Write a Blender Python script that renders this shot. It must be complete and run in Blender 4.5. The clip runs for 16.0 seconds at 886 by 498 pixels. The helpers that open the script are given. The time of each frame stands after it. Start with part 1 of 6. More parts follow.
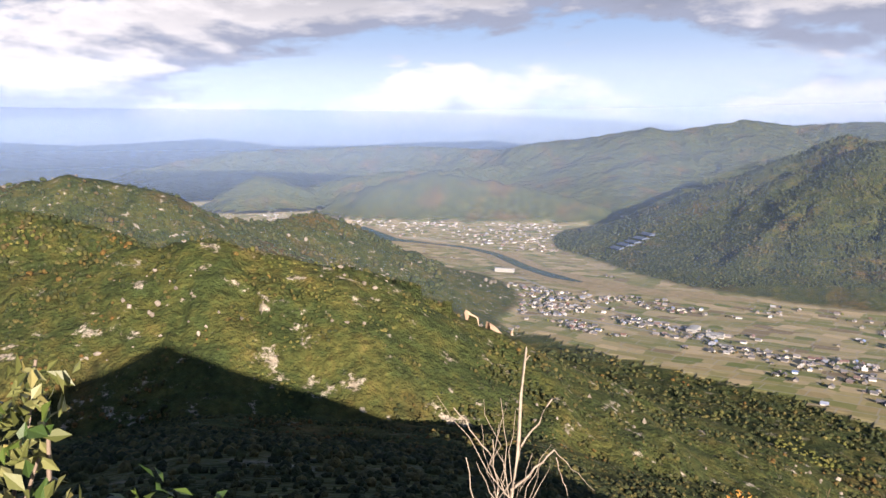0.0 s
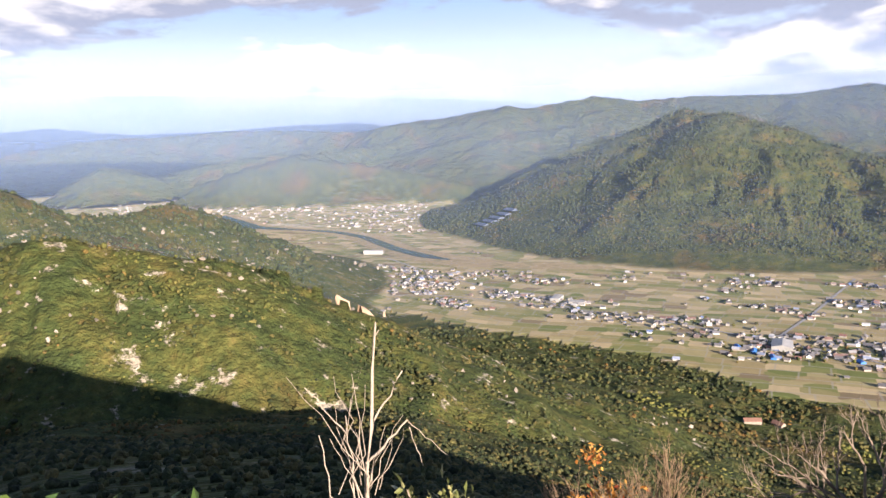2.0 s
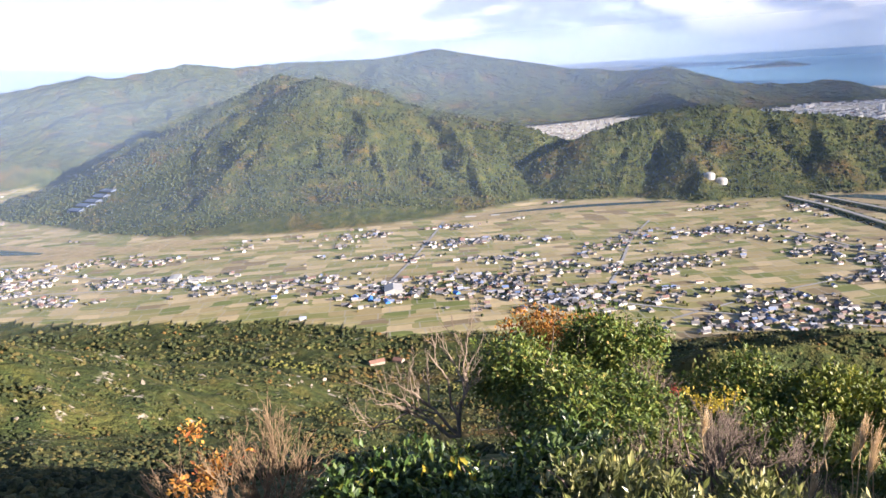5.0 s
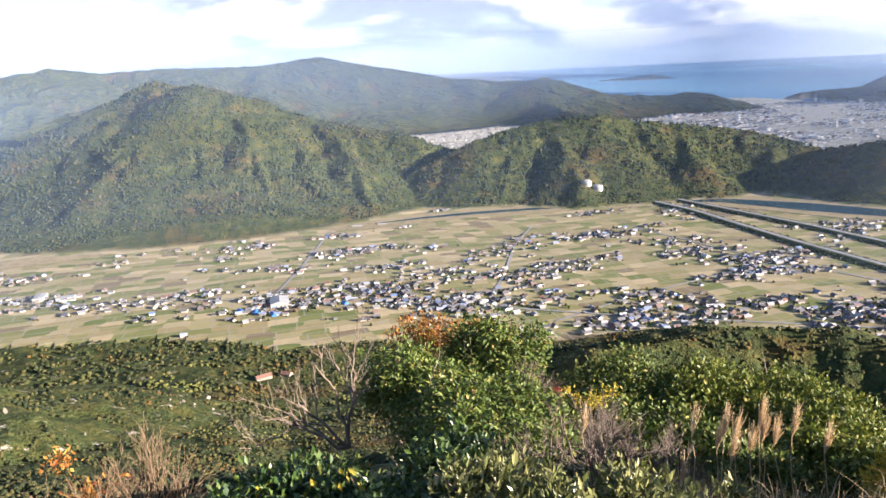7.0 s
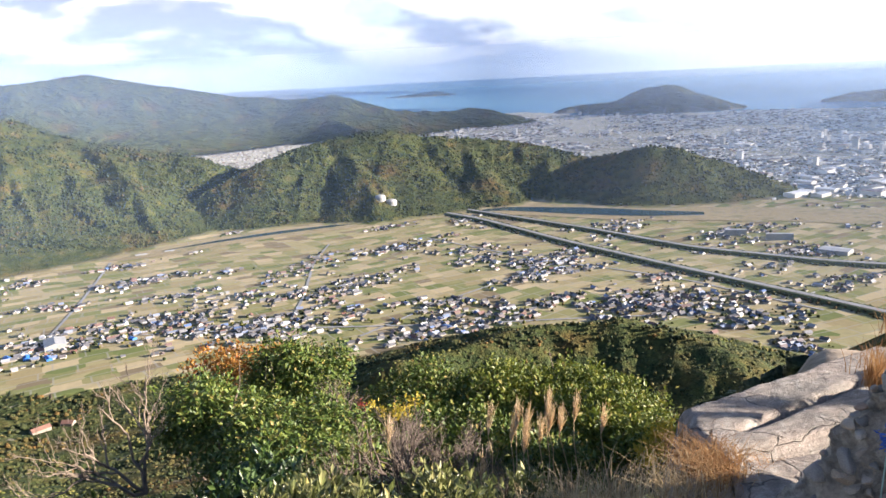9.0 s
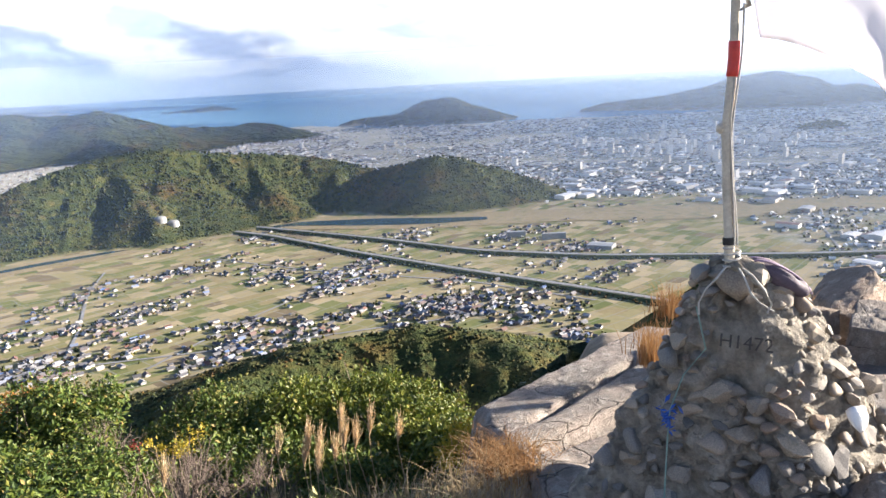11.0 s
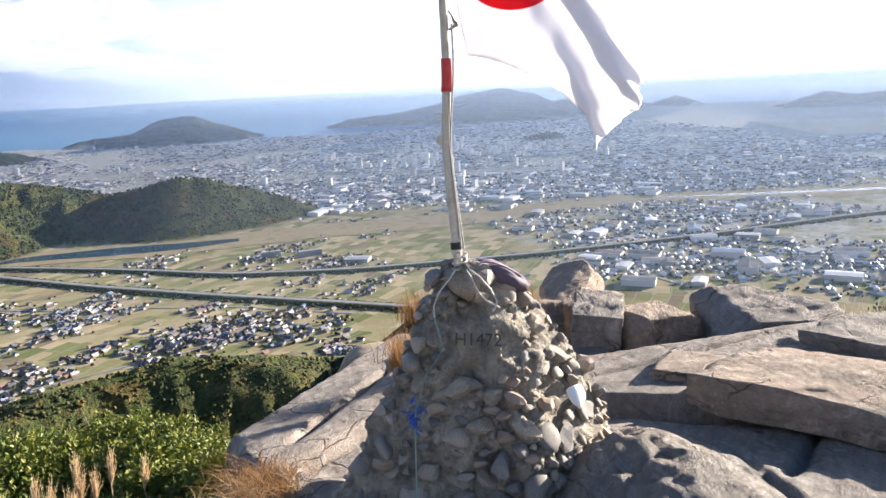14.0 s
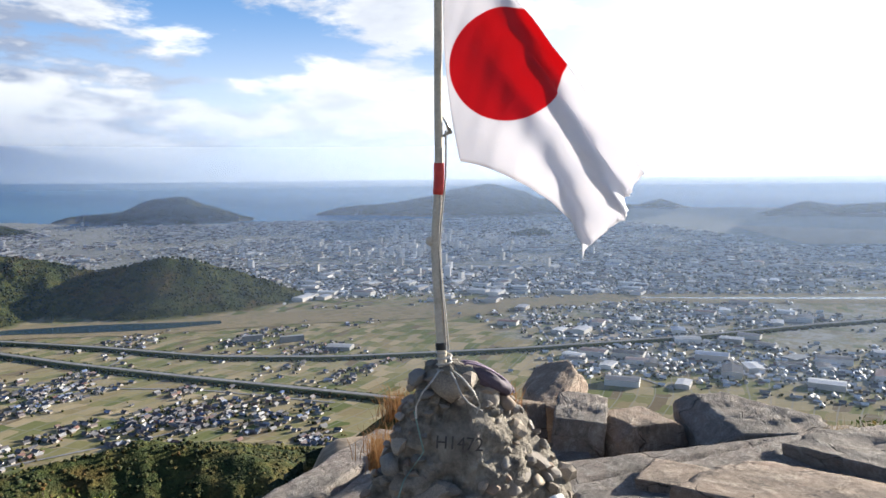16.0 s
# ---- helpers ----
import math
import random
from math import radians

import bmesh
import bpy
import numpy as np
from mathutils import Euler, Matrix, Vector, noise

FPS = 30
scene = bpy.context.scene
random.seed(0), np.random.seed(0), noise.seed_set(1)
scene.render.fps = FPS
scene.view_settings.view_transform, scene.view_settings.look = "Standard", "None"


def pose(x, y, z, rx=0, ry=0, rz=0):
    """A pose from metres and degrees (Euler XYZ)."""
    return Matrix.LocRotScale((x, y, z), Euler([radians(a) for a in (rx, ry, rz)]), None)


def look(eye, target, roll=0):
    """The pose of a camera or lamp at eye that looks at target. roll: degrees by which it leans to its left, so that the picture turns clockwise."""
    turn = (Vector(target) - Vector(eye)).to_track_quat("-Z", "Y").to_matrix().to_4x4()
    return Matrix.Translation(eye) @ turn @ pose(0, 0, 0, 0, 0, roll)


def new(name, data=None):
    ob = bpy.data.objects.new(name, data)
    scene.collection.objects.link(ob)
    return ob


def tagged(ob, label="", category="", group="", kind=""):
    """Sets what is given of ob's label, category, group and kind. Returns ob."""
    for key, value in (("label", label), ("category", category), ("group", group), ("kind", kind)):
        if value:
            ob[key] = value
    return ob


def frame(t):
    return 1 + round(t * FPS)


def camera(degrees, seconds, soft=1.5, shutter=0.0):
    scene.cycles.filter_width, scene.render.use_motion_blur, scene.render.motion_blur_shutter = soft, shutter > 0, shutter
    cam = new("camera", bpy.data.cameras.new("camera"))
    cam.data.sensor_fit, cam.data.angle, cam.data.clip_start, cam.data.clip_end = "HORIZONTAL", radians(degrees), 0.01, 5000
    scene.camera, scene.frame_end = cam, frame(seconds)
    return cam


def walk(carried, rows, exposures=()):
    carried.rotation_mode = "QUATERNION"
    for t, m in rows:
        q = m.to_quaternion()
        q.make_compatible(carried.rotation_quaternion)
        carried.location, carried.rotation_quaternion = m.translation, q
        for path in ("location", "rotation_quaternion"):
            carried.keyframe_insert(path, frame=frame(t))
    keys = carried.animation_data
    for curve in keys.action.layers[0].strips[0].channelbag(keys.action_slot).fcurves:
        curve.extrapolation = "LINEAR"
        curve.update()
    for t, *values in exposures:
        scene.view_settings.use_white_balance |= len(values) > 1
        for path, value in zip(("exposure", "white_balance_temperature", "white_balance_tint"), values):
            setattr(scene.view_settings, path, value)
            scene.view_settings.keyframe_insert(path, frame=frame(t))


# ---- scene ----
# ---- the camera and its way ----
cam = camera(61.66, 16.0)
EYE = 1.6  # the first eye's height over the summit's ground
ROWS = [
    (0.0, 0.000, 0.001, 0.002, 81.85, 0.30, 0.00),
    (0.5, 0.019, 0.000, -0.004, 81.70, 0.21, -3.11),
    (1.0, 0.041, -0.001, -0.015, 81.19, 0.68, -5.93),
    (1.5, 0.053, -0.029, -0.011, 80.80, 1.62, -8.34),
    (2.0, 0.079, -0.030, -0.015, 80.27, 1.87, -10.52),
    (2.5, 0.115, -0.035, -0.022, 79.76, 2.20, -14.92),
    (3.0, 0.151, -0.056, -0.029, 78.85, 2.24, -20.32),
    (3.5, 0.179, -0.071, -0.028, 78.05, 2.31, -25.83),
    (4.0, 0.210, -0.085, -0.037, 77.58, 2.61, -30.40),
    (4.5, 0.271, -0.072, -0.066, 77.06, 3.18, -35.00),
    (5.0, 0.328, -0.052, -0.095, 76.46, 3.37, -40.38),
    (5.2, 0.319, -0.090, -0.085, 76.28, 3.22, -42.32),
    (7.3, 0.333, -0.078, -0.095, 76.95, 2.49, -50.36),
    (7.5, 0.325, -0.079, -0.095, 77.14, 2.38, -51.48),
    (8.0, 0.295, -0.114, -0.072, 77.36, 2.44, -55.34),
    (8.5, 0.280, -0.135, -0.062, 77.26, 2.67, -60.68),
    (9.0, 0.282, -0.148, -0.061, 77.21, 2.84, -65.06),
    (9.2, 0.285, -0.148, -0.063, 77.17, 2.95, -66.59),
    (11.3, 0.558, -0.139, -0.177, 77.41, 3.19, -83.85),
    (11.5, 0.555, -0.145, -0.178, 77.42, 3.26, -85.50),
    (12.0, 0.553, -0.158, -0.179, 77.34, 3.15, -89.42),
    (12.5, 0.552, -0.172, -0.179, 77.35, 3.38, -92.82),
    (13.0, 0.546, -0.184, -0.178, 77.35, 3.38, -95.98),
    (13.5, 0.546, -0.196, -0.179, 77.50, 3.43, -98.05),
    (14.0, 0.548, -0.204, -0.178, 77.56, 3.24, -100.49),
    (14.5, 0.547, -0.208, -0.179, 77.47, 2.88, -102.26),
    (15.0, 0.542, -0.208, -0.172, 77.88, 2.67, -102.36),
    (15.5, 0.540, -0.203, -0.152, 80.99, 2.14, -101.64),
    (16.0, 0.536, -0.198, -0.144, 84.57, 0.62, -101.20),
]
walk(cam, [(t, pose(x, y, z + EYE, a, b, c)) for t, x, y, z, a, b, c in ROWS],
     exposures=[(0.0, 0.60, 6500, 19), (2.5, 1.00, 6450, 19), (5.0, 1.22, 6250, 18), (9.0, 1.24, 6150, 14), (12.0, 1.22, 6100, 12), (15.0, 1.12, 6050, 12), (16.0, 0.62, 5950, 9)])

# ---- sky, sun ----
SUN_AZ, SUN_EL = 158.5, 14.3  # degrees from the first view's heading, clockwise; degrees up
sun_dir = Vector((math.sin(radians(SUN_AZ)) * math.cos(radians(SUN_EL)), math.cos(radians(SUN_AZ)) * math.cos(radians(SUN_EL)), math.sin(radians(SUN_EL))))
sun = new("sun", bpy.data.lights.new("sun", "SUN"))
sun.data.energy, sun.data.angle, sun.data.color = 9.2, radians(0.55), (1.0, 0.87, 0.70)
sun.matrix_world = look(sun_dir * 100, (0, 0, 0))


def nodes_of(mat):
    mat.use_nodes = True
    nt = mat.node_tree
    nt.nodes.clear()
    return nt


def nd(nt, kind, props=None, **inputs):
    """A node; inputs by socket name (spaces as _) or index (i0, i1...); a socket value or a node's output."""
    n = nt.nodes.new(kind)
    for k, v in (props or {}).items():
        setattr(n, k, v)
    for k, v in inputs.items():
        s = n.inputs[int(k[1:])] if k[0] == "i" and k[1:].isdigit() else n.inputs[k.replace("_", " ")]
        if isinstance(v, bpy.types.NodeSocket):
            nt.links.new(v, s)
        else:
            s.default_value = v
    return n


def math_(nt, op, a, b=0.0, c=0.0, clamp=False):
    return nd(nt, "ShaderNodeMath", {"operation": op, "use_clamp": clamp}, i0=a, i1=b, i2=c).outputs[0]


def vmath(nt, op, a, b=(0, 0, 0)):
    n = nd(nt, "ShaderNodeVectorMath", {"operation": op}, i0=a)
    if op == "SCALE":
        n.inputs["Scale"].default_value = b
    elif isinstance(b, bpy.types.NodeSocket):
        nt.links.new(b, n.inputs[1])
    else:
        n.inputs[1].default_value = b
    return n.outputs[0]


def noise_(nt, vec, scale, detail=4.0, rough=0.55, dist=0.0):
    return nd(nt, "ShaderNodeTexNoise", None, Vector=vec, Scale=scale, Detail=detail, Roughness=rough, Distortion=dist).outputs["Fac"]


def ramp(nt, fac, stops, interp="LINEAR"):
    n = nt.nodes.new("ShaderNodeValToRGB")
    n.color_ramp.interpolation = interp
    while len(n.color_ramp.elements) < len(stops):
        n.color_ramp.elements.new(0.5)
    for e, (p, c) in zip(n.color_ramp.elements, stops):
        e.position, e.color = p, (*c, 1) if len(c) == 3 else c
    nt.links.new(fac, n.inputs[0])
    return n.outputs[0]


def step(nt, v, lo, hi):
    return nd(nt, "ShaderNodeMapRange", {"interpolation_type": "SMOOTHSTEP"}, Value=v, From_Min=lo, From_Max=hi).outputs[0]


def mix(nt, fac, a, b, kind="MIX"):
    n = nt.nodes.new("ShaderNodeMix")
    n.data_type, n.blend_type = "RGBA", kind
    for s, v in ((n.inputs["Factor"], fac), (n.inputs[6], a), (n.inputs[7], b)):
        if isinstance(v, bpy.types.NodeSocket):
            nt.links.new(v, s)
        else:
            s.default_value = (*v, 1) if isinstance(v, tuple) and len(v) == 3 else v
    return n.outputs[2]


def build_world():
    w = bpy.data.worlds.new("sky")
    scene.world = w
    w.use_nodes = True
    nt = w.node_tree
    nt.nodes.clear()
    sky = nd(nt, "ShaderNodeTexSky", {"sky_type": "NISHITA", "sun_disc": False, "sun_elevation": radians(SUN_EL), "sun_rotation": radians(SUN_AZ),
                                      "altitude": 400.0, "air_density": 1.0, "dust_density": 1.6, "ozone_density": 1.2}).outputs[0]
    way = nd(nt, "ShaderNodeTexCoord").outputs["Generated"]
    sep = nd(nt, "ShaderNodeSeparateXYZ", None, Vector=way)
    up = sep.outputs[2]
    toward = math_(nt, "ADD", math_(nt, "MULTIPLY", sep.outputs[0], sun_dir.x), math_(nt, "MULTIPLY", sep.outputs[1], sun_dir.y))
    glow = step(nt, toward, 0.0, 0.75)
    # rows of cumulus, three times as broad as high, thinning out overhead
    wide = nd(nt, "ShaderNodeCombineXYZ", None, X=sep.outputs[0], Y=sep.outputs[1], Z=math_(nt, "MULTIPLY", up, 3.3)).outputs[0]
    big = noise_(nt, vmath(nt, "ADD", wide, (3.1, 1.7, 0.25)), 3.1, 10.0, 0.58, 0.15)
    lifted = noise_(nt, vmath(nt, "ADD", wide, (3.1, 1.7, 0.37)), 3.1, 6.0, 0.55, 0.15)
    low_rows = math_(nt, "MULTIPLY", step(nt, up, 0.0, 0.06), step(nt, up, 0.20, 0.11))
    away = math_(nt, "MULTIPLY", step(nt, toward, 0.15, -0.45), step(nt, up, 0.10, 0.20))
    over = step(nt, up, 0.30, 0.52)
    cover = math_(nt, "ADD", big, math_(nt, "ADD", math_(nt, "MULTIPLY", low_rows, 0.06), math_(nt, "MULTIPLY", away, 0.10)))
    cover = math_(nt, "SUBTRACT", cover, math_(nt, "MULTIPLY", over, 0.22))
    cloud = step(nt, cover, 0.495, 0.575)
    shade = step(nt, math_(nt, "SUBTRACT", big, lifted), -0.055, 0.075)  # tops bright, undersides grey
    body = mix(nt, shade, (5.8, 6.6, 8.4), (15.2, 15.0, 14.8))
    body = mix(nt, math_(nt, "MULTIPLY", glow, 0.85), body, (19.0, 18.4, 17.6))
    thick = math_(nt, "MULTIPLY", math_(nt, "MULTIPLY", step(nt, cover, 0.57, 0.68), step(nt, up, 0.10, 0.22)), math_(nt, "SUBTRACT", 1.0, glow))
    body = mix(nt, math_(nt, "MULTIPLY", thick, 0.8), body, (4.2, 4.7, 5.8))
    # thin white veil near the horizon and round the sun
    veil = math_(nt, "MAXIMUM", math_(nt, "MULTIPLY", step(nt, up, 0.24, 0.0), math_(nt, "ADD", 0.82, math_(nt, "MULTIPLY", step(nt, toward, -0.92, -0.3), 0.16))), math_(nt, "MULTIPLY", step(nt, toward, 0.35, 0.80), step(nt, up, 0.60, 0.10)))
    milk = mix(nt, glow, (13.0, 14.4, 15.8), (20.0, 19.4, 18.6))
    blue = mix(nt, 0.7, sky, mix(nt, step(nt, up, 0.12, 0.75), (3.8, 7.8, 14.5), (0.9, 2.0, 4.6)))
    out = mix(nt, veil, blue, milk)
    out = mix(nt, math_(nt, "MULTIPLY", cloud, step(nt, up, -0.01, 0.045)), out, body)
    bg = nd(nt, "ShaderNodeBackground", None, Color=out, Strength=0.046)
    nd(nt, "ShaderNodeOutputWorld", None, Surface=bg.outputs[0])


build_world()


# ---- materials ----
def principled(nt, color, rough=0.8, bump=None, bump_dist=0.02, bump_strength=0.6, **more):
    p = nd(nt, "ShaderNodeBsdfPrincipled", None, Roughness=rough)
    if isinstance(color, bpy.types.NodeSocket):
        nt.links.new(color, p.inputs["Base Color"])
    else:
        p.inputs["Base Color"].default_value = (*color, 1)
    for k, v in more.items():
        s = p.inputs[k.replace("_", " ")]
        if isinstance(v, bpy.types.NodeSocket):
            nt.links.new(v, s)
        else:
            s.default_value = v
    if bump is not None:
        b = nd(nt, "ShaderNodeBump", None, Strength=bump_strength, Distance=bump_dist, Height=bump)
        nt.links.new(b.outputs[0], p.inputs["Normal"])
    nd(nt, "ShaderNodeOutputMaterial", None, Surface=p.outputs[0])
    return p


def attr(nt, name, out="Fac"):
    return nd(nt, "ShaderNodeAttribute", {"attribute_name": name}).outputs[out]


def land_material():
    m = bpy.data.materials.new("land")
    nt = nodes_of(m)
    place = attr(nt, "place", "Vector")  # true metres on the map
    wood = attr(nt, "wood")
    town = attr(nt, "town")
    # fields: two sizes of plots, turned a little
    turn = nd(nt, "ShaderNodeVectorRotate", {"rotation_type": "Z_AXIS"}, Vector=place, Angle=0.62).outputs[0]
    warp = nd(nt, "ShaderNodeTexNoise", None, Vector=turn, Scale=0.0016, Detail=1.0).outputs["Color"]
    turn = vmath(nt, "ADD", turn, vmath(nt, "SCALE", vmath(nt, "SUBTRACT", warp, (0.5, 0.5, 0.5)), 170.0))
    brick = nd(nt, "ShaderNodeTexBrick", {"offset": 0.37, "squash": 0.7, "squash_frequency": 3}, Vector=turn, Color1=(0, 0, 0, 1), Color2=(1, 1, 1, 1), Mortar=(0.5, 0.5, 0.5, 1),
               Scale=1.0, Mortar_Size=1.6, Mortar_Smooth=0.2, Bias=0.0, Brick_Width=78.0, Row_Height=34.0)
    cells = vmath(nt, "MULTIPLY", turn, (1 / 46.0, 1 / 27.0, 0.0))
    vor = nd(nt, "ShaderNodeTexVoronoi", {"distance": "CHEBYCHEV", "voronoi_dimensions": "2D"}, Vector=cells, Scale=1.0, Randomness=0.55)
    rnd = nd(nt, "ShaderNodeSeparateColor", None, Color=vor.outputs["Color"])
    plot = ramp(nt, rnd.outputs[0], [(0.0, (0.315, 0.265, 0.145)), (0.16, (0.390, 0.335, 0.205)), (0.30, (0.255, 0.245, 0.112)), (0.46, (0.190, 0.210, 0.082)), (0.60, (0.470, 0.390, 0.245)), (0.70, (0.205, 0.165, 0.108)), (0.78, (0.140, 0.175, 0.060)), (0.88, (0.340, 0.305, 0.165)), (1.0, (0.340, 0.305, 0.165))], "CONSTANT")
    plot = mix(nt, math_(nt, "MULTIPLY", rnd.outputs[1], 0.2), plot, (0.281, 0.242, 0.140))
    grain = noise_(nt, place, 0.09, 5.0, 0.65)
    plot = mix(nt, 0.3, plot, ramp(nt, grain, [(0.3, (0.078, 0.078, 0.047)), (0.7, (0.351, 0.312, 0.218))]), "OVERLAY")
    plot = mix(nt, math_(nt, "MULTIPLY", brick.outputs["Fac"], 0.55), plot, (0.27, 0.26, 0.23))
    urban = ramp(nt, noise_(nt, place, 0.02, 6.0, 0.7), [(0.3, (0.16, 0.17, 0.13)), (0.45, (0.44, 0.43, 0.41)), (0.55, (0.22, 0.22, 0.16)), (0.66, (0.56, 0.55, 0.52))])
    plain = mix(nt, step(nt, math_(nt, "ADD", town, math_(nt, "MULTIPLY", math_(nt, "SUBTRACT", noise_(nt, place, 0.006, 3.0), 0.5), 0.8)), 0.35, 0.65), plot, urban)
    # woods: mixed evergreen and autumn leaves, patches of many sizes, bare rock
    n1 = noise_(nt, place, 0.0045, 5.0, 0.6)
    n2 = noise_(nt, place, 0.03, 6.0, 0.7)
    n3 = noise_(nt, place, 0.14, 3.0, 0.6)
    leaf = ramp(nt, n2, [(0.28, (0.021, 0.034, 0.013)), (0.45, (0.041, 0.056, 0.017)), (0.58, (0.071, 0.075, 0.021)), (0.72, (0.112, 0.090, 0.030))])
    autumn = ramp(nt, n2, [(0.3, (0.045, 0.041, 0.015)), (0.5, (0.098, 0.064, 0.022)), (0.7, (0.150, 0.075, 0.022))])
    leaf = mix(nt, math_(nt, "MULTIPLY", step(nt, n1, 0.52, 0.68), 0.7), leaf, autumn)
    leaf = mix(nt, 0.7, leaf, ramp(nt, n3, [(0.3, (0.25, 0.25, 0.25)), (0.7, (0.75, 0.75, 0.75))]), "OVERLAY")
    bare = math_(nt, "MULTIPLY", attr(nt, "crag"), step(nt, noise_(nt, place, 0.045, 6.0, 0.72), 0.585, 0.66))
    leaf = mix(nt, bare, leaf, ramp(nt, n3, [(0.3, (0.26, 0.22, 0.17)), (0.7, (0.50, 0.45, 0.38))]))
    color = mix(nt, wood, plain, leaf)
    # crowns, and on the far ranges the gullies that their coarse flanks leave out
    far = step(nt, nd(nt, "ShaderNodeVectorMath", {"operation": "LENGTH"}, i0=place).outputs["Value"], 3800.0, 5200.0)
    gullies = math_(nt, "MULTIPLY", math_(nt, "MULTIPLY", noise_(nt, place, 0.0045, 4.0, 0.6), far), 14.0)
    hgt = math_(nt, "MULTIPLY", wood, math_(nt, "ADD", noise_(nt, place, 0.085, 4.0, 0.75), gullies))
    principled(nt, color, 0.92, hgt, 9.0, 1.0, Specular_IOR_Level=0.15)
    return m


LAND = land_material()


def simple(name, stops, scale, rough=0.8, bump=0.01, detail=6.0, strength=0.5, **more):
    """A plain surface whose colour wanders between stops, with a fine relief."""
    m = bpy.data.materials.new(name)
    nt = nodes_of(m)
    co = nd(nt, "ShaderNodeTexCoord").outputs["Object"]
    f = noise_(nt, co, scale, detail, 0.65)
    fine = noise_(nt, co, scale * 7, 4.0, 0.7)
    col = mix(nt, 0.3, ramp(nt, f, stops), ramp(nt, fine, [(0.3, (0.2, 0.2, 0.2)), (0.7, (0.8, 0.8, 0.8))]), "OVERLAY")
    principled(nt, col, rough, math_(nt, "ADD", f, math_(nt, "MULTIPLY", fine, 0.5)), bump, strength, **more)
    return m


def island(name, stops, rough=0.8, translucent=0.0, info="island", vary=0.25, spec=0.3, scale=3.0):
    """Colour picked piece by piece at random; translucent leaves let the sun through."""
    m = bpy.data.materials.new(name)
    nt = nodes_of(m)
    r = nd(nt, "ShaderNodeNewGeometry").outputs["Random Per Island"] if info == "island" else nd(nt, "ShaderNodeObjectInfo").outputs["Random"]
    co = nd(nt, "ShaderNodeTexCoord").outputs["Object"]
    col = mix(nt, vary, ramp(nt, r, stops), ramp(nt, noise_(nt, co, scale, 4.0, 0.6), [(0.3, (0.15, 0.15, 0.15)), (0.7, (0.85, 0.85, 0.85))]), "OVERLAY")
    p = principled(nt, col, rough, Specular_IOR_Level=spec)
    if translucent:
        t = nd(nt, "ShaderNodeBsdfTranslucent", None, Color=col)
        mx = nd(nt, "ShaderNodeMixShader", None, i0=translucent, i1=p.outputs[0], i2=t.outputs[0])
        nt.links.new(mx.outputs[0], [n for n in nt.nodes if n.type == "OUTPUT_MATERIAL"][0].inputs[0])
    return m


def far_wood_material():
    m = bpy.data.materials.new("far_tree_crowns")
    nt = nodes_of(m)
    r = nd(nt, "ShaderNodeNewGeometry").outputs["Random Per Island"]
    co = nd(nt, "ShaderNodeTexCoord").outputs["Object"]
    zone = noise_(nt, co, 0.006, 5.0, 0.6)
    green = ramp(nt, r, [(0.0, (0.020, 0.031, 0.015)), (0.5, (0.034, 0.046, 0.019)), (1.0, (0.056, 0.064, 0.026))])
    brown = ramp(nt, r, [(0.0, (0.034, 0.040, 0.018)), (0.6, (0.060, 0.055, 0.024)), (1.0, (0.098, 0.066, 0.028))])
    col = mix(nt, step(nt, zone, 0.50, 0.66), green, brown)
    principled(nt, col, 0.9, noise_(nt, co, 0.4, 3.0), 1.5, 0.8, Specular_IOR_Level=0.15)
    return m


def canopy_material():
    m = bpy.data.materials.new("tree_crowns")
    nt = nodes_of(m)
    r = nd(nt, "ShaderNodeNewGeometry").outputs["Random Per Island"]
    co = nd(nt, "ShaderNodeTexCoord").outputs["Object"]
    zone = noise_(nt, co, 0.009, 4.0, 0.6)
    green = ramp(nt, r, [(0.0, (0.019, 0.028, 0.013)), (0.35, (0.035, 0.046, 0.018)), (0.7, (0.062, 0.066, 0.024)), (1.0, (0.100, 0.086, 0.030))])
    rust = ramp(nt, r, [(0.0, (0.034, 0.044, 0.014)), (0.4, (0.060, 0.060, 0.020)), (0.78, (0.090, 0.068, 0.022)), (0.92, (0.135, 0.070, 0.020)), (1.0, (0.106, 0.086, 0.026))])
    lime = ramp(nt, r, [(0.0, (0.068, 0.080, 0.020)), (0.5, (0.118, 0.126, 0.030)), (1.0, (0.165, 0.152, 0.046))])
    col = mix(nt, step(nt, zone, 0.50, 0.62), green, rust)
    col = mix(nt, step(nt, noise_(nt, co, 0.006, 3.0), 0.54, 0.67), col, lime)
    tuft = noise_(nt, co, 0.55, 4.0, 0.75)
    col = mix(nt, 0.75, col, ramp(nt, tuft, [(0.32, (0.12, 0.12, 0.12)), (0.68, (0.88, 0.88, 0.88))]), "OVERLAY")
    principled(nt, col, 0.85, tuft, 1.6, 1.0, Specular_IOR_Level=0.2)
    return m


CANOPY = canopy_material()
FARWOOD = far_wood_material()
WATER = bpy.data.materials.new("water")
_nt = nodes_of(WATER)
principled(_nt, (0.14, 0.28, 0.42), 0.16, noise_(_nt, attr(_nt, "place", "Vector"), 0.02, 3.0), 0.6, 0.15)
RIVERWATER = bpy.data.materials.new("river_water")
_nt = nodes_of(RIVERWATER)
principled(_nt, (0.035, 0.075, 0.11), 0.10, noise_(_nt, attr(_nt, "place", "Vector"), 0.05, 3.0), 0.3, 0.1)
ROADWAY = simple("road_concrete", [(0.3, (0.20, 0.20, 0.20)), (0.7, (0.28, 0.28, 0.275))], 0.02, 0.85, 0.05)
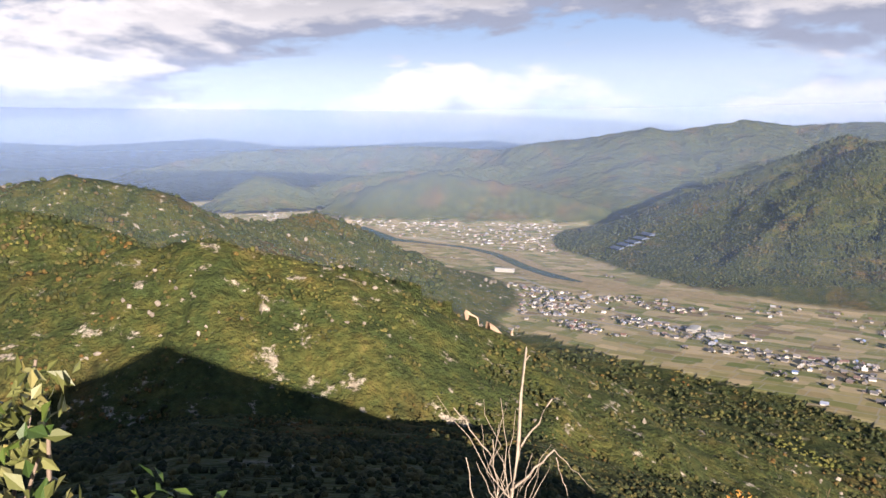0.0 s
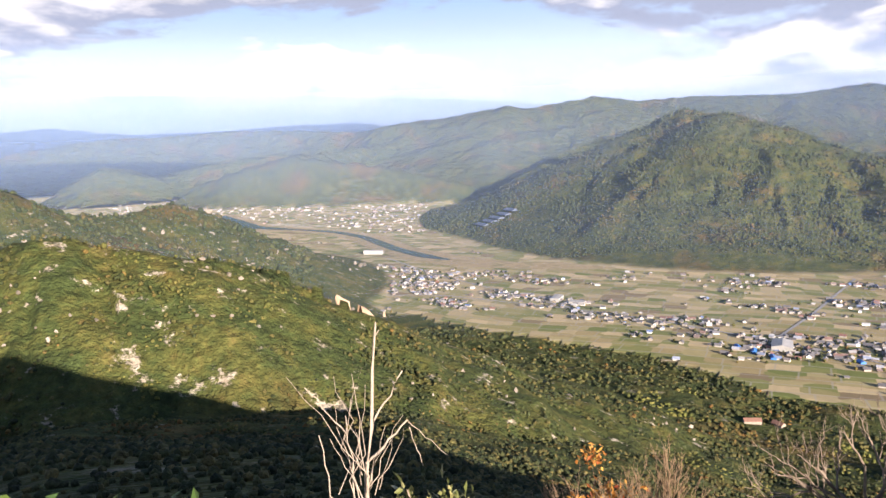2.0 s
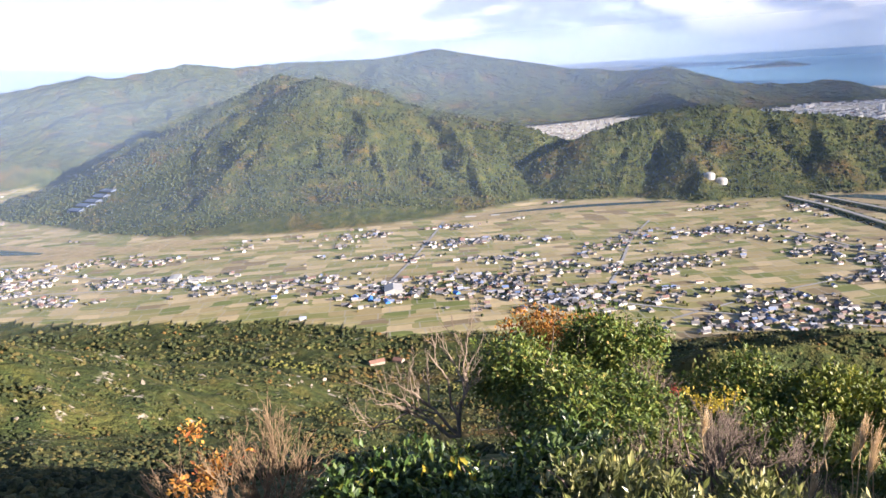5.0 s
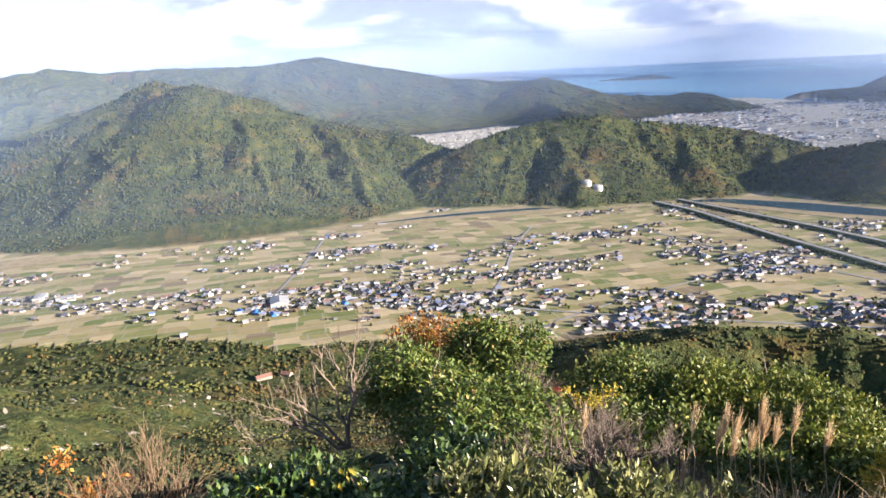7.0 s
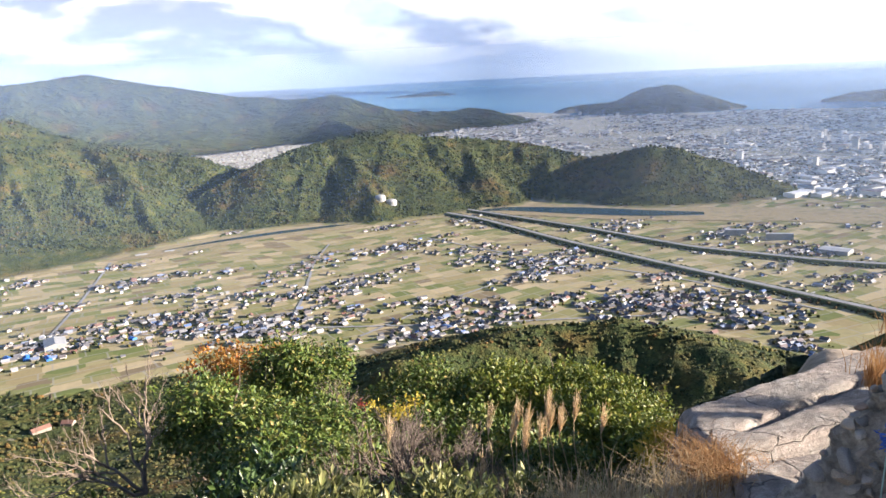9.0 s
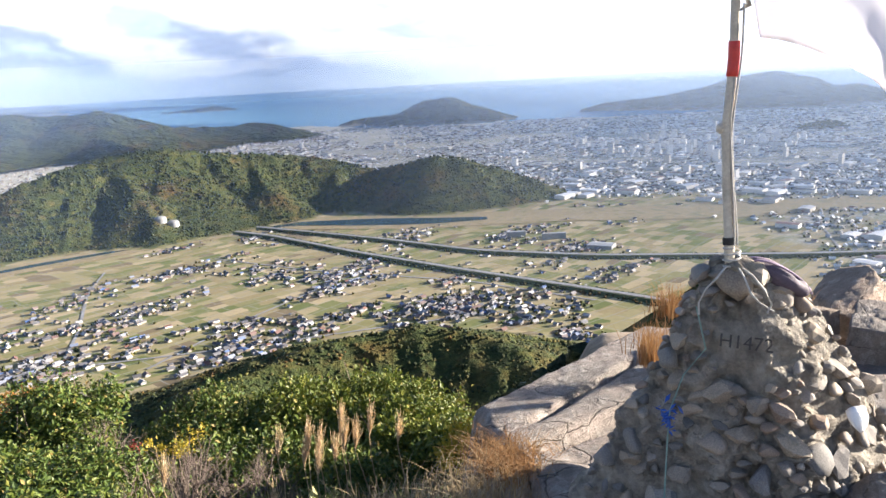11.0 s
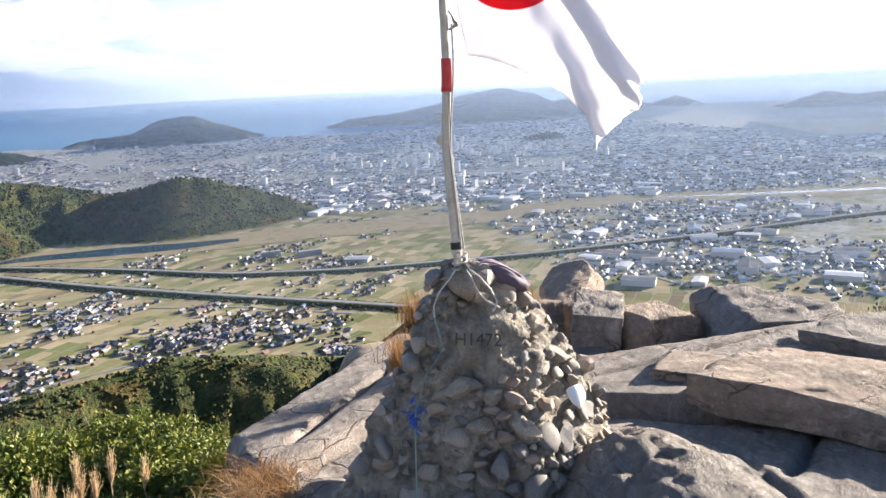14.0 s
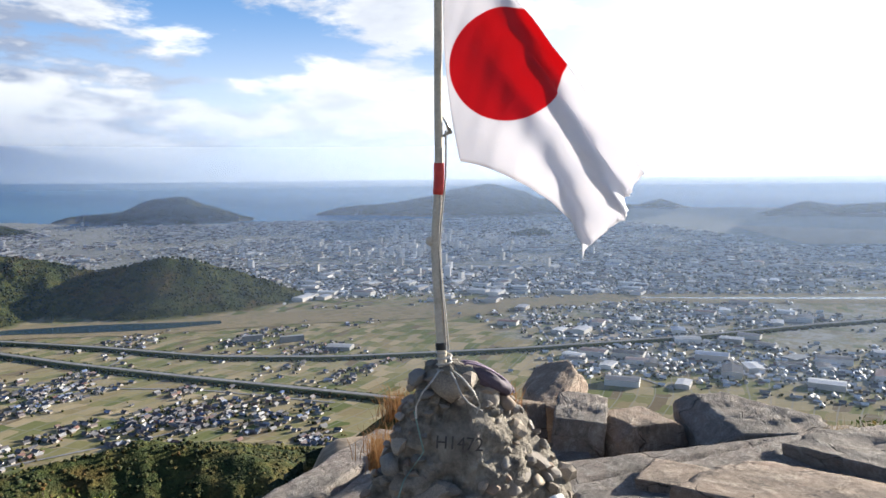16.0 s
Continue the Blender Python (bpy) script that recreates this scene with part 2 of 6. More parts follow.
HIGHWAYTOP = simple("worn_asphalt", [(0.3, (0.19, 0.19, 0.195)), (0.7, (0.27, 0.27, 0.275))], 0.02, 0.85, 0.05)
BANK = simple("bank_trees", [(0.3, (0.030, 0.053, 0.021)), (0.7, (0.075, 0.090, 0.030))], 0.05, 0.9, 1.0)
GRASSBANK = simple("dry_river_grass", [(0.3, (0.17, 0.14, 0.065)), (0.5, (0.28, 0.22, 0.12)), (0.7, (0.13, 0.13, 0.05))], 0.02, 0.9, 0.4)
SAND = simple("bare_earth", [(0.3, (0.42, 0.34, 0.25)), (0.7, (0.52, 0.44, 0.34))], 0.02, 0.9, 0.2)
ROOFS = island("roof_tiles", [(0.0, (0.045, 0.046, 0.052)), (0.16, (0.11, 0.11, 0.12)), (0.32, (0.22, 0.22, 0.23)), (0.42, (0.20, 0.11, 0.085)), (0.48, (0.42, 0.42, 0.42)), (0.64, (0.62, 0.61, 0.60)), (0.92, (0.76, 0.75, 0.73)), (1.0, (0.13, 0.19, 0.30))], 0.55)
WALLS = island("house_walls", [(0.0, (0.70, 0.68, 0.64)), (0.25, (0.42, 0.39, 0.34)), (0.4, (0.78, 0.77, 0.74)), (0.75, (0.55, 0.51, 0.46)), (1.0, (0.82, 0.81, 0.79))], 0.8)
ROOF_TONES = [(0.0, (0.080, 0.081, 0.090)), (0.3, (0.115, 0.115, 0.127)), (0.55, (0.170, 0.170, 0.180)), (0.68, (0.180, 0.090, 0.068)), (0.76, (0.225, 0.225, 0.235)), (0.88, (0.390, 0.390, 0.390)), (0.95, (0.083, 0.143, 0.300)), (1.0, (0.480, 0.480, 0.470))]
ROOFS_OWN = island("roof_of_house", ROOF_TONES, 0.6, info="object", vary=0.4, scale=0.7)
ROOFS_NEAR = island("roofs_of_village", ROOF_TONES, 0.6, vary=0.4, scale=0.7)
WALL_TONES = [(0.0, (0.350, 0.333, 0.298)), (0.3, (0.193, 0.166, 0.140)), (0.55, (0.455, 0.438, 0.411)), (0.7, (0.149, 0.119, 0.096)), (0.85, (0.298, 0.263, 0.210)), (0.93, (0.700, 0.682, 0.647)), (1.0, (0.800, 0.787, 0.752))]
WALLS_OWN = island("wall_of_house", WALL_TONES, 0.8, info="object", vary=0.5, scale=0.6)
WALLS_NEAR = island("walls_of_village", WALL_TONES, 0.8, vary=0.5, scale=0.6)


# ---- the lie of the land ----
PLAIN, SEA = -410.0, -421.0  # metres below the first eye


def squeeze(d):
    """Beyond 2.5 km distances close up, so that all lies within 4.8 km of the eye, each thing keeping its bearing and height angle."""
    d = np.asarray(d, float)
    return np.where(d < 2500, d, 4800 - 2300.0 ** 2 / (np.maximum(d, 2500) - 200))


def place_far(p):
    """True places, from the eye, to places in the scene."""
    p = np.asarray(p, float)
    d = np.hypot(p[:, 0], p[:, 1])
    k = squeeze(d) / np.maximum(d, 1e-6)
    q = p * k[:, None]
    q[:, 2] += EYE
    return q


_table = np.random.RandomState(7).rand(256, 256)


def vnoise(x, y):
    xi, yi = np.floor(x).astype(int), np.floor(y).astype(int)
    fx, fy = x - xi, y - yi
    fx, fy = fx * fx * (3 - 2 * fx), fy * fy * (3 - 2 * fy)
    a, b = _table[xi & 255, yi & 255], _table[(xi + 1) & 255, yi & 255]
    c, d = _table[xi & 255, (yi + 1) & 255], _table[(xi + 1) & 255, (yi + 1) & 255]
    return (a * (1 - fx) + b * fx) * (1 - fy) + (c * (1 - fx) + d * fx) * fy


def fbm(x, y, size, octaves=4, ridged=False):
    out, amp, tot = 0.0, 1.0, 0.0
    for i in range(octaves):
        v = vnoise(x / size + 17.3 * i, y / size + 9.1 * i)
        out = out + amp * ((1 - np.abs(2 * v - 1)) if ridged else v)
        tot += amp
        size, amp = size / 2.03, amp * 0.5
    return out / tot


def smooth(v, lo, hi):
    u = np.clip((v - lo) / (hi - lo), 0, 1)
    return u * u * (3 - 2 * u)


# crests: bearing, height angle, distance of each point; then the flank's slope, and how craggy it is
RIDGES = [
    ("near_ridge", [(-60, -9.5, 760), (-45, -9.2, 720), (-31.3, -8.83, 690), (-25, -7.6, 670), (-17.7, -6.7, 650), (-14.9, -7.74, 640), (-10.7, -8.83, 630), (-6.4, -9.52, 640), (-3.8, -10.9, 660), (-2, -12.4, 690), (1.3, -14.8, 760), (4.5, -17.2, 830)], 0.62, 0.8),
    ("rocky_hill", [(-50, -3.2, 1800), (-38, -3.0, 1750), (-30.8, -2.67, 1700), (-26.7, -1.99, 1650), (-22.5, -2.93, 1650), (-19.1, -4.66, 1700), (-16.4, -5.5, 1800), (-13.1, -5.68, 1900), (-9.7, -5.12, 2000), (-7.6, -5.9, 2050), (-6.3, -6.79, 2100), (-4.2, -8.48, 2150)], 0.55, 1.0),
    ("left_spur", [(-50, -4.0, 1150), (-30.9, -4.24, 1100), (-28.3, -4.67, 1080), (-24.9, -5.82, 1050), (-23.1, -6.92, 1000)], 0.6, 0.3),
    ("long_range", [(-22.8, -1.92, 6500), (-18.6, -0.98, 6600), (-14.1, -0.41, 6700), (-8.7, -0.32, 6800), (-3.6, -0.14, 6800), (0.7, -0.29, 6600), (4.1, -0.56, 6300), (7.6, 0.1, 6000), (10.9, 0.37, 5900), (13, 0.69, 5800), (15.4, 1.08, 5700), (16.6, 0.78, 5700), (19.3, 1.16, 5800), (21.9, 1.55, 5900), (24.9, 1.1, 6100), (28.7, 1.26, 6300), (32.4, 1.2, 6500), (35.4, 1.15, 6700)], 0.45, 0.1),
    ("great_range", [(35.4, 1.15, 6700), (37.5, 1.36, 6900), (39.9, 1.68, 7000), (42.2, 1.17, 7000), (45.3, 0.59, 7000), (49.6, -0.3, 7000), (53.6, -0.76, 6900), (55.6, -0.74, 6800), (56.8, -0.55, 6700), (59, -1.22, 6600), (61.3, -2.01, 6600), (65.1, -2.23, 6800), (67.5, -2.03, 6900), (70.3, -2.75, 7000), (71.5, -3.1, 7000)], 0.42, 0.1),
    ("farthest_range", [(-60, 0.1, 16000), (-30.6, 0.21, 16000), (-26.2, -0.04, 16000), (-21.5, 0.17, 16000), (-16.9, 0.47, 16000), (-12.9, -0.04, 15000), (-7, -0.07, 15000), (-1.9, 0.15, 15000), (3.7, 0.29, 15000), (6.3, -0.06, 15000)], 0.3, 0.0),
    ("dark_hump", [(-16.7, -3.49, 4900), (-14.2, -2.28, 4900), (-12.2, -2.57, 4900), (-11.1, -2.96, 4900)], 0.8, 0.0),
    ("far_spur", [(-10.3, -3.19, 5000), (-7.1, -2.46, 5000), (-2.4, -1.9, 5100), (0.7, -2.0, 5200), (6, -1.3, 5500)], 0.75, 0.0),
    ("low_hill", [(-8, -4.0, 4400), (-4.5, -2.83, 4300), (-1.1, -2.08, 4300), (2, -2.53, 4200), (5.9, -3.1, 4100), (9.3, -3.95, 4000), (11.9, -4.57, 3900)], 0.8, 0.1),
    ("twin_peak_low", [(8.5, -8.2, 2900), (12.5, -7.04, 3000), (17.3, -4.31, 3200), (20, -3.0, 3250), (23, -1.95, 3250), (25.2, -0.9, 3250), (28.2, 0.44, 3250)], 0.5, 0.35),
    ("twin_peak_high", [(26.8, -0.2, 3300), (28.2, 0.44, 3250), (29.4, -0.27, 3150), (31, 0.04, 3050), (33.3, -0.68, 3000), (37.5, -2.24, 2950), (40.3, -3.12, 2900), (43.1, -3.8, 2850), (46.2, -4.46, 2800), (48.6, -5.88, 2750), (49.7, -7.2, 2700)], 0.52, 0.2),
    ("peak_spur", [(31, 0.04, 3050), (27, -3.6, 2750), (23.5, -6.4, 2500), (21.5, -8.2, 2400)], 0.5, 0.25),
    ("peak_spur_south", [(33.3, -0.9, 3000), (34.5, -4.4, 2620), (35.5, -8.0, 2330)], 0.55, 0.1),
    ("peak_spur_east", [(40.3, -3.3, 2900), (42, -6.2, 2520), (43, -9.2, 2280)], 0.55, 0.0),
    ("tank_hill", [(47.6, -7.6, 2500), (48.4, -6.43, 2550), (51.4, -5.07, 2620), (54.4, -4.27, 2700), (57, -3.67, 2750), (60.5, -3.48, 2750), (63.9, -4.05, 2800), (69.1, -4.59, 2850), (72.5, -5.2, 2850), (75.8, -6.16, 2800), (77.9, -5.88, 2700), (80.4, -5.41, 2650), (82.4, -5.66, 2650), (84.7, -6.35, 2650), (87.4, -7.25, 2650), (89.5, -8.1, 2650)], 0.62, 0.0),
    ("hill_spur", [(57, -3.9, 2750), (58.5, -6.5, 2480), (59.5, -8.8, 2300)], 0.62, 0.0),
    ("hill_spur_mid", [(66.5, -4.5, 2800), (67.5, -7.0, 2560), (68.5, -9.2, 2400)], 0.6, 0.0),
    ("hill_spur_east", [(80.4, -5.6, 2650), (79, -8.0, 2500), (78, -9.6, 2380)], 0.6, 0.0),
    ("hill_spur_west", [(54.4, -4.5, 2700), (54.0, -7.0, 2480), (53.5, -9.2, 2330)], 0.62, 0.0),
    ("hill_spur_tank", [(63.0, -4.1, 2790), (63.5, -6.8, 2560), (64.0, -9.2, 2400)], 0.62, 0.0),
    ("hill_spur_river", [(72.5, -5.3, 2850), (73.0, -7.5, 2620), (73.2, -9.4, 2450)], 0.62, 0.0),
    ("hill_spur_end", [(84.7, -6.5, 2650), (83.6, -8.3, 2520), (82.8, -9.6, 2400)], 0.62, 0.0),
    ("peak_spur_mid", [(37.5, -2.4, 2950), (38.4, -5.9, 2550), (39.3, -8.9, 2330)], 0.55, 0.0),
    ("peak_spur_front", [(31.0, -0.2, 3050), (30.6, -4.0, 2680), (30.2, -7.9, 2370)], 0.52, 0.2),
    ("coast_hill", [(61.4, -3.0, 6600), (64.4, -2.8, 6900), (67.9, -2.2, 7200), (70.6, -3.01, 7300)], 0.4, 0.0),
    ("island_near", [(72.5, -2.75, 8700), (75, -2.28, 8600), (78.3, -1.77, 8500), (80.3, -1.13, 8400), (81.7, -0.99, 8400), (83.4, -1.59, 8300), (85.5, -2.85, 8200)], 0.45, 0.0),
    ("island_broad", [(91.1, -2.5, 9200), (93.5, -1.97, 9200), (96.5, -1.81, 9200), (99.5, -1.31, 9200), (102, -0.71, 9200), (104.8, -0.3, 9200), (106.5, -0.77, 9200), (108.5, -1.36, 9300), (110.8, -1.61, 9500), (113.1, -1.65, 9800), (115, -2.05, 10000), (117.5, -1.64, 10300), (119, -2.2, 10500)], 0.4, 0.0),
    ("island_far", [(59.8, -1.0, 22000), (64.3, -0.62, 22000), (66.6, -1.1, 22000)], 0.3, 0.0),
    ("west_cape", [(124.2, -2.9, 8800), (124.8, -2.38, 8700), (127.3, -1.78, 8600), (129, -2.05, 8600), (132.6, -1.77, 8600), (145, -1.5, 8600)], 0.4, 0.0),
    ("town_hill", [(104.6, -4.75, 5350), (106.1, -4.31, 5350), (108.1, -3.86, 5350), (110.1, -4.4, 5350)], 0.4, 0.0),
    ("town_knoll", [(112.6, -5.0, 5000), (113.6, -4.87, 5000), (114.6, -5.0, 5000)], 0.4, 0.0),
    ("east_shoulder", [(75, -25, 50), (77, -23, 120), (79, -24, 220), (82, -27.5, 330)], 0.9, 0.0),
    ("summit_ridge", [(101, -15, 20), (103, -15, 60), (104, -16.5, 130), (105, -20, 210), (105, -27, 330)], 0.8, 0.4),
    ("wooded_spur", [(60, -21.5, 780), (67.5, -19.9, 860), (70.4, -19.1, 900), (74.6, -18.7, 920), (78.9, -18.6, 920), (83.3, -19.4, 900), (85.9, -20.3, 870), (88.6, -23, 800)], 0.45, 0.0),
]
EDGE = [(-180, 1000), (-120, 1300), (-60, 1800), (-20, 1900), (1.5, 1650), (7.8, 1584), (12.1, 1467), (19.7, 1365), (25.9, 1293), (31.2, 1228), (34.9, 1151), (57.4, 1109), (67, 1080), (75, 1130), (82.6, 1130), (88, 1010), (91, 985), (110, 900), (140, 900), (180, 1000)]
COAST = [(-180, 9e4), (52, 9e4), (56, 9500), (71, 9000), (76, 7700), (80, 7330), (88, 7550), (98.6, 7470), (104, 8600), (112, 10500), (119, 10500), (150, 9500), (155, 9e4), (180, 9e4)]


def terrain(x, y, rough=True):
    """Height from the eye, share of wood, of town and of crag at true places."""
    d, az = np.hypot(x, y), np.degrees(np.arctan2(x, y))
    z = np.full(x.shape, PLAIN)
    crag = np.zeros(x.shape)
    wood = np.zeros(x.shape)
    gully = fbm(x + 120 * (fbm(x, y, 260, 2) - 0.5), y + 90 * (fbm(x, y, 310, 2) - 0.5), 330, 4, True) - 0.62
    for name, crest, slope, rocky in RIDGES:
        c = np.array(crest, float)
        cx, cy, cz = c[:, 2] * np.sin(np.radians(c[:, 0])), c[:, 2] * np.cos(np.radians(c[:, 0])), c[:, 2] * np.tan(np.radians(c[:, 1]))
        reach = (cz.max() - PLAIN) / slope * 1.5
        near = (x > cx.min() - reach) & (x < cx.max() + reach) & (y > cy.min() - reach) & (y < cy.max() + reach)
        if not near.any():
            continue
        px, py, best = x[near], y[near], np.full(near.sum(), -1e9)
        far, crown, run = np.zeros(best.shape), np.zeros(best.shape), np.zeros(best.shape)
        legs = np.concatenate([[0], np.cumsum(np.hypot(np.diff(cx), np.diff(cy)))])
        for i in range(len(c) - 1):
            ux, uy = cx[i + 1] - cx[i], cy[i + 1] - cy[i]
            t = np.clip(((px - cx[i]) * ux + (py - cy[i]) * uy) / (ux * ux + uy * uy), 0, 1)
            off = np.hypot(px - cx[i] - t * ux, py - cy[i] - t * uy)
            top = cz[i] + t * (cz[i + 1] - cz[i])
            w = (top - PLAIN) / slope * 1.35
            h = PLAIN + (top - PLAIN) * ((1 - np.clip(off / w, 0, 1)) ** 1.35)
            win = h > best
            side = np.where(ux * (py - cy[i]) - uy * (px - cx[i]) > 0, 4000.0, 0.0)
            best, far, crown = np.where(win, h, best), np.where(win, off, far), np.where(win, top, crown)
            run = np.where(win, legs[i] + t * math.hypot(ux, uy) + side, run)
        # gullies run down from the crest on both sides, with spurs between them
        gap = min(420.0, max(90.0, 0.066 * c[:, 2].mean()))
        bend = fbm(px, py, gap * 2.2, 2) - 0.5
        ribs = fbm(run + bend * gap * 1.6, far * 0.30 + run * 0.05, gap, 3, True) - 0.60
        fine = fbm(run * 1.3 + bend * gap, far * 0.5, gap * 0.42, 2, True) - 0.58
        cut = 0.74 * ribs + 0.34 * fine + 0.25 * gully[near]
        carve = np.minimum(np.minimum(far * 0.85, gap * 0.52), 0.62 * (best - PLAIN)) * rough * min(1.0, max(0.3, (slope - 0.30) / 0.15))
        best = np.minimum(best + cut * carve, np.maximum(best, crown - 0.16 * far))
        zz = z[near]
        up = best > zz + 0.5
        z[near] = np.maximum(zz, best)
        cr = crag[near]
        cr[up] = rocky
        crag[near] = cr
    # the mountain we stand on
    edge = np.interp(az, [e[0] for e in EDGE], [e[1] for e in EDGE])
    u = np.clip(d / edge, 0, 1)
    own = PLAIN * (1 - (1 - u) ** 1.9)
    own = own + gully * np.minimum(d * 0.13, 45) * (1 - u) * smooth(d, 60, 300) * rough
    east = smooth(az, 86, 94) * (1 - smooth(az, 150, 175))
    flat = np.where(d < 7.0, 0.10 * (d - 1.5), 0.55 + 0.85 * (d - 7.0))
    brow = -EYE - np.maximum(0, (1 - east) * 0.52 * (d - 1.6) + east * (0.30 + flat))
    w = smooth(d, 14, 110)
    own = brow * (1 - w) + own * w
    up = own > z - 3
    z = np.maximum(z, own)
    crag = np.where(up & (own >= z), 0.35, crag)
    wood = np.maximum(smooth(z, PLAIN + 1.5, PLAIN + 7), d < edge * (0.985 + 0.03 * (fbm(x, y, 60, 2) - 0.5)))
    coast = np.interp(az, [e[0] for e in COAST], [e[1] for e in COAST])
    wet = smooth(d, coast, coast * 1.01) * (z < PLAIN + 3)
    z = z - wet * 26
    town = city(x, y)
    return z, wood, town, crag


def city(x, y):
    """How built-up the plain is, 0 to 1."""
    d, az = np.hypot(x, y), np.degrees(np.arctan2(x, y))
    big = smooth(x, 2250, 2500) * smooth(d, 2450, 2800) * smooth(az, 56, 66)
    south = smooth(-y, 250, 700) * smooth(d, 1400, 1700) * 0.5
    north = smooth(d, 2600, 3100) * (az > -14) * (az < 9) * 0.35
    vale = smooth(d, 4000, 4300) * smooth(az, 42, 45) * (1 - smooth(az, 62, 66))
    return np.clip(np.maximum.reduce([big, south, north, vale]), 0, 1)


def fast_mesh(name, verts, faces, mats, smooth_faces=False, index=None):
    """A mesh from arrays: faces is (n, 3) or (n, 4)."""
    me = bpy.data.meshes.new(name)
    verts, faces = np.asarray(verts, np.float32), np.asarray(faces, np.int32)
    k = faces.shape[1]
    me.vertices.add(len(verts))
    me.vertices.foreach_set("co", verts.ravel())
    me.loops.add(faces.size)
    me.loops.foreach_set("vertex_index", faces.ravel())
    me.polygons.add(len(faces))
    me.polygons.foreach_set("loop_start", np.arange(0, faces.size, k, dtype=np.int32))
    if index is not None:
        me.polygons.foreach_set("material_index", np.asarray(index, np.int32))
    for m in mats if isinstance(mats, (list, tuple)) else [mats]:
        me.materials.append(m)
    me.update(calc_edges=True)
    me.polygons.foreach_set("use_smooth", np.full(len(faces), smooth_faces, dtype=bool))
    me.validate()
    return me


def set_attr(me, name, values, kind="FLOAT"):
    a = me.attributes.new(name, kind, "POINT")
    a.data.foreach_set("vector" if kind == "FLOAT_VECTOR" else "value", np.asarray(values, np.float32).ravel())


def build_ground():
    az = np.radians(np.concatenate([np.arange(-180, -44, 2.0), np.arange(-44, 145, 0.2), np.arange(145, 180, 2.0)]))
    rad = [0.6, 1.2, 2.0, 3.0, 4.2, 5.5, 7.0, 8.6]
    while rad[-1] < 24000:
        d = rad[-1]
        rad.append(d * (1.035 if d < 150 else 1.015 if d < 1900 else 1.0085 if d < 3500 else 1.011 if d < 7600 else 1.03))
    rad = np.array(rad + [30000, 45000, 90000])
    A, R = np.meshgrid(az, rad)
    x, y = (R * np.sin(A)).ravel(), (R * np.cos(A)).ravel()
    z, wood, town, crag = terrain(x, y)
    z = z + wood * (fbm(x, y, 26, 3) - 0.5) * np.clip((R.ravel() - 150) * 0.02, 0, 9)
    p = np.stack([x, y, z], 1)
    q = place_far(p)
    n, m = len(rad), len(az)
    i, j = np.meshgrid(np.arange(n - 1), np.arange(m), indexing="ij")
    j2 = (j + 1) % m
    f = np.stack([i * m + j, (i + 1) * m + j, (i + 1) * m + j2, i * m + j2], -1).reshape(-1, 4)
    q = np.vstack([q, [[0, 0, 0.0]]])  # the middle
    me = fast_mesh("ground", q, f, LAND, True)
    set_attr(me, "place", np.vstack([p, [[0, 0, -EYE]]]), "FLOAT_VECTOR")
    for name, v in (("wood", wood), ("town", town), ("crag", crag)):
        set_attr(me, name, np.append(v, v[0]))
    tagged(new("ground", me), "wooded mountains round a farmed valley plain", "ground", kind="structure")


build_ground()


def build_sea():
    az = np.radians(np.arange(48, 156, 0.5))
    rad = np.array([6500, 7000, 7600, 8300, 9200, 10500, 12500, 16000, 22000, 35000, 70000, 300000.0])
    A, R = np.meshgrid(az, rad)
    p = np.stack([(R * np.sin(A)).ravel(), (R * np.cos(A)).ravel(), np.full(R.size, SEA)], 1)
    n, m = len(rad), len(az)
    i, j = np.meshgrid(np.arange(n - 1), np.arange(m - 1), indexing="ij")
    f = np.stack([i * m + j, (i + 1) * m + j, (i + 1) * m + j + 1, i * m + j + 1], -1).reshape(-1, 4)
    me = fast_mesh("sea", place_far(p), f, WATER, True)
    set_attr(me, "place", p, "FLOAT_VECTOR")
    tagged(new("sea", me), "calm pale blue sea with islands to the horizon", "sea", kind="structure")


build_sea()


def strip(name, line, width, lift, mat, label, category, thick=0.0, fine=25.0):
    """A band along a line on the plain: water, road on its bank, grass."""
    pts = np.array(line, float)
    seg = np.hypot(*np.diff(pts, axis=0).T)
    s = np.concatenate([[0], np.cumsum(seg)])
    k = np.arange(0, s[-1], fine)
    # rounded corners
    q = np.stack([np.interp(k, s, pts[:, 0]), np.interp(k, s, pts[:, 1])], 1)
    for _ in range(4):
        q[1:-1] = (q[:-2] + 2 * q[1:-1] + q[2:]) / 4
    t = np.gradient(q, axis=0)
    t /= np.hypot(t[:, 0], t[:, 1])[:, None]
    nrm = np.stack([-t[:, 1], t[:, 0]], 1)
    w = (np.interp(k, s, width) if isinstance(width, list) else np.full(len(k), float(width))) / 2
    w = w * (1 + 0.10 * (fbm(q[:, 0], q[:, 1], 120, 2) - 0.5) * 2)
    a, b = q + nrm * w[:, None], q - nrm * w[:, None]
    n = len(k)
    rows = [(a, lift), (b, lift)]
    if thick:
        rows = [(a + nrm * thick, lift - thick), (a, lift), (b, lift), (b - nrm * thick, lift - thick)]
    p = np.vstack([np.column_stack([r, np.full(n, PLAIN + h)]) for r, h in rows])
    f = [np.stack([np.arange(n - 1) + n * r, np.arange(1, n) + n * r, np.arange(1, n) + n * (r + 1), np.arange(n - 1) + n * (r + 1)], 1) for r in range(len(rows) - 1)]
    me = fast_mesh(name, place_far(p), np.vstack(f)[:, ::-1], mat)
    set_attr(me, "place", p, "FLOAT_VECTOR")
    return tagged(new(name, me), label, category, kind="structure")


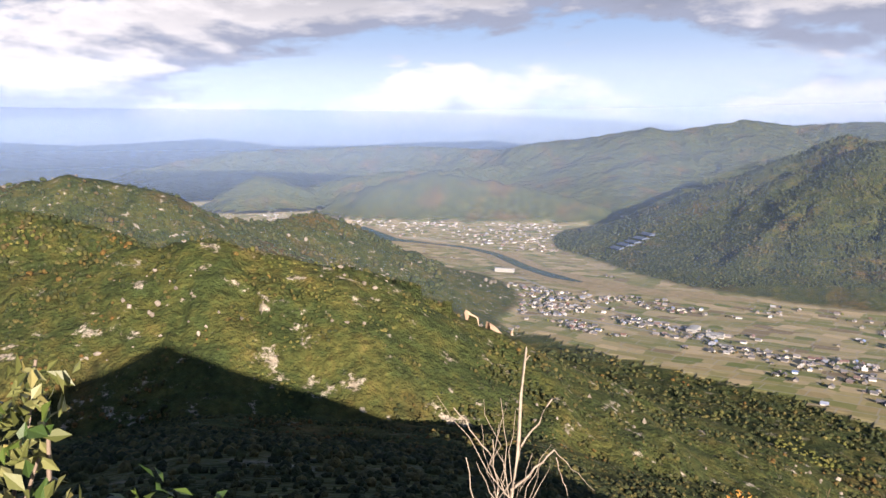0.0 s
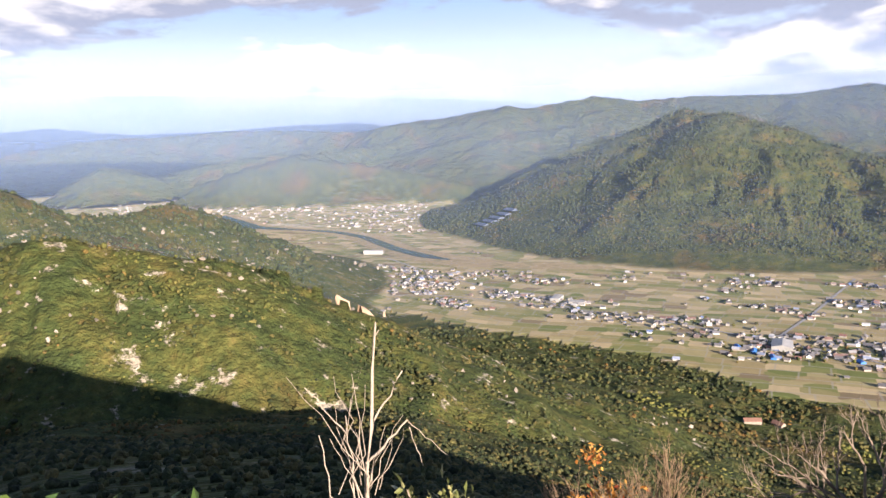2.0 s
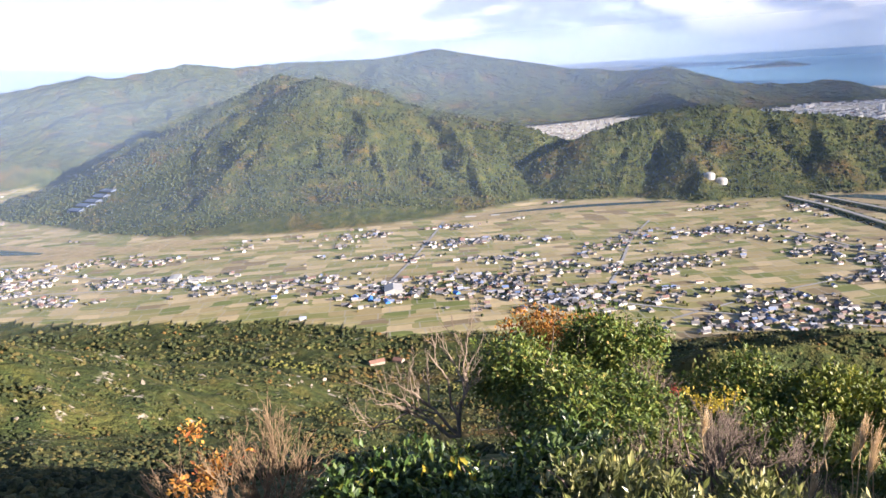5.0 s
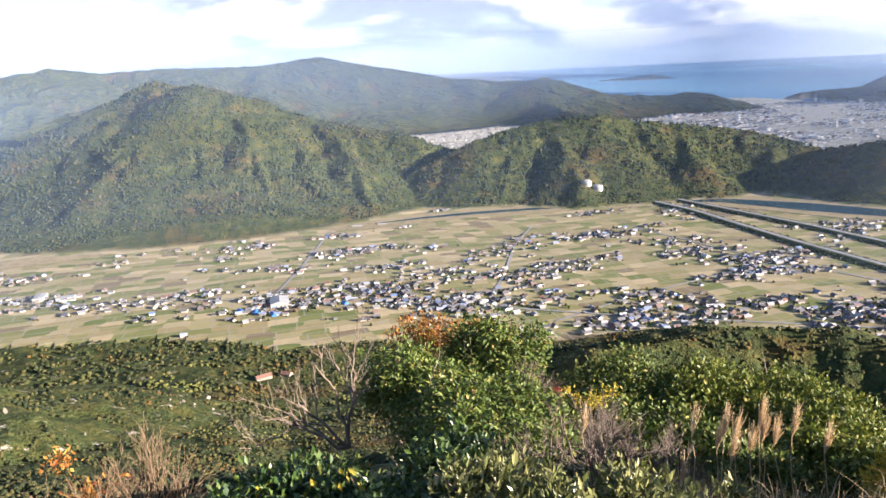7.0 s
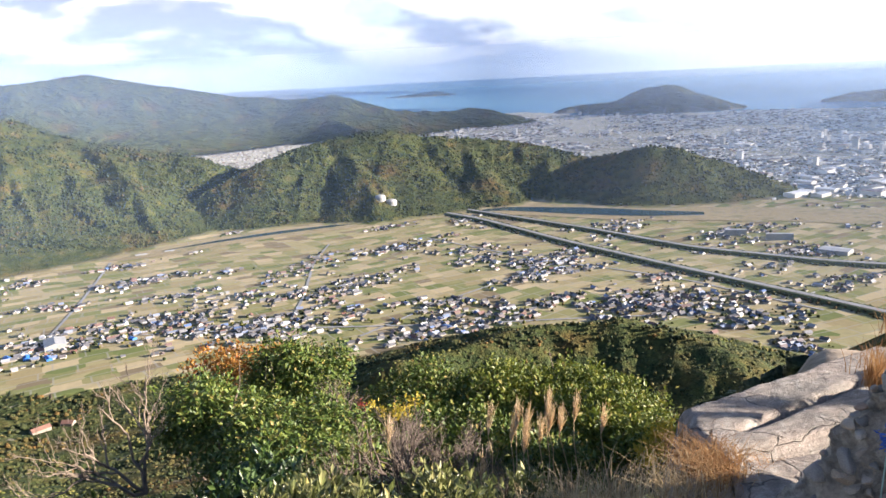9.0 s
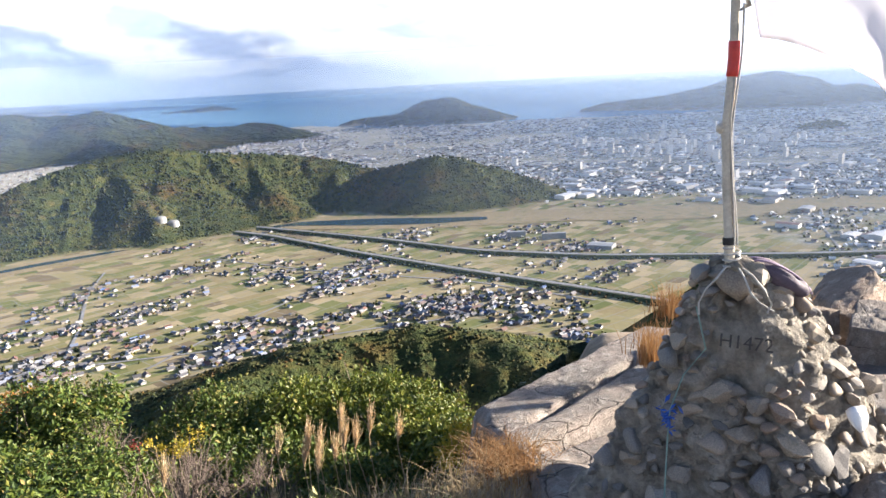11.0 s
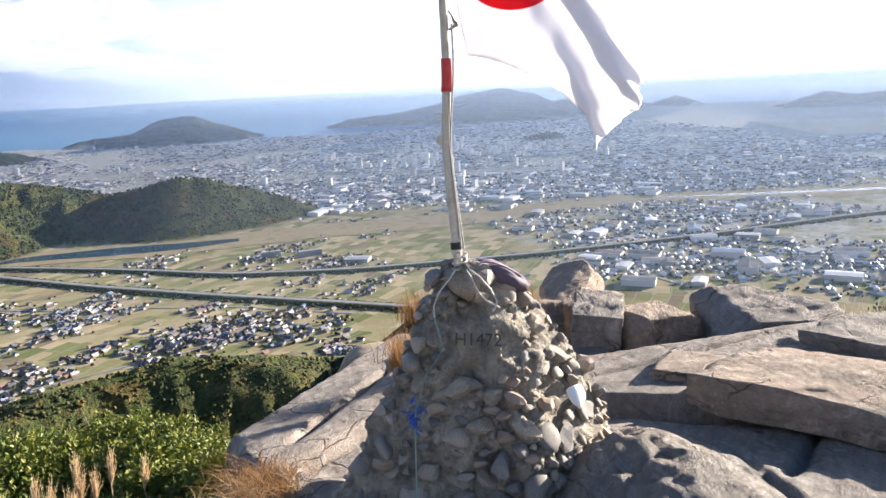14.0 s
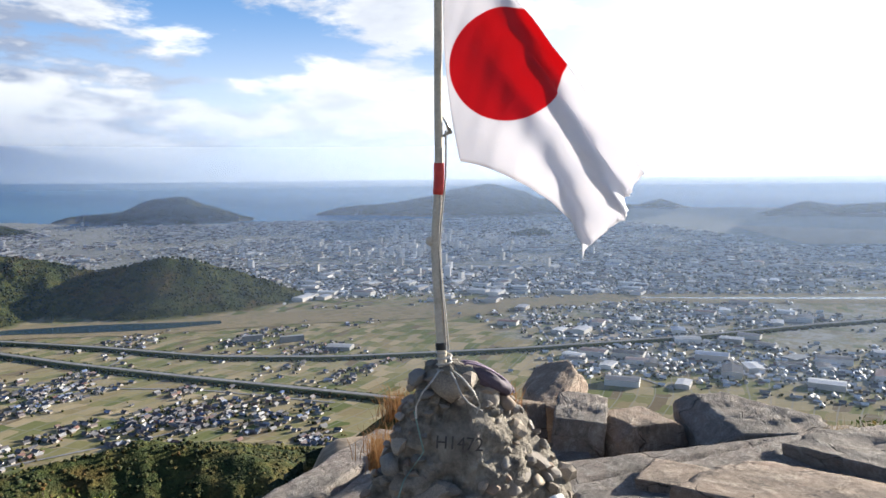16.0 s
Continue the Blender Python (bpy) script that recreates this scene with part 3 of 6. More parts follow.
RIVER = [(-420, 3640), (-230, 3153), (-58, 3020), (100, 2882), (197, 2701), (270, 2412), (345, 2234), (420, 2131), (556, 2004), (764, 1925), (1088, 1843), (1277, 1717), (1434, 1521), (1573, 1450), (1700, 1360), (1900, 1180), (2080, 1010), (2200, 830), (2200, 600), (2190, 380), (2215, 214), (2240, 60), (2235, -230), (2250, -499), (2320, -804), (2320, -1106), (2210, -1460), (2080, -1941), (1900, -2600)]
strip("riverside", RIVER, [150, 150, 110, 110, 130, 140, 150, 150, 90, 100, 110, 120, 130, 130, 130, 130, 140, 190, 210, 220, 210, 210, 220, 230, 230, 220, 200, 190, 180], 1.2, GRASSBANK, "dry straw-coloured grass along the river bed", "riverside")
strip("river_water", RIVER[:8], [70, 75, 30, 38, 42, 46, 48, 8], 1.9, RIVERWATER, "narrow blue river winding through fields", "river")
strip("river_water", RIVER[12:17], [6, 26, 40, 24, 14], 1.9, RIVERWATER, "shallow river reach below the wooded hill", "river")
strip("river_water", RIVER[16:21], [14, 60, 110, 95, 40], 1.9, RIVERWATER, "dammed wide green river below the hill", "river")
strip("river_water", RIVER[25:], [20, 40, 50, 50], 1.9, RIVERWATER, "pale river reach beyond the town", "river")
HIGHWAY_A = [(2120, 1060), (2005, 830), (1762, 503), (1570, 206), (1439, -10), (1345, -160), (1240, -330), (1150, -480)]
HIGHWAY_B = [(2190, 1030), (2063, 762), (1930, 490), (1760, 200), (1690, -80), (1671, -507), (1695, -968), (1748, -1336), (1800, -1900)]
strip("embankment", HIGHWAY_A, 22, 6.0, BANK, "dark planted highway embankment", "embankment", 17)
strip("embankment", HIGHWAY_B, 22, 6.0, BANK, "dark planted highway embankment", "embankment", 17)
strip("highway", HIGHWAY_A, 13, 6.6, HIGHWAYTOP, "grey highway on a planted embankment", "road")
strip("highway", HIGHWAY_B, 13, 6.6, HIGHWAYTOP, "grey highway on a planted embankment", "road")
ROADS = [[(120, 1760), (290, 1720), (560, 1480), (700, 1330), (900, 1010), (1010, 760), (1100, 520), (1190, 330), (1290, 100)], [(790, 1150), (1000, 1310), (1300, 1560)],
         [(1020, 800), (1180, 880), (1430, 1030), (1620, 1110)], [(1000, 640), (1220, 590), (1550, 470), (1900, 380)], [(230, 2250), (330, 1950), (560, 1480)], [(1350, -60), (1500, 200), (1600, 560), (1750, 900)], [(1300, -700), (1660, -600), (2230, -700), (3200, -900)]]
for line in ROADS:
    strip("road", line, 6, 0.9, ROADWAY, "pale grey country road between fields", "road")


def haze_shell_material(k, front, through_):
    """A see-through sheet tinted to imitate sunlit haze: lets most light by, scatters a little, less with height and
    towards the ground before it.
    """
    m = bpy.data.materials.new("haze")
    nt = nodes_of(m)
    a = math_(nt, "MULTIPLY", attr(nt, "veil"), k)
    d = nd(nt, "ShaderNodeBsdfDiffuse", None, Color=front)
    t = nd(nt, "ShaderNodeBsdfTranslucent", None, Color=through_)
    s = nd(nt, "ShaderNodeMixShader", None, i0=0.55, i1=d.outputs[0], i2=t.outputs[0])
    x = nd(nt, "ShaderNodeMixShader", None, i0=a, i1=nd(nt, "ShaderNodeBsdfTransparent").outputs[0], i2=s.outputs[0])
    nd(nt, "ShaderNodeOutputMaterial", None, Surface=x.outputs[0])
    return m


HAZE = 0.125


def build_haze_shells():
    """Added shells about the mountain that stand in for haze; each thins out to nothing where it meets the land, so
    that no edge shows.
    """
    # haze colour painted on the shells: bluish near, whiter over the sea
    near_haze = haze_shell_material(HAZE, (0.36, 0.52, 0.86, 1), (0.54, 0.69, 0.94, 1))
    sea_haze = haze_shell_material(HAZE, (0.56, 0.69, 0.92, 1), (0.80, 0.89, 0.98, 1))
    az = np.radians(np.concatenate([np.arange(-46, 146, 0.6), np.arange(146, 314, 6.0)]))
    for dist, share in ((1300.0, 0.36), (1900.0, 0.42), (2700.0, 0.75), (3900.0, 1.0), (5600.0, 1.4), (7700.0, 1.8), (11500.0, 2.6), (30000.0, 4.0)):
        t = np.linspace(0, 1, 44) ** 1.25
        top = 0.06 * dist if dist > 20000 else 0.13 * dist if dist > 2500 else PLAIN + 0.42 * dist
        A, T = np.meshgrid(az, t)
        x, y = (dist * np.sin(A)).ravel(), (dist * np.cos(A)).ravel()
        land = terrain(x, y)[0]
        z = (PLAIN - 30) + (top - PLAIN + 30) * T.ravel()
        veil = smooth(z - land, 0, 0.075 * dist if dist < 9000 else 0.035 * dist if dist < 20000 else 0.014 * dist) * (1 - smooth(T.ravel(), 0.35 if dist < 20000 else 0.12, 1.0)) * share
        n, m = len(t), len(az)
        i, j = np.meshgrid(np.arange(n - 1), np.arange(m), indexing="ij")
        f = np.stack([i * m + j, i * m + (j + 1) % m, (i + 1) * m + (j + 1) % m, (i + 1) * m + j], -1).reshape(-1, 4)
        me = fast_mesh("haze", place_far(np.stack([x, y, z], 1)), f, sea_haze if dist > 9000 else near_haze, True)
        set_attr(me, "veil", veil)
        tagged(new("haze", me), "thin see-through shell tinted bluish to stand in for distant haze", "haze", kind="structure")


build_haze_shells()


# ---- helpers for things ----
def thing(name, label, category, group="", at=(0, 0, 0)):
    ob = new(name)
    ob.location = at
    return tagged(ob, label, category, group)


def attach(name, me, parent, label=""):
    ob = new(name, me)
    ob.parent = parent
    ob.matrix_parent_inverse = Matrix.Translation(parent.location).inverted() if parent.type == "EMPTY" else Matrix()
    if label:
        tagged(ob, label)
    return ob


def from_bm(name, bm, mats, smooth_faces=True):
    me = bpy.data.meshes.new(name)
    for f in bm.faces:
        f.smooth = smooth_faces
    bm.to_mesh(me)
    bm.free()
    for m in mats if isinstance(mats, (list, tuple)) else [mats]:
        me.materials.append(m)
    return me


def tubes(name, lines, mat, sides=5):
    """Tapered limbs: each line is a list of (x, y, z, radius)."""
    V, F, base = [], [], 0
    for line in lines:
        L = np.array(line, float)
        p, r = L[:, :3], L[:, 3]
        t = np.gradient(p, axis=0)
        t /= np.linalg.norm(t, axis=1)[:, None] + 1e-9
        ref = np.where(np.abs(t[:, 2:3]) < 0.9, [[0.0, 0.0, 1.0]], [[1.0, 0.0, 0.0]])
        a = np.cross(t, ref)
        a /= np.linalg.norm(a, axis=1)[:, None] + 1e-9
        b = np.cross(t, a)
        for k in range(sides):
            w = 2 * math.pi * k / sides
            V.append(p + (a * math.cos(w) + b * math.sin(w)) * r[:, None])
        n = len(L)
        for k in range(sides):
            k2 = (k + 1) % sides
            i = np.arange(n - 1)
            F.append(np.stack([base + k * n + i, base + k * n + i + 1, base + k2 * n + i + 1, base + k2 * n + i], 1))
        base += n * sides
    return fast_mesh(name, np.vstack(V), np.vstack(F), mat, True)


def limb(rng, a, b, r0, r1, n=6, wobble=0.06):
    a, b = np.array(a, float), np.array(b, float)
    t = np.linspace(0, 1, n)[:, None]
    p = a + (b - a) * t
    size = np.linalg.norm(b - a)
    p[1:-1] += rng.normal(0, wobble * size, (n - 2, 3)) * 0.6
    return [(*q, r) for q, r in zip(p, np.linspace(r0, r1, n))]


def branching(rng, start, way, length, radius, depth, spread=0.6, up=0.15, kids=(2, 4), out=None):
    out = [] if out is None else out
    way = np.array(way, float) / np.linalg.norm(way)
    end = np.array(start) + way * length
    out.append(limb(rng, start, end, radius, radius * 0.55, 6, 0.05))
    if depth:
        for _ in range(rng.randint(*kids)):
            f = rng.uniform(0.35, 1.0)
            s = np.array(start) + way * length * f
            w = way + rng.normal(0, spread, 3) + np.array([0, 0, up])
            branching(rng, s, w, length * rng.uniform(0.45, 0.75), radius * 0.55, depth - 1, spread, up, kids, out)
    return out


def leaves(name, blobs, n, size, mat, seed, long=1.9, up=0.35, shell=0.45, droop=0.0):
    """Many small folded leaves in tufts over rounded crowns; blobs are (x, y, z, rx, ry, rz)."""
    rng = np.random.RandomState(seed)
    B = np.array(blobs, float)
    vol = B[:, 3] * B[:, 4] + B[:, 3] * B[:, 5]
    sub = []
    for b in B:  # each crown is made of smaller rounded clumps
        m = 20 if n > 600 else 5
        e = rng.normal(0, 1, (m, 3))
        e /= np.linalg.norm(e, axis=1)[:, None]
        e[:, 2] = np.abs(e[:, 2]) * 0.9 - 0.25
        q = rng.uniform(0.20, 0.40, (m, 1))
        sub.append(np.hstack([b[:3] + e * b[3:] * rng.uniform(0.6, 0.95, (m, 1)), b[3:] * q]))
        sub.append(np.hstack([b[:3], b[3:] * 0.45])[None])
    B = np.vstack(sub)
    vol = B[:, 3] * B[:, 4] + B[:, 3] * B[:, 5]
    tufts = max(8, n // 7)
    pick = rng.choice(len(B), tufts, p=vol / vol.sum())
    d = rng.normal(0, 1, (tufts, 3))
    d /= np.linalg.norm(d, axis=1)[:, None]
    lump = 1 + 0.28 * np.sin(d[:, 0] * 5 + pick * 2.1) * np.sin(d[:, 1] * 5 + pick) * np.sin(d[:, 2] * 4 + 1)
    rad = (1 - shell * rng.rand(tufts) ** 1.6) * lump
    c = B[pick, :3] + d * B[pick, 3:] * rad[:, None]
    which = rng.randint(0, tufts, n)
    c0, dn = c[which], d[which]
    p = c0 + rng.normal(0, size * 1.3, (n, 3))
    way = dn * 0.6 + rng.normal(0, 0.75, (n, 3)) + [0, 0, up - droop]
    way /= np.linalg.norm(way, axis=1)[:, None]
    side = np.cross(way, dn * 1.3 + rng.normal(0, 0.5, (n, 3)) + [0, 0, 0.6])
    side /= np.linalg.norm(side, axis=1)[:, None] + 1e-9
    nrm = np.cross(side, way)
    s = size * rng.uniform(0.6, 1.25, n)[:, None]
    tip, mid = p + way * s * long, p + way * s * long * 0.5
    l, r = mid + side * s * 0.5 + nrm * s * 0.16, mid - side * s * 0.5 + nrm * s * 0.16
    v = np.stack([p, l, tip, r], 1).reshape(-1, 3)
    i = np.arange(n)[:, None] * 4
    f = np.vstack([i + [[0, 2, 1]], i + [[0, 3, 2]]])
    return fast_mesh(name, v, f, mat)


def blades(name, bases, heights, width, mat, seed, lean=0.35, seg=4):
    """Grass blades: bent, tapering strips."""
    rng = np.random.RandomState(seed)
    b, n = np.array(bases, float), len(bases)
    a = rng.uniform(0, 2 * math.pi, n)
    out = np.stack([np.cos(a), np.sin(a), np.zeros(n)], 1) * (rng.rand(n) * lean)[:, None]
    side = np.stack([-np.sin(a), np.cos(a), np.zeros(n)], 1)
    h = np.array(heights, float) * rng.uniform(0.6, 1.2, n)
    V = []
    for k in range(seg + 1):
        t = k / seg
        c = b + np.stack([np.zeros(n), np.zeros(n), h * t * (1 - 0.25 * t * lean)], 1) + out * (h * t * t * 1.6)[:, None]
        w = width * (1 - t) ** 0.7 + 0.0006
        V += [c - side * w / 2, c + side * w / 2]
    v = np.stack(V, 1).reshape(-1, 3)
    m = 2 * (seg + 1)
    F = [np.arange(n)[:, None] * m + [[2 * k, 2 * k + 1, 2 * k + 3, 2 * k + 2]] for k in range(seg)]
    return fast_mesh(name, v, np.vstack(F), mat)


# ---- materials of the summit ----
def granite(name, tint=(1, 1, 1), crack=True):
    m = bpy.data.materials.new(name)
    nt = nodes_of(m)
    co = nd(nt, "ShaderNodeTexCoord").outputs["Object"]
    big = noise_(nt, co, 1.6, 6.0, 0.65, 0.4)
    mid = noise_(nt, co, 9.0, 7.0, 0.72)
    fine = noise_(nt, co, 85.0, 4.0, 0.8)
    col = ramp(nt, big, [(0.3, (0.20, 0.175, 0.15)), (0.45, (0.29, 0.25, 0.21)), (0.6, (0.35, 0.285, 0.235)), (0.75, (0.24, 0.21, 0.18))])
    flake = nd(nt, "ShaderNodeTexNoise", None, Vector=vmath(nt, "MULTIPLY", co, (1.0, 2.2, 1.0)), Scale=6.5, Detail=9.0, Roughness=0.78, Distortion=0.7).outputs["Fac"]
    pale = step(nt, flake, 0.50, 0.60)
    col = mix(nt, math_(nt, "MULTIPLY", pale, 0.6), col, (0.48, 0.43, 0.365))
    dark = step(nt, noise_(nt, vmath(nt, "ADD", co, (4, 2, 7)), 4.5, 8.0, 0.75), 0.56, 0.66)
    col = mix(nt, math_(nt, "MULTIPLY", dark, 0.6), col, (0.10, 0.09, 0.08))
    col = mix(nt, 0.35, col, ramp(nt, fine, [(0.3, (0.2, 0.2, 0.2)), (0.7, (0.8, 0.8, 0.8))]), "OVERLAY")
    col = mix(nt, 1.0, col, tint, "MULTIPLY")
    h = math_(nt, "ADD", math_(nt, "ADD", math_(nt, "MULTIPLY", mid, 0.6), math_(nt, "MULTIPLY", flake, 0.7)), math_(nt, "MULTIPLY", fine, 0.22))
    if crack:
        wv = nd(nt, "ShaderNodeTexNoise", None, Vector=co, Scale=2.2, Detail=4.0).outputs["Color"]
        bent = vmath(nt, "ADD", vmath(nt, "MULTIPLY", co, (1.0, 1.0, 2.4)), vmath(nt, "SCALE", wv, 0.45))
        cr = nd(nt, "ShaderNodeTexVoronoi", {"feature": "DISTANCE_TO_EDGE"}, Vector=bent, Scale=1.9).outputs["Distance"]
        line = math_(nt, "MULTIPLY", step(nt, cr, 0.014, 0.0), step(nt, big, 0.44, 0.56))
        h = math_(nt, "SUBTRACT", h, math_(nt, "MULTIPLY", line, 0.6))
        col = mix(nt, math_(nt, "MULTIPLY", line, 0.7), col, (0.07, 0.06, 0.05))
    scratch = noise_(nt, vmath(nt, "MULTIPLY", nd(nt, "ShaderNodeVectorRotate", {"rotation_type": "Z_AXIS"}, Vector=co, Angle=0.7).outputs[0], (3.0, 26.0, 26.0)), 1.0, 5.0, 0.7)
    col = mix(nt, 0.4, col, ramp(nt, scratch, [(0.3, (0.2, 0.2, 0.2)), (0.7, (0.8, 0.8, 0.8))]), "OVERLAY")
    h = math_(nt, "ADD", h, math_(nt, "MULTIPLY", scratch, 0.35))
    principled(nt, col, 0.88, h, 0.05, 1.0, Specular_IOR_Level=0.25)
    return m


GRANITE = granite("weathered_granite", (0.88, 0.91, 0.95))
GRANITE_PINK = granite("pink_granite", (1.06, 0.98, 0.92))
MORTAR = simple("rough_mortar", [(0.3, (0.090, 0.078, 0.064)), (0.45, (0.20, 0.178, 0.145)), (0.6, (0.33, 0.295, 0.24)), (0.75, (0.42, 0.38, 0.31))], 11.0, 0.95, 0.03, 9.0, 1.0)
PEBBLE = island("river_stones", [(0.0, (0.131, 0.124, 0.114)), (0.2, (0.206, 0.186, 0.159)), (0.4, (0.262, 0.213, 0.159)), (0.55, (0.166, 0.161, 0.156)), (0.7, (0.304, 0.254, 0.193)), (0.85, (0.227, 0.166, 0.124)), (1.0, (0.317, 0.289, 0.248))], 0.75, info="object", vary=0.5, spec=0.3, scale=14.0)
WHITESTONE = simple("white_quartz", [(0.3, (0.74, 0.73, 0.70)), (0.7, (0.86, 0.85, 0.83))], 12.0, 0.4, 0.004)
SOIL = simple("sandy_soil", [(0.3, (0.09, 0.075, 0.045)), (0.45, (0.22, 0.17, 0.115)), (0.6, (0.31, 0.245, 0.175)), (0.75, (0.13, 0.11, 0.06))], 2.2, 0.95, 0.02, 8.0, 0.9)
BARK = simple("grey_bark", [(0.3, (0.12, 0.09, 0.065)), (0.7, (0.24, 0.19, 0.145))], 14.0, 0.9, 0.004)
DEADWOOD = simple("bleached_dead_wood", [(0.3, (0.20, 0.16, 0.12)), (0.55, (0.32, 0.27, 0.21)), (0.75, (0.14, 0.11, 0.085))], 22.0, 0.85, 0.004)
TWIG = simple("brown_twigs", [(0.3, (0.13, 0.085, 0.05)), (0.7, (0.24, 0.165, 0.095))], 14.0, 0.85, 0.002)
GREYTWIG = simple("grey_brown_twigs", [(0.3, (0.085, 0.062, 0.048)), (0.7, (0.17, 0.13, 0.10))], 14.0, 0.85, 0.002)
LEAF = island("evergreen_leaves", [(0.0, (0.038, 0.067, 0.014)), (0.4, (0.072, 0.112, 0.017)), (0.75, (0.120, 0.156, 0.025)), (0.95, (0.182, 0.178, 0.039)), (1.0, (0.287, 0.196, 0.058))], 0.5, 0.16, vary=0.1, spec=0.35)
GLOSSLEAF = island("glossy_leaves", [(0.0, (0.024, 0.055, 0.014)), (0.5, (0.047, 0.089, 0.019)), (0.93, (0.093, 0.136, 0.025)), (0.985, (0.102, 0.136, 0.025)), (1.0, (0.30, 0.22, 0.034))], 0.42, 0.18, vary=0.1, spec=0.6)
# lighter copy of the evergreen tones, with sunlight on the crowns put into the colour
SUNTINTLEAF = island("leaves_tinted_sunlit", [(0.0, (0.062, 0.093, 0.014)), (0.5, (0.116, 0.147, 0.019)), (0.9, (0.183, 0.194, 0.029)), (1.0, (0.250, 0.210, 0.042))], 0.5, 0.2, vary=0.1, spec=0.35)
OLIVELEAF = island("olive_leaves", [(0.0, (0.075, 0.090, 0.026)), (0.5, (0.150, 0.165, 0.053)), (0.9, (0.255, 0.247, 0.105)), (1.0, (0.315, 0.270, 0.090))], 0.35, 0.25, vary=0.1, spec=0.5)
YELLOWLEAF = island("yellow_leaves", [(0.0, (0.32, 0.25, 0.03)), (0.6, (0.50, 0.38, 0.04)), (1.0, (0.24, 0.24, 0.04))], 0.45, 0.35, vary=0.1)
RUSTLEAF = island("rust_leaves", [(0.0, (0.22, 0.09, 0.02)), (0.5, (0.40, 0.19, 0.04)), (0.85, (0.50, 0.28, 0.06)), (1.0, (0.34, 0.07, 0.03))], 0.55, 0.35, vary=0.1)
REDLEAF = island("red_leaves", [(0.0, (0.20, 0.02, 0.02)), (1.0, (0.32, 0.05, 0.04))], 0.5, 0.35, vary=0.1)
STRAW = island("straw", [(0.0, (0.289, 0.204, 0.102)), (0.5, (0.408, 0.306, 0.170)), (1.0, (0.493, 0.399, 0.246))], 0.8, 0.3, vary=0.1)
PLUME = island("grass_plumes", [(0.0, (0.570, 0.433, 0.251)), (0.5, (0.752, 0.604, 0.398)), (1.0, (0.844, 0.707, 0.502))], 0.85, 0.45, vary=0.05)
RUSTGRASS = island("rusty_grass", [(0.0, (0.210, 0.105, 0.042)), (0.5, (0.322, 0.175, 0.070)), (1.0, (0.385, 0.252, 0.119))], 0.85, 0.35, vary=0.1)


# ---- forests on the slopes ----
def ico():
    bm = bmesh.new()
    bmesh.ops.create_icosphere(bm, subdivisions=1, radius=1)
    v, f = np.array([x.co[:] for x in bm.verts]), np.array([[l.index for l in x.verts] for x in bm.faces])
    bm.free()
    return v, f


ICO_V, ICO_F = ico()


def build_forest(name, count, az_lo, az_hi, d_lo, d_hi, size_k, size_min, seed, label, keep=None, deep=0.35, mat=CANOPY):
    """Crowns of trees, sown evenly over bearing and the logarithm of distance, each a lumpy crown of its own."""
    rng = np.random.RandomState(seed)
    az = np.radians(rng.uniform(az_lo, az_hi, count))
    d = np.exp(rng.uniform(math.log(d_lo), math.log(d_hi), count))
    x, y = d * np.sin(az), d * np.cos(az)
    z, wood, town, crag = terrain(x, y)
    ok = wood > 0.7
    if keep is not None:
        ok &= keep(x, y, z, crag)
    thin = fbm(x, y, 45, 3)
    ok &= thin > 0.27 + 0.16 * (crag > 0.5)
    x, y, z, d = x[ok], y[ok], z[ok], d[ok]
    n = len(x)
    r = np.maximum(size_min, d * size_k) * rng.uniform(0.55, 1.3, n) * (0.75 + 0.5 * fbm(x, y, 90, 2))
    scale = np.stack([r * rng.uniform(0.8, 1.2, n), r * rng.uniform(0.8, 1.2, n), r * rng.uniform(0.7, 1.25, n)], 1)
    turn = rng.uniform(0, 2 * math.pi, n)
    v = ICO_V[None] * (1 + rng.normal(0, 0.16, (n, len(ICO_V), 1)))
    v = v * scale[:, None, :]
    c, s = np.cos(turn)[:, None], np.sin(turn)[:, None]
    v = np.stack([v[..., 0] * c - v[..., 1] * s, v[..., 0] * s + v[..., 1] * c, v[..., 2]], -1)
    v = v + np.stack([x, y, z + r * deep], 1)[:, None, :]
    f = ICO_F[None] + (np.arange(n) * len(ICO_V))[:, None, None]
    me = fast_mesh(name, place_far(v.reshape(-1, 3)), f.reshape(-1, 3), mat, True)
    tagged(new(name, me), label, "forest", kind="stuff")


def down_at(az, el):
    """Where a line of sight at that bearing and height angle meets the land."""
    d = np.linspace(120, 4000, 3900)
    z = terrain(d * math.sin(radians(az)), d * math.cos(radians(az)))[0]
    hit = np.argmax(z > d * math.tan(radians(el)))
    return d[hit] * math.sin(radians(az)), d[hit] * math.cos(radians(az))


QUARRY, PILLAR, TEMPLE, TEMPLE_B = down_at(3.2, -14.4), down_at(5.35, -14.7), down_at(33.6, -21.9), down_at(35.4, -21.9)


def clear(x, y, z, c):
    ok = np.full(x.shape, True)
    for q, r in ((QUARRY, 20), (PILLAR, 9), (TEMPLE, 17), (TEMPLE_B, 13)):
        ok &= np.hypot(x - q[0] * 0.985, y - q[1] * 0.985) > r
    return ok


build_forest("forest", 50000, -40, 96, 180, 1450, 0.0029, 1.4, 3, "mixed evergreen and autumn forest on the slopes below", clear, deep=0.05)
build_forest("forest", 6000, -40, 92, 22, 190, 0.0075, 0.35, 6, "dense shrubs on the steep slope below the summit")
build_forest("forest", 9000, -40, 0, 1000, 2300, 0.0030, 3.0, 4, "sparse scrub among pale boulders on the hill", lambda x, y, z, c: c > 0.1, 0.1, FARWOOD)
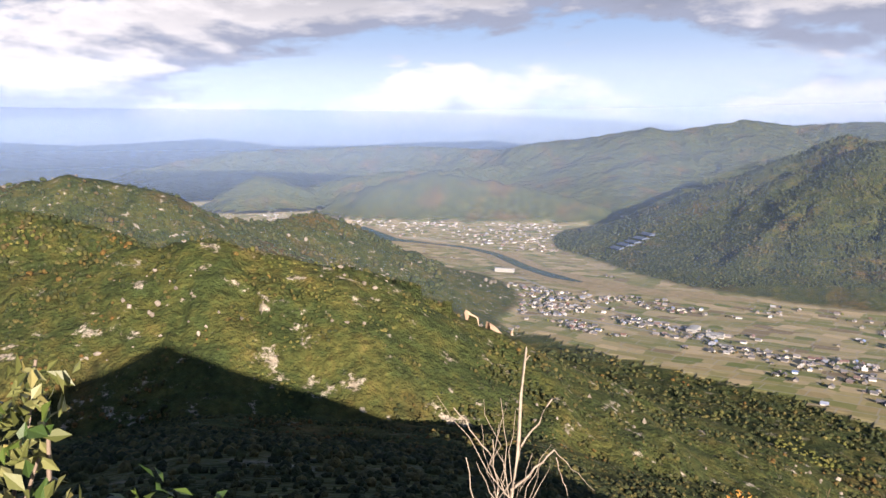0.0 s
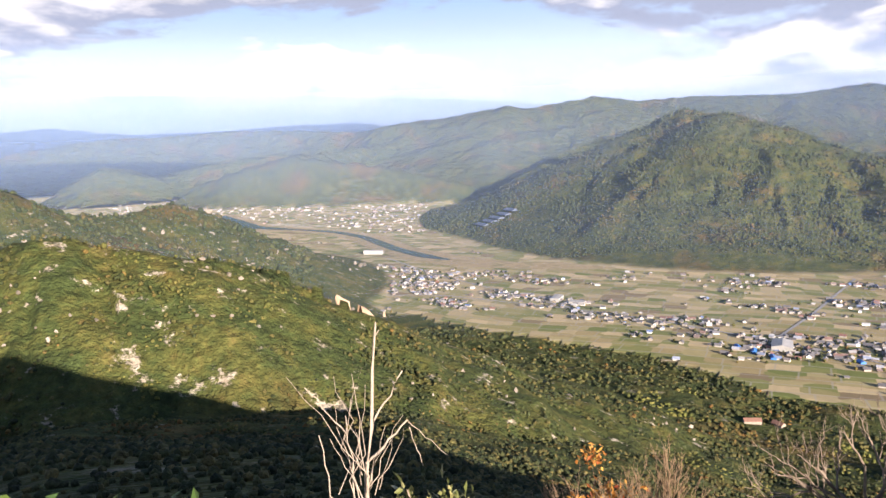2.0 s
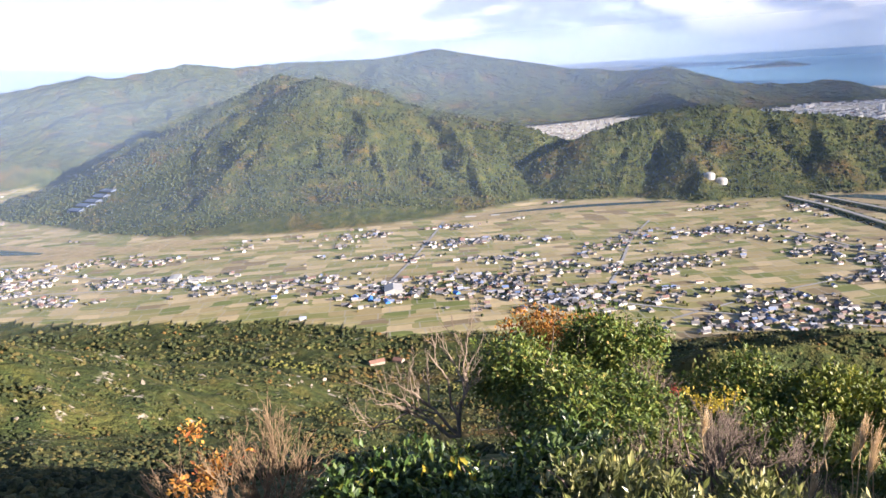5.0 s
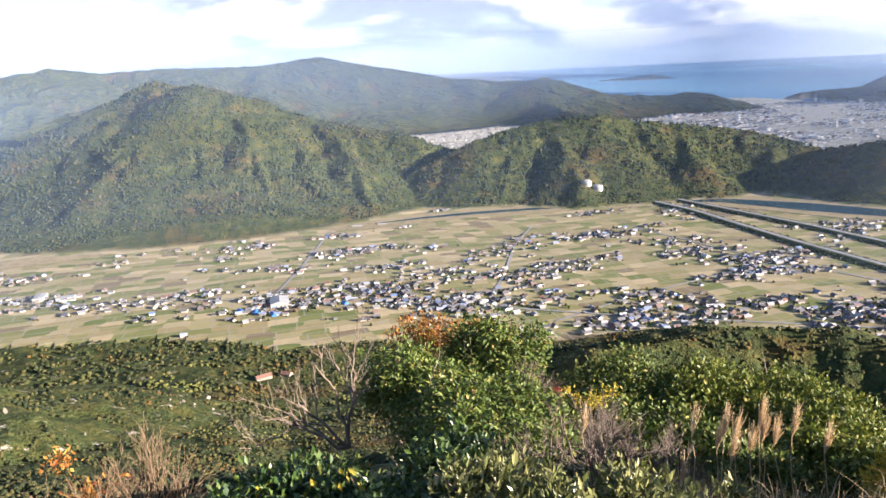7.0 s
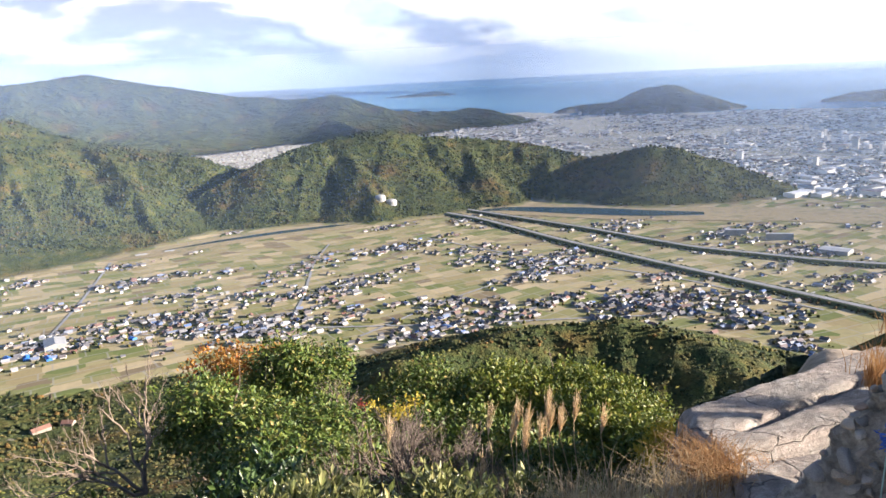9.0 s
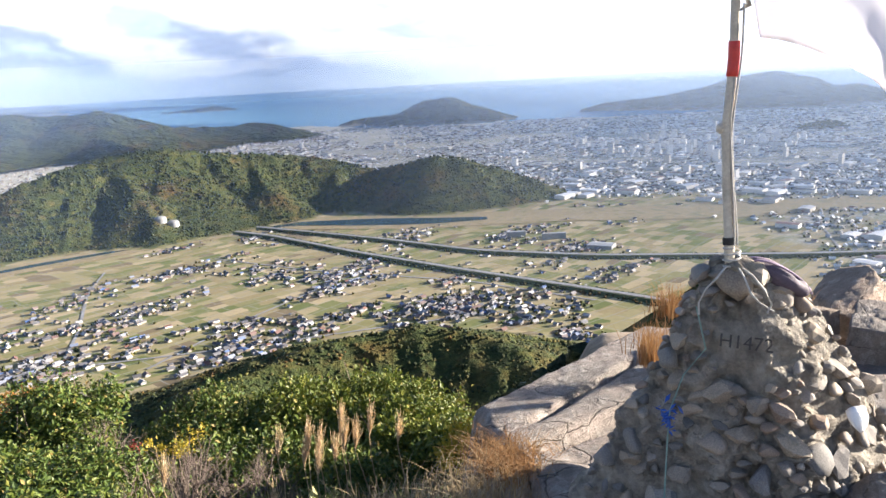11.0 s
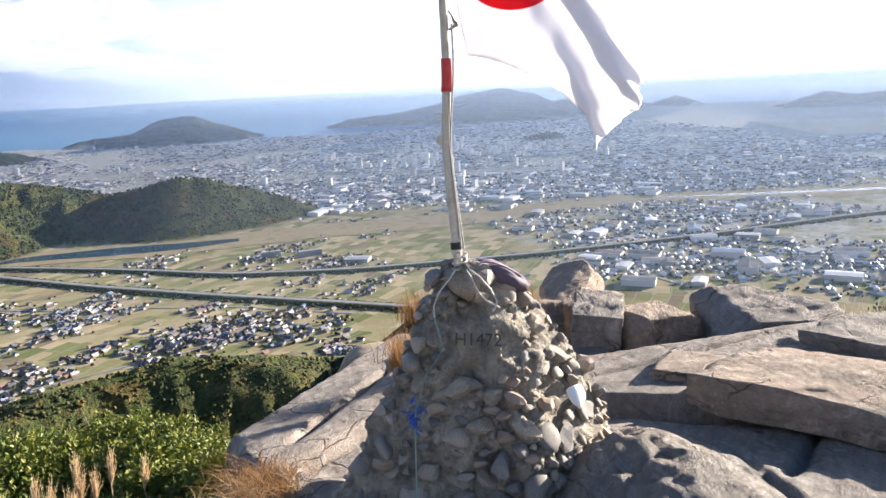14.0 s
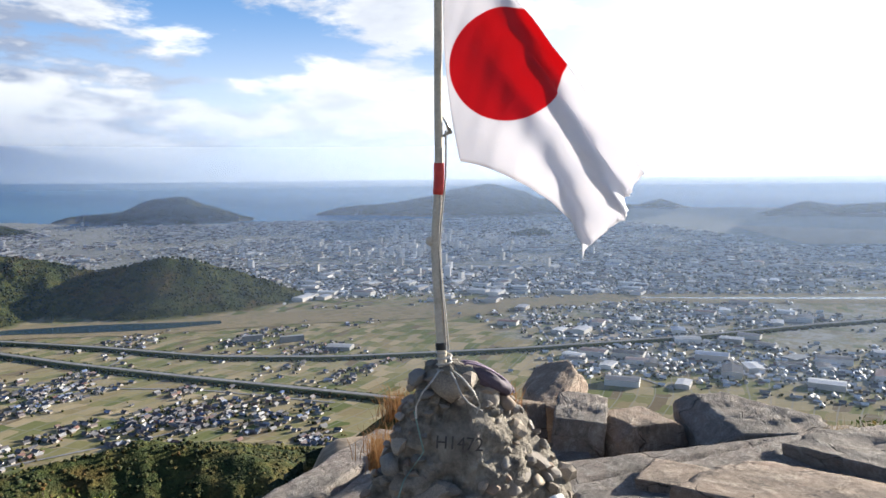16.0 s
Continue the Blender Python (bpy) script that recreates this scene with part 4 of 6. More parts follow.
build_forest("forest", 36000, 6, 95, 2150, 3500, 0.0016, 3.2, 5, "dense forest on the hills across the river", deep=0.15, mat=FARWOOD)
build_forest("forest", 900, 103, 115.5, 4900, 5600, 0.0022, 5.0, 8, "dark wood on the low hill within the town", mat=FARWOOD)


# ---- farms, houses and town on the plain ----
CLUSTERS = [(-163, 2484, 60), (7, 2002, 55), (64, 1857, 60), (177, 1998, 70), (189, 2104, 60), (247, 1820, 75), (149, 1864, 60), (288, 1644, 50), (255, 1859, 60), (393, 1913, 55), (555, 1795, 50), (533, 1563, 60), (453, 1651, 40),
            (581, 1413, 45), (710, 1324, 55), (776, 1132, 60), (843, 1065, 60), (1155, 1314, 45), (946, 1355, 40), (1046, 1600, 35), (1263, 1481, 35), (949, 894, 60), (991, 813, 60)]
CLUSTERS += [(1095, 1141, 40), (1113, 1023, 50), (974, 999, 60), (799, 1190, 55), (924, 1088, 55), (969, 905, 60), (1037, 825, 60), (1033, 732, 60), (1326, 817, 60), (1220, 820, 50), (1207, 1304, 35), (1159, 1332, 35),
             (1420, 1034, 45), (1596, 901, 50), (1623, 718, 50), (1574, 629, 60), (1547, 471, 60), (1433, 490, 45), (1010, 571, 50)]
CLUSTERS += [(1217, 592, 45), (1170, 475, 45), (1279, 294, 60), (1256, 222, 60), (1180, 891, 45), (1057, 494, 40), (1609, 902, 45), (1578, 517, 60), (1496, 428, 50), (1314, 240, 50), (1307, 141, 60), (1504, 208, 50), (1287, 40, 60),
             (1138, -12, 50), (1106, 551, 40), (1190, 556, 40), (1923, 396, 60), (1909, 118, 80), (1755, -8, 60)]
CLUSTERS += [(1585, 479, 50), (1329, 320, 60), (1365, 201, 60), (1348, 111, 60), (1120, 14, 45), (1212, 414, 45), (1984, 450, 60), (1975, 127, 70), (1762, -53, 60), (1531, -89, 60), (2000, 880, 40), (1850, 1060, 35), (1640, 1480, 30)]


def sow_houses():
    rng = np.random.RandomState(11)
    out = []
    for cx, cy, r in CLUSTERS:
        k = int(r * 0.66)
        a = rng.normal(0, 1, (k, 2)) * [r * 1.25, r * 0.42]
        t = 0.62 + rng.normal(0, 0.3)
        out.append(np.stack([cx + a[:, 0] * math.cos(t) + a[:, 1] * math.sin(t), cy - a[:, 0] * math.sin(t) + a[:, 1] * math.cos(t)], 1))
    near = np.vstack(out)
    # the wide town beyond the river and to the south: sown evenly over bearing and distance
    az, d = np.radians(rng.uniform(-16, 136, 90000)), np.exp(rng.uniform(math.log(1350), math.log(7600), 90000))
    far = np.stack([d * np.sin(az), d * np.cos(az)], 1)
    c = city(far[:, 0], far[:, 1])
    grow = fbm(far[:, 0], far[:, 1], 420, 3)
    far = far[(rng.rand(len(far)) < c * smooth(grow, 0.26, 0.50) * 0.85)]
    az, d = np.radians(rng.uniform(2, 96, 2600)), rng.uniform(1000, 2400, 2600)
    lone = np.stack([d * np.sin(az), d * np.cos(az)], 1)
    lone = lone[fbm(lone[:, 0], lone[:, 1], 160, 2) > 0.67]
    p = np.vstack([near, far, lone])
    z, wood, town, crag = terrain(p[:, 0], p[:, 1], False)
    river = np.array(RIVER, float)
    gap = np.full(len(p), 1e9)
    for line, w in ((river, 75), (np.array(HIGHWAY_A, float), 24), (np.array(HIGHWAY_B, float), 24)):
        for a, b in zip(line[:-1], line[1:]):
            u = np.clip(((p - a) @ (b - a)) / ((b - a) @ (b - a)), 0, 1)
            gap = np.minimum(gap, np.hypot(*(p - a - u[:, None] * (b - a)).T) / w)
    coast = np.interp(np.degrees(np.arctan2(p[:, 0], p[:, 1])), [e[0] for e in COAST], [e[1] for e in COAST])
    ok = (wood < 0.2) & (gap > 1) & (np.hypot(p[:, 0], p[:, 1]) < coast - 60) & ~((p[:, 0] > 3700) & (p[:, 1] < -2950))
    return p[ok]


HOUSES = sow_houses()


def house_arrays(w, l, h, roof, eave=0.9):
    """Walls with gables, and a roof of some thickness over them, both about the middle of the floor."""
    x, y = w / 2, l / 2
    wall = [(-x, -y, -1), (x, -y, -1), (x, y, -1), (-x, y, -1), (-x, -y, h), (x, -y, h), (x, y, h), (-x, y, h), (0, -y, h + roof * 0.94), (0, y, h + roof * 0.94)]
    wf = [(0, 1, 5), (0, 5, 4), (1, 2, 6), (1, 6, 5), (2, 3, 7), (2, 7, 6), (3, 0, 4), (3, 4, 7), (4, 5, 8), (6, 7, 9)]
    X, Y, k = x + eave, y + eave, roof * eave / x
    rv = [(-X, -Y, h - k), (0, -Y, h + roof), (X, -Y, h - k), (-X, Y, h - k), (0, Y, h + roof), (X, Y, h - k)]
    rv += [(a, b, c - 0.35) for a, b, c in rv]
    rf = [(0, 1, 4), (0, 4, 3), (1, 2, 5), (1, 5, 4), (6, 9, 10), (6, 10, 7), (7, 10, 11), (7, 11, 8), (0, 3, 9), (0, 9, 6), (2, 8, 11), (2, 11, 5), (0, 6, 7), (0, 7, 1), (1, 7, 8), (1, 8, 2), (3, 4, 10), (3, 10, 9), (4, 5, 11), (4, 11, 10)]
    return np.array(wall, float), np.array(wf), np.array(rv, float), np.array(rf)


def build_houses():
    rng = np.random.RandomState(21)
    p = HOUSES[np.argsort(np.hypot(HOUSES[:, 0], HOUSES[:, 1]))]
    kinds = [(7, 9, 3.4, 2.4), (7.5, 11, 3.6, 2.7), (5, 6.5, 2.2, 1.6), (8, 11.5, 3.3, 2.9), (8, 13, 3.4, 1.5), (6, 7, 4.2, 1.7), (10, 18, 4.0, 1.4)]
    odds = [0.24, 0.22, 0.2, 0.14, 0.08, 0.1, 0.02]
    labels = ["small two-storey house with a grey tiled roof", "two-storey farmhouse with a dark tiled roof", "low shed with a pitched roof beside fields", "large farmhouse under a broad tiled roof", "long workshop with a low metal roof", "square white house with a low roof", "pale warehouse with a shallow metal roof"]
    protos = []
    for k, lab in zip(kinds, labels):
        wv, wf, rv, rf = house_arrays(*k)
        protos.append((fast_mesh("wall", wv, wf, WALLS_OWN), fast_mesh("roof", rv, rf, ROOFS_OWN), lab))
    own = 250
    for x, y in p[:own]:
        j = rng.choice(len(kinds), p=odds)
        w, r, lab = protos[j]
        q = place_far([[x, y, PLAIN]])[0]
        h = tagged(new("house"), lab, "house", "village houses on the plain")
        h.matrix_world = pose(*q, 0, 0, math.degrees(-0.62) + rng.choice([0, 90]) + rng.normal(0, 8))
        for nm, me in (("wall", w), ("roof", r)):
            ob = new(nm, me)
            ob.parent = h
    # the rest of the villages, then the town beyond with tall blocks in its middle
    arrays = [house_arrays(*k) for k in kinds]
    BLOCK, SHED = house_arrays(15, 27, 42, 0.6, 0.2), house_arrays(26, 44, 8, 1.6, 0.4)
    rest = p[own:]
    d = np.hypot(rest[:, 0], rest[:, 1])
    village = (d < 2450) & (rest[:, 1] > -250) | (np.degrees(np.arctan2(rest[:, 0], rest[:, 1])) < 57) & (d > 2450)
    for title, some, walls, roofs in (("village", village, WALLS_NEAR, ROOFS_NEAR), ("town", ~village, WALLS, ROOFS)):
        WV, WF, RV, RF, wb, rb = [], [], [], [], 0, 0
        for (x, y), dist in zip(rest[some], d[some]):
            j = rng.choice(len(kinds), p=odds)
            wv, wf, rv, rf = arrays[j]
            a = -0.62 + rng.choice([0, math.pi / 2]) + rng.normal(0, 0.15)
            k, tall = 1.0, 1.0
            if title == "town":
                k = 1.2 + (dist - 2450) / 4600
            az = math.degrees(math.atan2(x, y))
            centre = math.exp(-((az - 99) / 9) ** 2 - ((dist - 4400) / 750) ** 2)
            if dist > 2900 and rng.rand() < 0.004 + 0.07 * centre:
                (wv, wf, rv, rf), k, tall = BLOCK, 1.0, rng.uniform(0.45, 1.25)
            elif title == "town" and rng.rand() < 0.035:
                (wv, wf, rv, rf), k = SHED, 1.0 + 0.6 * rng.rand()
            c, s = math.cos(a) * k, math.sin(a) * k
            for V, src in ((WV, wv), (RV, rv)):
                V.append(np.stack([src[:, 0] * c - src[:, 1] * s + x, src[:, 0] * s + src[:, 1] * c + y, src[:, 2] * k * tall + PLAIN], 1))
            WF.append(wf + wb)
            RF.append(rf[:4] + rb)
            wb, rb = wb + len(wv), rb + len(rv)
        tagged(new(title + "_walls", fast_mesh(title + "_walls", place_far(np.vstack(WV)), np.vstack(WF), walls)), "pale and weathered walls of the distant " + title, title, kind="stuff")
        tagged(new(title + "_roofs", fast_mesh(title + "_roofs", place_far(np.vstack(RV)), np.vstack(RF), roofs)), "grey, dark and pale roofs of the distant " + title, title, kind="stuff")


def build_garden_trees():
    """Trees and hedges between the houses."""
    rng = np.random.RandomState(31)
    p = HOUSES[np.hypot(HOUSES[:, 0], HOUSES[:, 1]) < 3600]
    p = p + rng.normal(0, 13, p.shape)
    z, wood, town, crag = terrain(p[:, 0], p[:, 1], False)
    p = p[wood < 0.3]
    n = len(p)
    d = np.hypot(p[:, 0], p[:, 1])
    r = rng.uniform(1.2, 2.9, n) * (1 + d / 6000)
    v = ICO_V[None] * (1 + rng.normal(0, 0.2, (n, len(ICO_V), 1))) * np.stack([r, r, r * rng.uniform(0.7, 1.2, n)], 1)[:, None, :]
    v = v + np.stack([p[:, 0], p[:, 1], np.full(n, PLAIN) + r * 0.6], 1)[:, None, :]
    f = ICO_F[None] + (np.arange(n) * len(ICO_V))[:, None, None]
    tagged(new("garden_trees", fast_mesh("garden_trees", place_far(v.reshape(-1, 3)), f.reshape(-1, 3), CANOPY, True)), "dark garden trees and hedges between the houses", "trees", kind="stuff")


def build_bank_shrubs():
    """Planted bushes down both sides of each highway bank."""
    rng = np.random.RandomState(33)
    for line in (HIGHWAY_A, HIGHWAY_B):
        pts = np.array(line, float)
        run = np.concatenate([[0], np.cumsum(np.hypot(*np.diff(pts, axis=0).T))])
        k = rng.uniform(0, run[-1], int(run[-1] / 2.6))
        q = np.stack([np.interp(k, run, pts[:, 0]), np.interp(k, run, pts[:, 1])], 1)
        e = np.stack([np.interp(k + 20, run, pts[:, 0]), np.interp(k + 20, run, pts[:, 1])], 1) - q
        e /= np.hypot(e[:, 0], e[:, 1])[:, None] + 1e-9
        off = rng.choice([-1, 1], len(k)) * rng.uniform(12, 27, len(k))
        q = q + np.stack([-e[:, 1], e[:, 0]], 1) * off[:, None]
        r = rng.uniform(1.8, 3.6, len(k))
        v = ICO_V[None] * (1 + rng.normal(0, 0.2, (len(k), len(ICO_V), 1))) * np.stack([r * 1.3, r * 1.3, r], 1)[:, None, :]
        v = v + np.stack([q[:, 0], q[:, 1], PLAIN + np.maximum(0, 18 - np.abs(off)) * 0.5 + r * 0.4], 1)[:, None, :]
        f = ICO_F[None] + (np.arange(len(k)) * len(ICO_V))[:, None, None]
        tagged(new("bank_shrubs", fast_mesh("bank_shrubs", place_far(v.reshape(-1, 3)), f.reshape(-1, 3), FARWOOD, True)), "dark bushes planted along the highway bank", "trees", kind="stuff")


build_houses()
build_garden_trees()
build_bank_shrubs()


def patch(name, corners, lift, mat, label, category):
    c = np.array(corners, float)
    p = np.column_stack([c, np.full(len(c), PLAIN + lift)])
    me = fast_mesh(name, place_far(p), [list(range(len(c)))], mat)
    return tagged(new(name, me), label, category, kind="structure")


patch("bare_field", [(5524, -3488), (3900, -2950), (3700, -3476), (4480, -4300)], 2, SAND, "wide bare sandy field on reclaimed land", "field")
patch("building_site", [(1690, -700), (1790, -720), (1800, -840), (1690, -830)], 1.5, SAND, "bare earth building site beside the highway", "field")


def build_crags():
    """Pale boulders and small cliffs breaking through the scrub."""
    rng = np.random.RandomState(77)
    n = 1700
    az, d = np.radians(rng.uniform(-38, 34, n)), np.exp(rng.uniform(math.log(380), math.log(2100), n))
    x, y = d * np.sin(az), d * np.cos(az)
    z, wood, town, crag = terrain(x, y)
    ok = (wood > 0.8) & (fbm(x, y, 75, 3) > 0.60 - 0.06 * (crag > 0.7)) & (crag > 0.7) & (np.hypot(x - QUARRY[0], y - QUARRY[1]) > 60)
    x, y, z, d = x[ok], y[ok], z[ok], d[ok]
    n = len(x)
    r = d * 0.0021 * rng.uniform(0.4, 1.5, n) * np.where((np.abs(np.degrees(np.arctan2(x, y)) + 4) < 8) & (d < 900), 1.15, 1.0)
    v = ICO_V[None] * (1 + rng.normal(0, 0.22, (n, len(ICO_V), 1))) * np.stack([r * rng.uniform(0.8, 1.5, n), r, r * rng.uniform(0.7, 1.5, n)], 1)[:, None, :]
    v = v + np.stack([x, y, z + r * 0.75], 1)[:, None, :]
    f = ICO_F[None] + (np.arange(n) * len(ICO_V))[:, None, None]
    tagged(new("crags", fast_mesh("crags", place_far(v.reshape(-1, 3)), f.reshape(-1, 3), CRAG)), "pale granite boulders scattered on the scrubby slopes", "rocks", kind="stuff")


CRAG = island("pale_crag", [(0.0, (0.13, 0.115, 0.09)), (0.6, (0.20, 0.175, 0.145)), (1.0, (0.28, 0.25, 0.21))], 0.9, vary=0.4, scale=0.3)
build_crags()


# ---- single buildings that stand out ----
WHITEPAINT = simple("white_paint", [(0.3, (0.26, 0.26, 0.25)), (0.7, (0.36, 0.36, 0.35))], 0.2, 0.5, 0.02)
PANEL = simple("solar_glass", [(0.3, (0.05, 0.07, 0.11)), (0.7, (0.08, 0.10, 0.15))], 0.05, 0.5, 0.02)
BLUETARP = simple("blue_sheeting", [(0.3, (0.02, 0.12, 0.42)), (0.7, (0.05, 0.20, 0.52))], 0.2, 0.5, 0.1)
TERRACOTTA = simple("red_brown_roof", [(0.3, (0.15, 0.08, 0.06)), (0.7, (0.23, 0.125, 0.09))], 0.3, 0.7, 0.1)
GREYMETAL = simple("pale_metal_roof", [(0.3, (0.272, 0.280, 0.288)), (0.7, (0.384, 0.384, 0.384))], 0.1, 0.5, 0.05)


def ground_at(x, y):
    return float(terrain(np.array([x]), np.array([y]))[0][0])


def on_bearing(az, d):
    return d * math.sin(radians(az)), d * math.cos(radians(az))


def hall(name, label, category, x, y, w, l, h, roof, turn, wall_mat, roof_mat, group=""):
    wv, wf, rv, rf = house_arrays(w, l, h, roof, 0.5)
    q = place_far([[x, y, ground_at(x, y)]])[0]
    ob = tagged(new(name), label, category, group)
    k = float(squeeze(math.hypot(x, y)) / math.hypot(x, y))
    ob.matrix_world = pose(*q, 0, 0, turn) @ Matrix.Diagonal((k, k, k, 1))
    for nm, v, f, m in (("wall", wv, wf, wall_mat), ("roof", rv, rf, roof_mat)):
        c = new(nm, fast_mesh(nm, v, f, m))
        c.parent = ob


def tank(x, y, r):
    q = place_far([[x, y, ground_at(x, y)]])[0]
    ob = tagged(new("storage_tank"), "white domed storage tank on the wooded hillside", "tank", "hillside tanks")
    ob.location = q
    rows = [(r, -6), (r, r * 0.45)] + [(r * math.cos(a), r * 0.45 + r * 0.45 * math.sin(a)) for a in np.linspace(0.15, 1.5, 7)]
    n = 24
    V = [(a * math.cos(2 * math.pi * k / n), a * math.sin(2 * math.pi * k / n), b) for a, b in rows for k in range(n)]

    def ring(i0, i1):
        return [(i * n + k, i * n + (k + 1) % n, (i + 1) * n + (k + 1) % n, (i + 1) * n + k) for i in range(i0, i1) for k in range(n)]

    for nm, a, b in (("drum", 0, 1), ("dome", 1, len(rows) - 1)):
        c = new(nm, fast_mesh(nm, V, ring(a, b), WHITEPAINT, True))
        c.parent = ob


for az, d in ((59.75, 2330), (60.6, 2335)):
    tank(*on_bearing(az, d), 17)
hall("school", "long white school block beside the river fields", "building", 195, 2340, 14, 62, 12, 1, 70, WHITEPAINT, GREYMETAL)
hall("factory", "large grey-roofed factory hall on the plain", "building", 800, 1125, 34, 46, 8, 4, -35, WHITEPAINT, GREYMETAL)
hall("warehouse", "white flat-roofed warehouse among fields", "building", 545, 1580, 20, 42, 8, 1, -35, WHITEPAINT, WHITEPAINT)
hall("warehouse", "white flat-roofed warehouse among fields", "building", 575, 1530, 20, 34, 7, 1, 55, WHITEPAINT, WHITEPAINT)
hall("apartment_block", "white five-storey apartment block behind the highway", "building", 1905, 20, 13, 60, 15, 1, 10, WHITEPAINT, GREYMETAL)
hall("apartment_block", "white five-storey apartment block behind the highway", "building", 1935, 120, 13, 50, 15, 1, 12, WHITEPAINT, GREYMETAL)
hall("warehouse", "wide grey-roofed shed beside the highway", "building", 1790, -95, 40, 60, 9, 2, -20, WHITEPAINT, GREYMETAL)
hall("warehouse", "low white shed roof in the south plain", "building", 1440, -1080, 38, 55, 7, 1, 20, WHITEPAINT, WHITEPAINT)
hall("temple_hall", "red-roofed building in a clearing of the forest", "building", *TEMPLE, 9, 22, 4, 3, 75, MORTAR, TERRACOTTA)
hall("temple_hall", "red-roofed building in a clearing of the forest", "building", *TEMPLE_B, 9, 15, 4, 3, 20, MORTAR, TERRACOTTA)
for i, (x, y) in enumerate([(742, 1120), (752, 1080), (730, 1150), (870, 1020)]):
    hall("covered_stack", "stack under bright blue sheeting near the factory", "stack", x, y, 9, 22 - 3 * i, 3, 2, -35 + 9 * i, BLUETARP, BLUETARP, "blue sheeted stacks")
for x, y, l, turn in ((1035, 1822, 44, 72), (1088, 1796, 34, 66), (1385, 1545, 30, 50), (1440, 1500, 24, 48)):
    if ground_at(x, y) < PLAIN + 6:
        hall("warehouse", "pale long shed along the far river bank", "building", x, y, 8, l, 2.6, 1.2, turn, WHITEPAINT, GREYMETAL, "river bank sheds")
for i in range(5):
    a = on_bearing(13.4 + 0.55 * i, 2700 + 22 * i)
    hall("solar_array", "tilted blue solar panels on the mountain foot", "solar panels", *a, 38, 60, 2, 5, 20, PANEL, PANEL, "solar arrays")


EARTH = simple("bare_reddish_earth", [(0.3, (0.20, 0.13, 0.09)), (0.5, (0.30, 0.22, 0.15)), (0.7, (0.38, 0.30, 0.22))], 0.05, 0.9, 0.5)


def build_quarry():
    """A bare cut in the ridge's foot with a stone pillar beside it."""
    x, y = QUARRY
    z = ground_at(x, y)
    rng = np.random.RandomState(5)
    n = 26
    a = np.linspace(0, 2 * math.pi, n, endpoint=False)
    k = 1 + 0.2 * rng.rand(n)
    rings = []
    for r, up in ((1.12, -4), (1.0, 0.6), (0.7, 0.9), (0.35, 1.0)):
        px, py = x + 15 * r * k * np.cos(a), y + 15 * r * k * np.sin(a)
        rings.append(np.stack([px, py, terrain(px, py)[0] + up], 1))
    V = np.vstack(rings + [[[x, y, z + 3.5]]])
    F = [(i * n + j, i * n + (j + 1) % n, (i + 1) * n + (j + 1) % n, (i + 1) * n + j) for i in range(3) for j in range(n)]
    me = fast_mesh("earth_cut", place_far(V), F, EARTH)
    tagged(new("earth_cut", me), "bare reddish earth cutting at the forest edge", "earthwork", kind="structure")
    hall("stone_pillar", "tall pale concrete pillar at the earth cutting", "pillar", *PILLAR, 5, 5, 9, 0.3, 15, EARTH, MORTAR)


build_quarry()


# ---- the rocky summit ----
def plane_cut_rock(rng, size, cuts=9, rough=0.03, fine=24, round_=0.06):
    """A block of granite: a cube cut back by planes, then worn."""
    bm = bmesh.new()
    bmesh.ops.create_cube(bm, size=2.0)
    bmesh.ops.subdivide_edges(bm, edges=bm.edges[:], cuts=fine, use_grid_fill=True)
    planes = []
    for _ in range(cuts):
        n = Vector(rng.normal(0, 1, 3)).normalized()
        planes.append((n, rng.uniform(0.98, 1.38)))
    off = Vector(rng.uniform(-50, 50, 3))
    for v in bm.verts:
        c = v.co.copy()
        c = c.lerp(c.normalized() * 1.2, round_)
        for n, k in planes:
            d = c.dot(n) - k
            if d > 0:
                c -= n * d * 0.95
        c = Vector((c.x * size[0], c.y * size[1], c.z * size[2]))
        s = max(size)
        w = noise.fractal(c / s * 2.2 + off, 0.8, 2.0, 4) * rough * 1.3 + noise.fractal(c / s * 11 + off, 0.7, 2.0, 3) * rough * 0.4
        # parting cracks between flat-lying sheets
        cell = noise.cell(Vector((c.x / s * 1.7, c.y / s * 1.7, c.z / s * 4.2)) + off)
        w += (cell - 0.5) * rough * 0.9
        v.co = c + c.normalized() * w * s
    return bm


def rock(name, at, size, turn, seed, label, mat=GRANITE, tilt=(0, 0), cuts=9, rough=0.03, round_=0.06):
    rng = np.random.RandomState(seed)
    ob = new(name, from_bm(name, plane_cut_rock(rng, size, cuts, rough, 24, round_), mat))
    ob.matrix_world = pose(*at, tilt[0], tilt[1], turn)
    return tagged(ob, label, "rock", "granite boulders on the summit")


def side_of(x, y, a, b):
    """Distance to the left of the line from a to b."""
    ux, uy = b[0] - a[0], b[1] - a[1]
    return (ux * (y - a[1]) - uy * (x - a[0])) / math.hypot(ux, uy)


